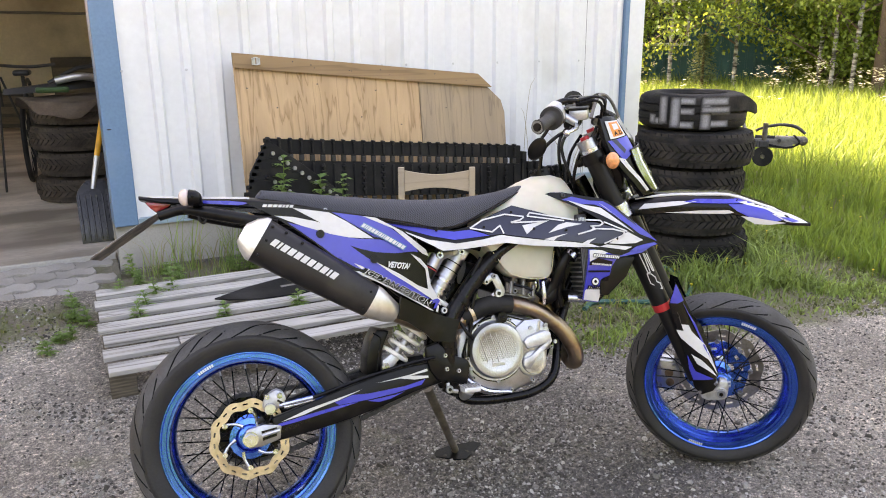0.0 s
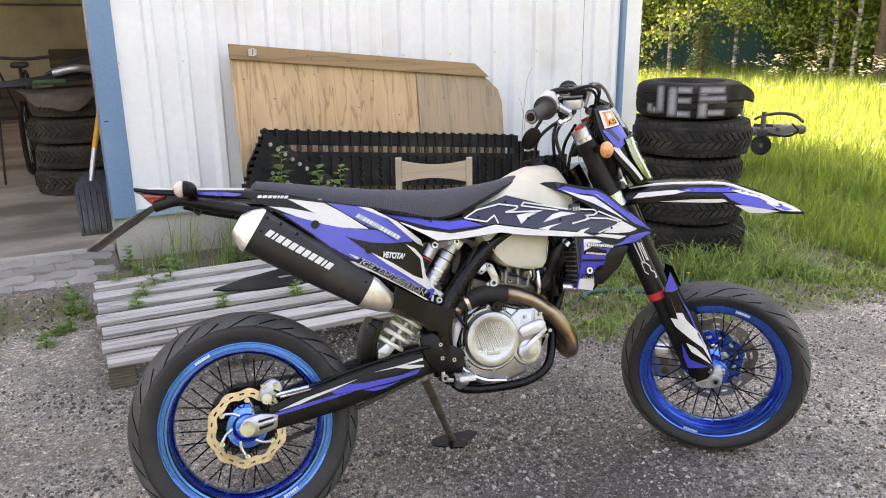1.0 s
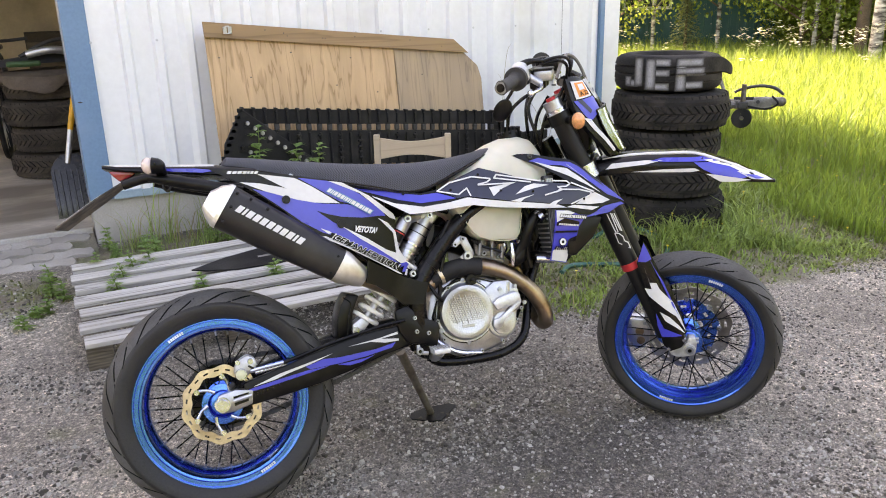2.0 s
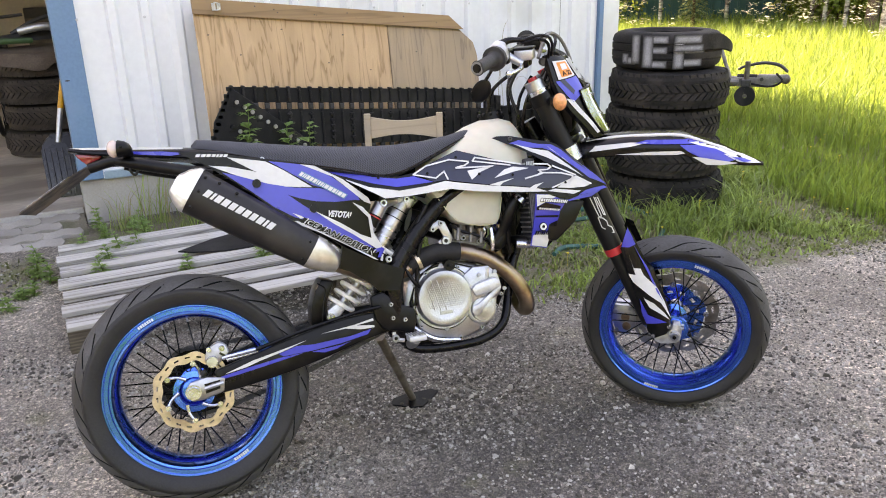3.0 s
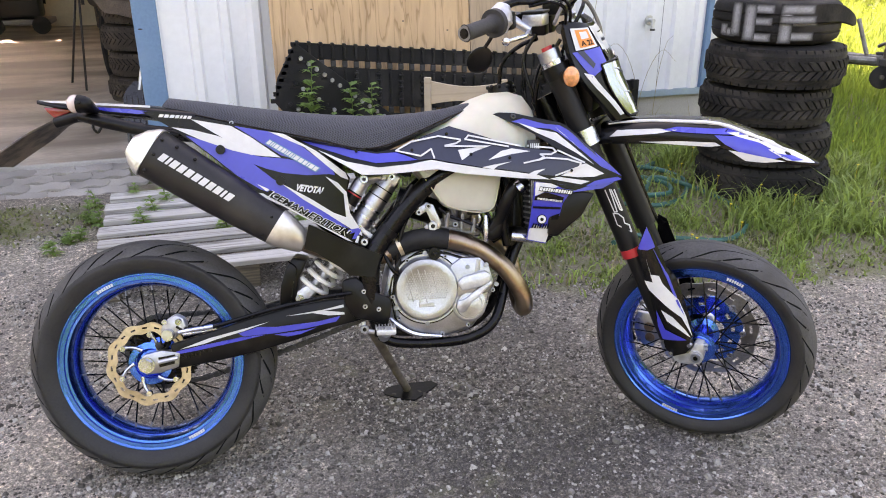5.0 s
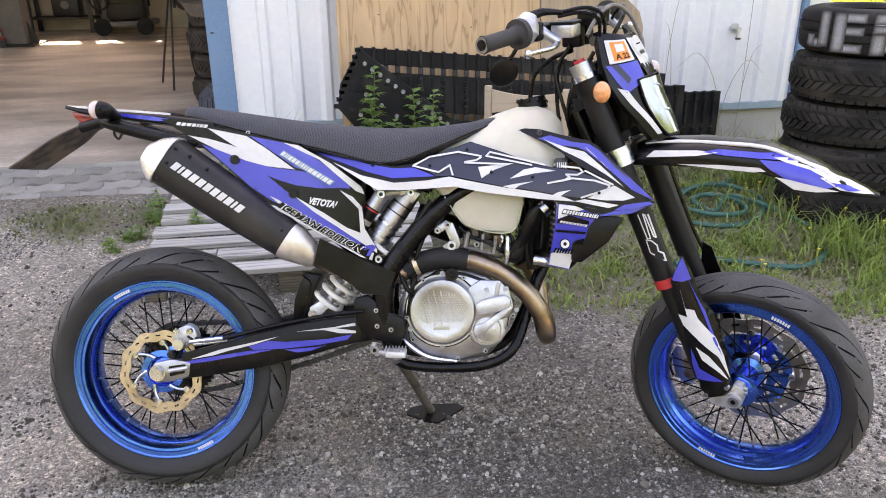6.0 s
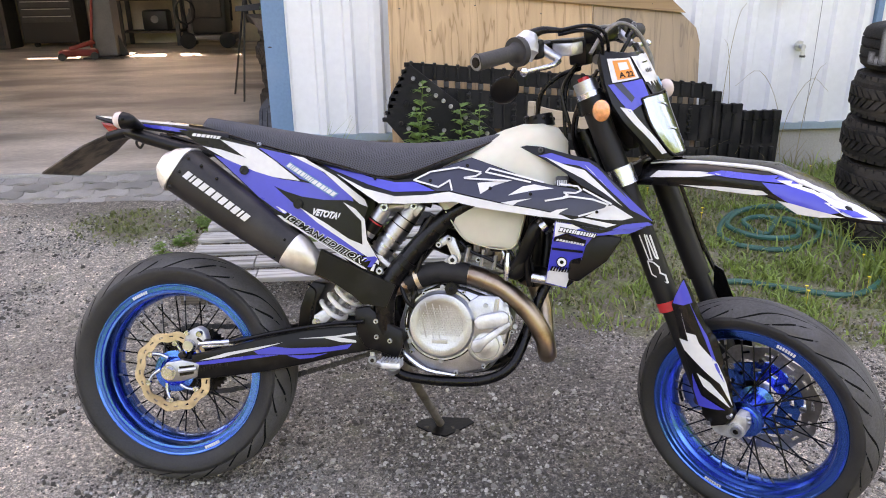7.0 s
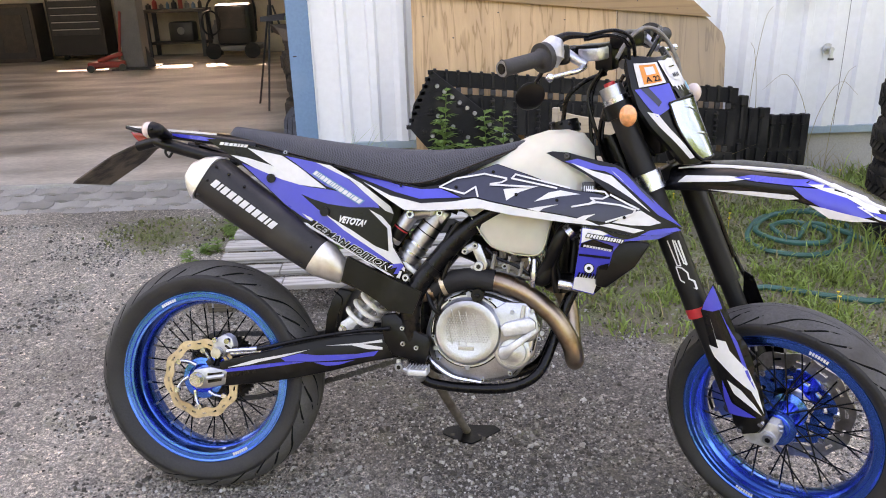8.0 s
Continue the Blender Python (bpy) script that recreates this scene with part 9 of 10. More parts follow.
        part("flange", rod(bmesh.new(), (1.051, s * 0.272, 0.892), (1.0535, s * 0.257, 0.893), 0.034, n=22), GREY_RUBBER, bar, "", True, STEER)
        part("lever", sweep(bmesh.new(), [(1.110, s * 0.185, 0.862), (1.118, s * 0.225, 0.857), (1.110, s * 0.275, 0.855), (1.100, s * 0.308, 0.853)], [0.008, 0.0062, 0.0055, 0.005], 10, 5), BRIGHT, bar, "silver lever", True, STEER)
        part("lever_tip", ball(bmesh.new(), (1.099, s * 0.312, 0.853), 0.010, 12), BRIGHT, bar, "", True, STEER)
        part("perch", sweep(bmesh.new(), [(1.066, s * 0.195, 0.896), (1.090, s * 0.190, 0.880), (1.112, s * 0.182, 0.864)], [0.013, 0.011, 0.010], 12, 4), ALLOY, bar, "", True, STEER)
        part("bar_clamp", box(bmesh.new(), (1.055, s * 0.028 - 0.018, 0.835), (1.105, s * 0.028 + 0.018, 0.900), 0.006), PLASTIC, bar, "", True, STEER)
        part("switch", box(bmesh.new(), (1.040, s * 0.215 - 0.018, 0.870), (1.085, s * 0.215 + 0.018, 0.915), 0.008), PLASTIC, bar, "", True, STEER)
    part("throttle_housing", sweep(bmesh.new(), [(1.054, -0.246, 0.868), (1.055, -0.242, 0.893), (1.058, -0.232, 0.912), (1.061, -0.222, 0.930)], [0.020, 0.034, 0.029, 0.017], 16, 4), CAST_SILVER, bar, "silver throttle housing", True, STEER)
    part("throttle_elbow", sweep(bmesh.new(), [(1.060, -0.222, 0.925), (1.085, -0.205, 0.934), (1.125, -0.185, 0.930)], [0.013, 0.009, 0.0055], 12, 4), FRAME, bar, "", True, STEER)
    part("reservoir", box(bmesh.new(), (1.090, -0.180, 0.872), (1.145, -0.128, 0.902), 0.005), ALLOY, bar, "grey fluid reservoir", True, STEER)
    part("reservoir_lid", box(bmesh.new(), (1.088, -0.182, 0.9022), (1.147, -0.126, 0.909), 0.003), PLASTIC, bar, "", True, STEER)
    cables = [[(1.120, -0.187, 0.931), (1.170, -0.150, 0.936), (1.190, -0.110, 0.915), (1.180, -0.075, 0.86), (1.150, -0.06, 0.78)], [(1.115, -0.190, 0.922), (1.160, -0.155, 0.926), (1.182, -0.115, 0.905), (1.172, -0.085, 0.85)],
              [(1.147, -0.100, 0.868), (1.158, -0.060, 0.908), (1.171, 0.000, 0.929), (1.196, 0.040, 0.907), (1.219, 0.070, 0.845), (1.222, 0.080, 0.80)], [(1.222, 0.080, 0.80), (1.225, 0.105, 0.72), (1.250, 0.115, 0.60), (1.345, 0.130, 0.33)],
              [(1.100, 0.18, 0.885), (1.150, 0.12, 0.92), (1.180, 0.05, 0.90), (1.150, 0.0, 0.82)], [(1.08, -0.05, 0.84), (1.05, -0.07, 0.78), (1.07, -0.08, 0.70), (1.10, -0.07, 0.60)],
              [(1.09, 0.03, 0.86), (1.04, -0.02, 0.80), (1.04, -0.05, 0.70), (1.06, -0.06, 0.58)], [(1.16, -0.09, 0.83), (1.135, -0.095, 0.78), (1.15, -0.09, 0.72), (1.19, -0.07, 0.66)]]
    cables += [[(1.13, -0.06, 0.80), (1.10, -0.085, 0.74), (1.085, -0.085, 0.66), (1.11, -0.075, 0.58)], [(1.15, -0.04, 0.78), (1.165, -0.085, 0.72), (1.15, -0.09, 0.66), (1.17, -0.06, 0.60)],
               [(1.18, -0.07, 0.80), (1.185, -0.095, 0.74), (1.205, -0.09, 0.68), (1.215, -0.05, 0.63)], [(1.10, 0.04, 0.80), (1.065, 0.0, 0.74), (1.06, -0.03, 0.66), (1.09, -0.04, 0.58)]]
    for k, pts in enumerate(cables):
        part("cable", sweep(bmesh.new(), pts, 0.0045 if k < 2 else 0.0052, 8, 6), OLD_STEEL if k == 2 else FRAME, bar, "grey braided brake hose" if k == 2 else "", True, STEER)
    part("dash", box(bmesh.new(), (1.095, -0.045, 0.885), (1.150, 0.045, 0.925), 0.01, Matrix.Identity(4)), PLASTIC, bar, "", True, STEER)
    part("key_switch", rod(bmesh.new(), (1.155, -0.075, 0.855), (1.165, -0.100, 0.855), 0.012, n=14), DARK_STEEL, bar, "", True, STEER)
    # mirror folded down under the right grip
    mir = bpart("mirror", ball(bmesh.new(), (0, 0, 0), 0.036, 20, (0.22, 1, 1)), PLASTIC, bike, "small round black mirror folded down")
    mir.matrix_basis = STEER @ Matrix.Translation((1.004, -0.256, 0.804)) @ Matrix.Rotation(radians(-40), 4, "Z") @ Matrix.Rotation(radians(20), 4, "Y")
    part("stalk", sweep(bmesh.new(), [(1.050, -0.245, 0.885), (1.034, -0.250, 0.855), (1.012, -0.254, 0.826)], 0.005, 8), FRAME, bar, "", True, STEER)
    # front caliper on the far side
    body = [(1.322, -0.0091), (1.334, 0.0119), (1.385, 0.0071), (1.403, -0.0295), (1.400, -0.0708), (1.379, -0.0997), (1.355, -0.1045), (1.331, -0.0813), (1.322, -0.047)]
    cal = bpart("front_caliper", prism(bmesh.new(), body, 0.050, 0.064, 0.004), ALLOY, bike, "silver two-piston front brake caliper", True, True)
    part("outer_half", prism(bmesh.new(), body, 0.080, 0.112, 0.006), ALLOY, cal, "", True, STEER)
    part("bridge", prism(bmesh.new(), body[:2] + [(1.352, 0.004), (1.346, -0.094)] + body[7:], 0.0638, 0.0802), DARK_ALLOY, cal, "", False, STEER)
    for x, z in ((1.367, -0.036), (1.370, -0.070)):
        part("piston", rod(bmesh.new(), (x, 0.0505, z), (x, 0.0470, z), 0.0150, 0.0138, 22), BRONZE, cal, "brown caliper piston", True, STEER)
    for x, z in ((1.336, -0.012), (1.337, -0.082), (1.384, -0.004)):
        part("caliper_bolt", rod(bmesh.new(), (x, 0.0505, z), (x, 0.0450, z), 0.0060, n=12), BOLT_STEEL, cal, "", True, STEER)
    part("bleed_hose", sweep(bmesh.new(), [(1.324, 0.055, -0.016), (1.316, 0.050, -0.050), (1.326, 0.048, -0.084)], 0.0042, 8, 4), FRAME, cal, "", True, STEER)
    bpart("wheel_hose", sweep(bmesh.new(), [(1.30, 0.150, 0.40), (1.345, 0.155, 0.31), (1.40, 0.15, 0.20), (1.425, 0.11, 0.12)], 0.0055, 8), FRAME, bike, "black brake hose", True, True)


MUDDY = material("muddy_black_plastic", (0.030, 0.024, 0.020), 0.6, 0, 0.3, 14, 120, 0.4, stain=(0.16, 0.125, 0.10), stain_scale=22, stain_amount=0.6)
MATTE_TUBE = material("matt_black_tube", (0.0055, 0.0055, 0.006), 0.5, 0, 0.12, 20, 200, 0.05, spec=0.3)
build_wheels()
build_chassis()
build_engine()
build_shock()
build_seat_tank()
build_panels()
build_tail()
build_front()


# ---- pavers before the doorway ----
def build_pavers():
    rng = np.random.default_rng(9)
    bed = bmesh.new()
    y0, y1, z0, z1 = 4.26, 4.828, 0.070, 0.142
    vs = [bed.verts.new(p) for p in ((-3.7, y0 - 0.02, z0 - 0.03), (0.25, y0 - 0.02, z0 - 0.03), (0.25, y1, z1 - 0.012), (-3.7, y1, z1 - 0.012))]
    ext = bmesh.ops.extrude_face_region(bed, geom=[bed.faces.new(vs)])
    bmesh.ops.translate(bed, vec=(0, 0, -0.1), verts=[v for v in ext["geom"] if isinstance(v, bmesh.types.BMVert)])
    strip = tagged(part("pavement", bed, EARTH), "strip of grey interlocking concrete pavers at the doorway", "pavement", kind="structure")
    # one zigzag paver, shared
    L, D = 0.205, 0.113
    out = [(0, 0.016), (L * 0.2, 0), (L * 0.33, 0.0), (L * 0.5, 0.026), (L * 0.67, 0.026), (L * 0.85, 0.008), (L, 0.016), (L + 0.014, 0.5 * D), (L, D), (L * 0.85, D - 0.008), (L * 0.67, D + 0.010), (L * 0.5, D + 0.010), (L * 0.33, D - 0.016), (L * 0.2, D - 0.016), (0, D), (0.014, 0.5 * D)]
    bm = bmesh.new()
    inset = [(0.5 * L + (x - 0.5 * L) * 0.99, 0.5 * D + (y - 0.5 * D) * 0.985) for x, y in out]
    loft(bm, [[(x, y, -0.03) for x, y in inset], [(x, y, -0.004) for x, y in inset], [(0.5 * L + (x - 0.5 * L) * 0.975, 0.5 * D + (y - 0.5 * D) * 0.955, 0.0) for x, y in out]])
    first = part("paver", bm, PAVER, strip)
    slope = math.degrees(math.atan((z1 - z0) / (y1 - y0)))
    k = 0
    for r in range(5):
        for c in range(-1, 19):
            x, y = -3.68 + c * L + (L / 2 if r % 2 else 0), y0 + r * D * 1.005
            if x + L > 0.25 or x < -3.7:
                continue
            ob = first if k == 0 else new("paver", first.data)
            ob.parent = strip
            ob.matrix_basis = pose(x, y, z0 + (y - y0) * (z1 - z0) / (y1 - y0) + rng.uniform(-0.002, 0.002), slope + rng.uniform(-0.6, 0.6), rng.uniform(-0.6, 0.6), rng.uniform(-0.5, 0.5))
            k += 1


# ---- inside the workshop ----
FZ = 0.15


def build_inside():
    th = None
    z = FZ
    for i in range(4):
        R = 0.365 - 0.012 * (i % 2)
        th = thing("truck_tyre", "big worn knobbly tyre stacked inside the doorway", "tyre", pose(0.20 + 0.02 * (i % 2), 6.92, z, 0, 0, 23 * i), "tyres stacked inside")
        tyre_parts(th, R, 0.20, 0.2, True, i + 7, DUSTY_RUBBER)
        z += 0.203
    # cloth over the tyres
    cl = thing("cloth", "dusty brown cloth draped over the tyre stack", "cloth")
    bm = bmesh.new()
    rings = []
    for j, r in enumerate((0.02, 0.2, 0.34, 0.40, 0.415, 0.42)):
        ring = []
        for i in range(40):
            a = 2 * math.pi * i / 40
            w = 1 + 0.05 * math.sin(5 * a + j) * (j > 2)
            drop = (0, 0.0, 0.010, 0.02, 0.05, 0.085)[j] * (1 + 0.8 * math.sin(3 * a + 1) + 0.3 * math.sin(7 * a))
            ring.append((0.21 + r * w * math.cos(a), 6.92 + r * w * math.sin(a), z + 0.012 - drop))
        rings.append(ring)
    loft(bm, rings)
    part("sheet", bm, CLOTH, cl, smooth=True)
    # dirt-bike bodywork lying on the cloth
    bw = thing("bike_bodywork", "green and black dirt-bike bodywork lying on the tyres", "motorcycle part", pose(0.12, 6.85, z + 0.016))
    secs = [[(-0.42 + 0.8 * t, -0.10 * math.sin(math.pi * t) - 0.02, 0.02 + 0.05 * t), (-0.42 + 0.8 * t, 0.10 * math.sin(math.pi * t) + 0.02, 0.02 + 0.05 * t), (-0.42 + 0.8 * t, 0.07 * math.sin(math.pi * t) + 0.01, 0.06 + 0.09 * t), (-0.42 + 0.8 * t, -0.07 * math.sin(math.pi * t) - 0.01, 0.06 + 0.09 * t)] for t in np.linspace(0, 1, 9)]
    part("fender", loft(bmesh.new(), secs), BLACK_PLASTIC, bw, smooth=True)
    part("side_plate", box(bmesh.new(), (-0.2, -0.14, 0.03), (0.04, -0.10, 0.075), 0.018), DULL_GREEN, bw, "green side plate")
    part("frame_tube", sweep(bmesh.new(), [(-0.1, -0.05, 0.1), (0.1, 0.0, 0.2), (0.3, 0.05, 0.24), (0.42, 0.05, 0.32)], 0.016, 8), DARK_STEEL, bw)
    part("pipe", sweep(bmesh.new(), [(-0.05, -0.12, 0.12), (0.12, -0.14, 0.15), (0.25, -0.1, 0.13)], 0.03, 10), STEEL, bw, smooth=True)
    # snow scoop leaning behind the post
    sc = thing("snow_shovel", "black ribbed snow shovel with a yellow handle leaning by the doorway", "shovel")
    face = lambda t: 5.20 + 0.19 * t * t + 0.02 * math.sin(math.pi * t)
    secs = []
    for i in range(13):
        t = i / 12
        zz = FZ + 0.004 + 0.37 * t
        w = 0.122 * (1 - 0.6 * max(0.0, (t - 0.72) / 0.28) ** 2)
        secs.append([(0.205 - w, face(t), zz), (0.205 + w, face(t), zz), (0.205 + w, face(t) + 0.012, zz), (0.205 - w, face(t) + 0.012, zz)])
    part("blade", loft(bmesh.new(), secs), SHOVEL_BLACK, sc, smooth=True)
    for q in range(7):
        x = 0.100 + q * 0.034
        pts = [(x, face(t * 0.8) - 0.003, FZ + 0.02 + 0.27 * t) for t in np.linspace(0, 1, 6)]
        part("rib", sweep(bmesh.new(), pts, 0.006, 6, 2), SHOVEL_BLACK, sc)
    part("ferrule", rod(bmesh.new(), (0.188, 5.36, FZ + 0.32), (0.238, 5.42, FZ + 0.525), 0.017, n=12), STEEL, sc, smooth=True)
    part("handle", rod(bmesh.new(), (0.238, 5.42, FZ + 0.525), (0.345, 5.50, FZ + 0.93), 0.018, n=12), YELLOW, sc, smooth=True)
    # camera tripod
    tp = thing("tripod", "slim black tripod standing on the workshop floor", "tripod", pose(-0.36, 7.7, FZ))
    for a in (20, 140, 260):
        part("leg", rod(bmesh.new(), (0.30 * math.cos(radians(a)), 0.30 * math.sin(radians(a)), 0.0), (0.02 * math.cos(radians(a)), 0.02 * math.sin(radians(a)), 0.95), 0.010, n=8), FRAME_BLACK, tp)
    part("column", rod(bmesh.new(), (0, 0, 0.70), (0, 0, 1.35), 0.014, n=10), FRAME_BLACK, tp)
    # bicycle-like racks in the dim back
    rk = thing("bicycle", "dark bicycle standing in the workshop", "bicycle", pose(-0.17, 8.35, FZ, 0, 0, 86))
    for x in (-0.5, 0.5):
        bm = lathe(bmesh.new(), [(0.30, -0.02), (0.335, -0.02), (0.345, 0), (0.335, 0.02), (0.30, 0.02)], 36)
        bm.transform(pose(x, 0, 0.345))
        wh = part("wheel", bm, RUBBER, rk, smooth=True)
        for q in range(12):
            a = math.pi * q / 6
            part("spoke", rod(bmesh.new(), (x, 0, 0.345), (x + 0.3 * math.cos(a), 0, 0.345 + 0.3 * math.sin(a)), 0.002, n=5), STEEL, wh)
    for p in ([(-0.5, 0, 0.345), (-0.15, 0, 0.80), (0.38, 0, 0.85), (0.5, 0, 0.345)], [(-0.5, 0, 0.345), (0.0, 0, 0.32), (0.36, 0, 0.78)], [(0.0, 0, 0.32), (-0.15, 0, 0.80), (-0.18, 0, 0.95)], [(0.38, -0.25, 1.02), (0.40, 0, 1.0), (0.38, 0.25, 1.02)]):
        part("tube", sweep(bmesh.new(), p, 0.016, 8, 3), DARK_STEEL, rk, smooth=True)
    part("saddle", box(bmesh.new(), (-0.30, -0.07, 0.94), (-0.06, 0.07, 0.99), 0.02), BLACK_PLASTIC, rk, smooth=True)
    # lift column
    lf = thing("car_lift_column", "grey two-post lift column with a red arm", "car lift", pose(-3.05, 11.6, FZ))
    part("column", box(bmesh.new(), (-0.15, -0.14, 0.02), (0.15, 0.16, 3.6), 0.015), LIFT_GREY, lf)
    part("base_plate", box(bmesh.new(), (-0.28, -0.30, 0.0), (0.28, 0.32, 0.0195), 0.004), DARK_STEEL, lf)
    part("gusset", prism(bmesh.new(), [(0.151, 0.02), (0.27, 0.02), (0.151, 0.30)], -0.02, 0.02), DARK_STEEL, lf)
    jk = thing("trolley_jack", "red trolley jack on the workshop floor", "jack", pose(-3.42, 11.35, FZ, 0, 0, 15))
    part("body", box(bmesh.new(), (-0.22, -0.13, 0.05), (0.28, 0.13, 0.13), 0.02), RED_PAINT, jk)
    part("arm", box(bmesh.new(), (-0.05, -0.05, 0.131), (0.30, 0.05, 0.19), 0.02, Matrix.Rotation(radians(-14), 4, "Y")), RED_PAINT, jk)
    part("handle", rod(bmesh.new(), (0.2, 0, 0.15), (0.30, 0, 0.80), 0.018, n=10), RED_PAINT, jk)
    for x in (-0.18, 0.24):
        for y in (-0.15, 0.15):
            part("wheel", rod(bmesh.new(), (x, y - 0.02, 0.05), (x, y + 0.02, 0.05), 0.05, n=16), DARK_STEEL, jk)
    # along the back wall
    tc = thing("tool_chest", "dark steel tool chest with many drawers at the wall", "tool chest", pose(-4.85, 13.0, FZ))
    part("body", box(bmesh.new(), (0, 0, 0.08), (0.86, 0.5, 1.10), 0.01), FRAME_BLACK, tc)
    for q in range(6):
        dr = part("drawer", box(bmesh.new(), (0.04, -0.018, 0.40 + q * 0.112), (0.82, -0.001, 0.50 + q * 0.112), 0.004), DARK_STEEL, tc)
        part("handle", box(bmesh.new(), (0.06, -0.034, 0.482 + q * 0.112), (0.80, -0.019, 0.494 + q * 0.112), 0.003), STEEL, dr)
    for x in (0.1, 0.76):
        part("castor", rod(bmesh.new(), (x, 0.2, 0.04), (x, 0.26, 0.04), 0.04, n=14), DARK_STEEL, tc)
    for k, (x, y, w, h, mat, lab) in enumerate(((-6.4, 12.95, 1.35, 0.9, CRATE_DARK, "dark workbench cabinet with a framed door"), (-3.80, 13.15, 0.34, 0.72, CARDBOARD, "tall brown cardboard box at the wall"))):
        cb = thing("storage_cabinet" if k == 0 else "cardboard_box", lab, "cabinet" if k == 0 else "box", pose(x, y, FZ))
        part("body", box(bmesh.new(), (0, 0, 0), (w, 0.45, h), 0.01), mat, cb)
        if k == 0:
            for q in range(2):
                part("door", box(bmesh.new(), (0.05 + q * 0.66, -0.02, 0.06), (0.63 + q * 0.66, -0.001, h - 0.05), 0.006), DARK_STEEL, cb)
                part("door_frame", box(bmesh.new(), (0.16 + q * 0.66, -0.026, 0.16), (0.52 + q * 0.66, -0.0205, h - 0.16), 0.004), CRATE_DARK, cb)
    bn = thing("workbench", "dark workbench crowded with small machines", "workbench", pose(-3.38, 13.0, FZ))
    part("top", box(bmesh.new(), (0, 0, 0.70), (1.0, 0.55, 0.75), 0.008), CRATE_DARK, bn)
    for x in (0.03, 0.91):
        for y in (0.03, 0.46):
            part("leg", box(bmesh.new(), (x, y, 0), (x + 0.06, y + 0.06, 0.6995)), DARK_STEEL, bn)
    part("shelf", box(bmesh.new(), (0.03, 0.1, 0.2), (0.97, 0.5, 0.23)), CRATE_DARK, bn)
    rng = np.random.default_rng(31)
    for q in range(9):
        x, w, h = 0.04 + q * 0.104, rng.uniform(0.05, 0.09), rng.uniform(0.08, 0.26)
        bt = thing("bottle", "small dark bottle on the workbench", "bottle", pose(-3.38 + x + 0.04, 13.2, FZ + 0.75), "bottles on the workbench")
        bm = lathe(bmesh.new(), [(0.0, 0), (w / 2, 0), (w / 2, h * 0.7), (w / 5, h * 0.85), (w / 5, h), (0.0, h)], 14, "Z", False)
        part("body", bm, (FRAME_BLACK, RED_PAINT, LIFT_GREY, BLUE_STEEL)[q % 4], bt, smooth=True)
    mc = thing("grinder", "dark bench machine under the workbench", "machine", pose(-3.0, 13.1, FZ + 0.23))
    part("body", box(bmesh.new(), (0, 0, 0), (0.4, 0.3, 0.32), 0.04), FRAME_BLACK, mc, smooth=True)
    part("badge", rod(bmesh.new(), (0.2, -0.004, 0.18), (0.2, 0.0, 0.18), 0.06, n=20), LIFT_GREY, mc)
    ex = thing("extinguisher", "steel cylinder standing at the wall", "cylinder", pose(-2.25, 13.2, FZ))
    bm = lathe(bmesh.new(), [(0, 0), (0.07, 0), (0.075, 0.03), (0.075, 0.42), (0.03, 0.5), (0.025, 0.56), (0, 0.56)], 20, "Z", False)
    part("body", bm, LIFT_GREY, ex, smooth=True)
    wd = thing("pressure_washer", "dark wheeled machine with coiled hose by the wall", "washer", pose(-1.85, 12.75, FZ))
    part("body", box(bmesh.new(), (-0.25, -0.2, 0.2), (0.30, 0.25, 0.82), 0.06), FRAME_BLACK, wd, smooth=True)
    part("cowl", box(bmesh.new(), (-0.18, -0.24, 0.45), (0.24, -0.195, 0.78), 0.03), CRATE_DARK, wd, smooth=True)
    part("platform", box(bmesh.new(), (-0.32, -0.26, 0.12), (0.42, 0.3, 0.1995), 0.02), LIFT_GREY, wd)
    for x in (-0.30, 0.30):
        part("wheel", rod(bmesh.new(), (x, -0.30, 0.12), (x, -0.24, 0.12), 0.12, n=22), RUBBER, wd, smooth=True)
    part("handle", sweep(bmesh.new(), [(-0.34, -0.1, 0.3), (-0.38, -0.1, 0.75), (-0.2, -0.1, 0.95), (0.25, -0.1, 0.95), (0.36, -0.1, 0.8), (0.36, -0.1, 0.4)], 0.018, 8), RUBBER, wd, smooth=True)
    part("hose", sweep(bmesh.new(), [(-0.3 + 0.14 * math.cos(a), -0.27, 0.55 + 0.18 * math.sin(a)) for a in np.linspace(0, 12, 30)], 0.014, 7, 3), RUBBER, wd, smooth=True)
    # left of the view: more low storage, in the dim
    for k, (x, y, w, d, h) in enumerate(((-7.0, 12.2, 0.55, 0.5, 0.75), (-0.9, 13.1, 0.7, 0.45, 0.5), (0.1, 13.0, 1.2, 0.5, 1.0))):
        cr = thing("crate", "dark storage crate by the workshop wall", "crate", pose(x, y, FZ), "crates")
        part("body", box(bmesh.new(), (0, 0, 0), (w, d, h), 0.012), CRATE_DARK, cr)
        for q in range(3):
            part("slat", box(bmesh.new(), (0.01, -0.014, 0.06 + q * h * 0.3), (w - 0.01, -0.001, 0.06 + q * h * 0.3 + h * 0.2), 0.003), BLOCK_WOOD, cr)
    bm = sweep(bmesh.new(), [(-3.0, 13.56, 1.85), (0.5, 13.56, 1.80), (3.9, 13.56, 1.80)], 0.02, 8, 2)
    tagged(part("trim_conduit", bm, LIFT_GREY), "grey conduit along the back wall", "conduit", kind="structure")


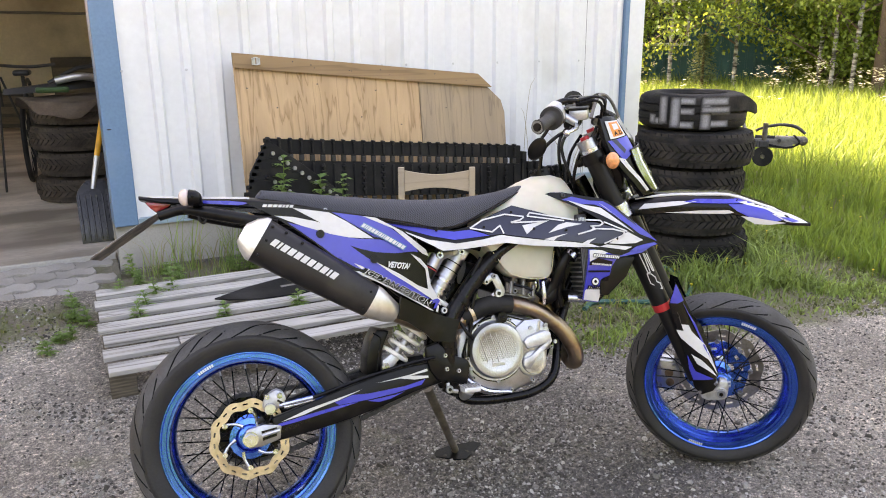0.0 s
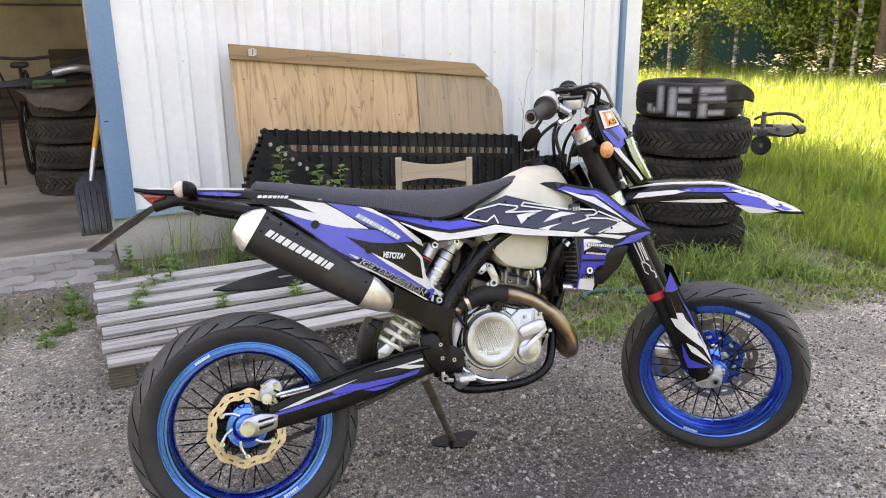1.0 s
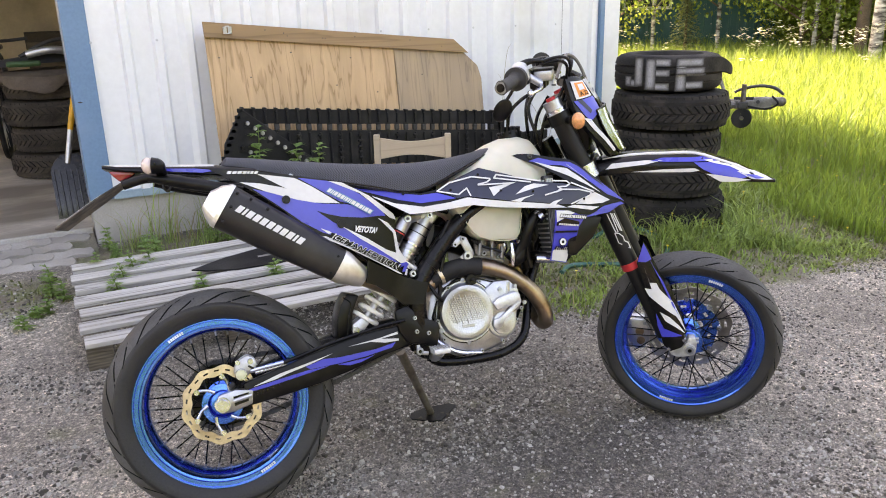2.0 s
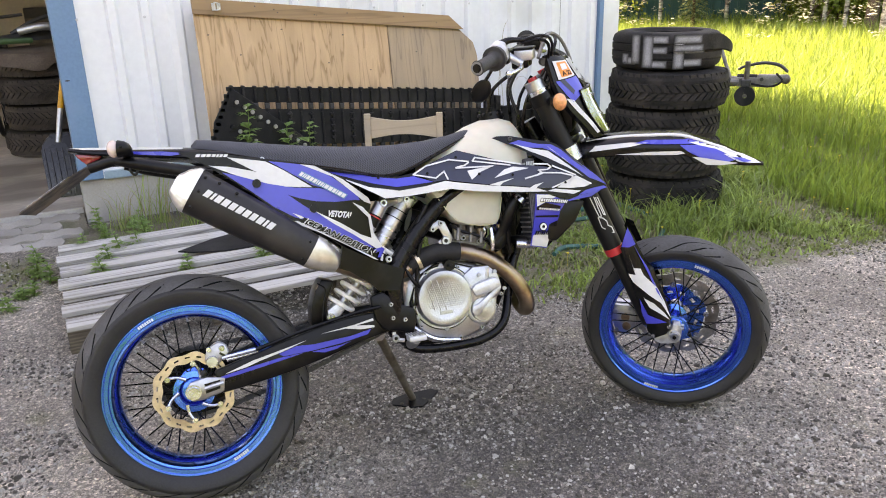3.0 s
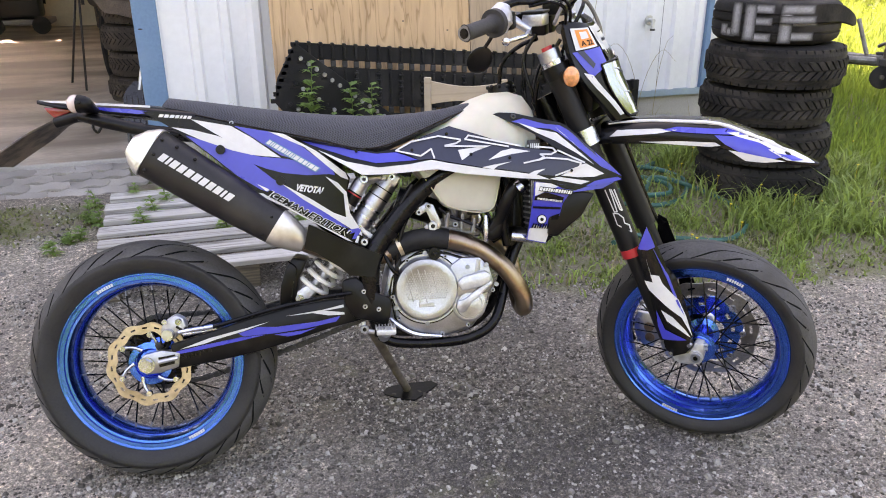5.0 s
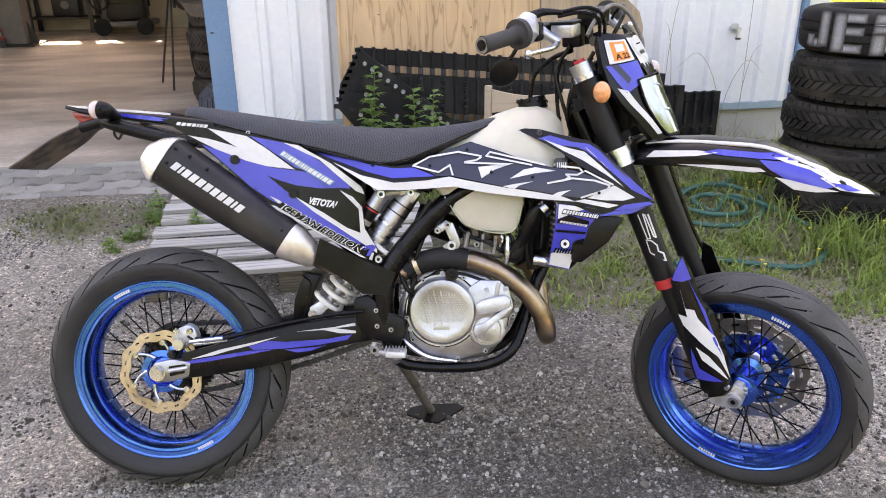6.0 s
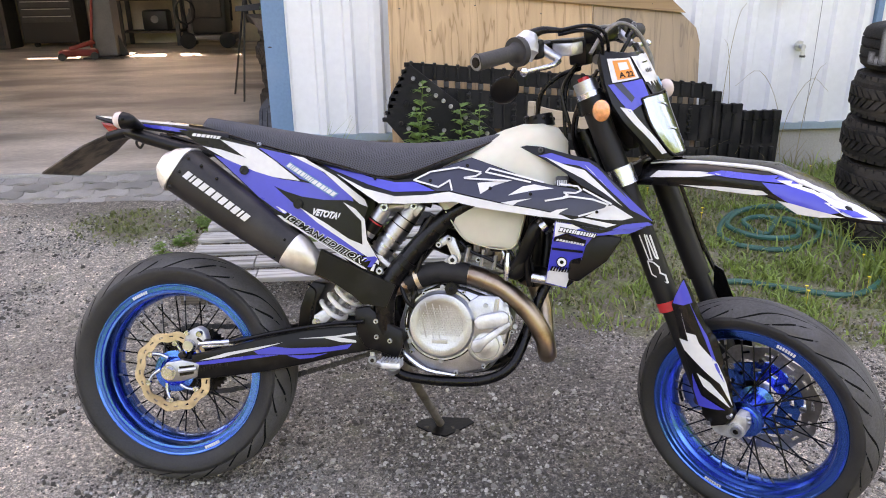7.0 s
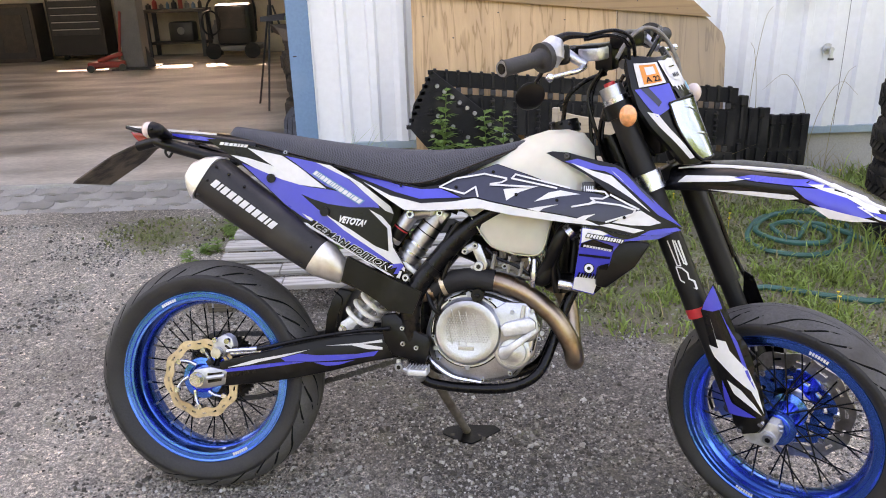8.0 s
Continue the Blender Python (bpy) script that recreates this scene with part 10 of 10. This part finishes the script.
# ---- weeds ----
def weed(th, base, h, n, rng, leafy=0.075):
    """A stalk with rows of narrow leaves."""
    base = Vector(base)
    lean = Vector((rng.normal(0, 0.08), rng.normal(0, 0.08), 1)).normalized()
    tip = base + lean * h
    part("stalk", sweep(bmesh.new(), [base, base.lerp(tip, 0.5) + Vector((0.01, 0, 0)), tip], [0.004, 0.003, 0.0015], 6, 3), WEED, th)
    verts, faces = [], []
    for i in range(n):
        t = 0.12 + 0.88 * i / n
        a = i * 2.3 + rng.uniform(-0.3, 0.3)
        l = leafy * (1.15 - 0.6 * t) * rng.uniform(0.7, 1.3)
        o = base.lerp(tip, t)
        d = Vector((math.cos(a), math.sin(a), 0.45))
        for lobe in (-0.75, -0.35, 0, 0.35, 0.75):
            d2 = (Matrix.Rotation(lobe, 3, "Z") @ d).normalized() * l * (1 - 0.35 * abs(lobe))
            s = d2.cross(Vector((0, 0, 1))).normalized() * l * 0.11
            k = len(verts)
            m = o + d2 * 0.55
            verts += [tuple(o), tuple(m - s), tuple(o + d2 - Vector((0, 0, l * 0.25))), tuple(m + s)]
            faces.append((k, k + 1, k + 2, k + 3))
    raw("leaves", verts, faces, WEED, th)


def build_weeds():
    rng = np.random.default_rng(17)
    for x, y, h in ((1.10, 4.27, 0.70), (1.16, 4.24, 0.56), (1.36, 4.25, 0.57), (1.44, 4.22, 0.60), (1.26, 4.22, 0.42)):
        th = thing("weed", "tall green feathery weed growing before the rubber track", "plant", group="tall weeds")
        weed(th, (x, y, ground_z(x, y) - 0.01), h, 26, rng, 0.13)
    for x, y, h in ((0.30, 3.72, 0.10), (0.36, 3.80, 0.13), (0.26, 3.60, 0.09), (0.44, 3.90, 0.14), (0.50, 4.02, 0.16), (0.62, 3.45, 0.07), (0.95, 3.40, 0.09), (0.2, 3.95, 0.1)):
        th = thing("seedling", "small green weed growing up between the pallet boards", "plant", group="pallet weeds")
        weed(th, (x, y, 0.08), h + 0.07, 18, rng, 0.07)
    for i in range(7):
        x, y = 0.050 - 0.20 * rng.random() ** 1.3, rng.uniform(3.45, 4.15)
        th = thing("weed", "low green weed at the pallet's edge", "plant", group="low weeds")
        weed(th, (x, y, ground_z(x, y) - 0.01), rng.uniform(0.05, 0.17), 11, rng, 0.06)
    for i in range(7):
        x, y = rng.uniform(0.25, 1.0), rng.uniform(4.25, 4.6)
        th = thing("weed", "green weed growing at the plinth", "plant", group="plinth weeds")
        weed(th, (x, y, ground_z(x, y) - 0.01), rng.uniform(0.08, 0.22), 16, rng, 0.06)
    for x, h, dx in ((2.98, 1.05, 0.10), (3.05, 0.85, -0.08), (3.42, 0.72, -0.35), (3.36, 0.66, 0.30), (3.5, 0.7, 0.12)):
        th = thing("grass_stalk", "long dry grass stalk against the white wall", "grass", group="long stalks")
        g = ground_z(x, 4.6)
        part("stalk", sweep(bmesh.new(), [(x, 4.6, g - 0.01), (x + dx * 0.2, 4.61, g + h * 0.6), (x + dx * 0.6, 4.62, g + h * 0.92), (x + dx, 4.62, g + h * (0.8 if abs(dx) > 0.2 else 1.0))], [0.002, 0.0018, 0.0014, 0.0008], 5, 4), DRY, th)


DULL_GREEN = material("dull_green_plastic", (0.03, 0.09, 0.03), 0.5, 0, 0.2, 10, 60)
FRAME_BLACK = material("black_lacquer", (0.012, 0.012, 0.013), 0.45, 0, 0.2, 10, 60, 0.1)
LIFT_GREY = material("grey_lacquer", (0.17, 0.165, 0.16), 0.5, 0, 0.15, 10, 60, 0.1)
CRATE_DARK = material("dark_board", (0.06, 0.05, 0.042), 0.7, 0, 0.3, 10, 60, 0.2)
CARDBOARD = material("cardboard", (0.34, 0.25, 0.15), 0.85, 0, 0.12, 10, 60, 0.1)
build_inside()
build_weeds()
build_pavers()
build_woods()
build_grass()
build_pebbles()
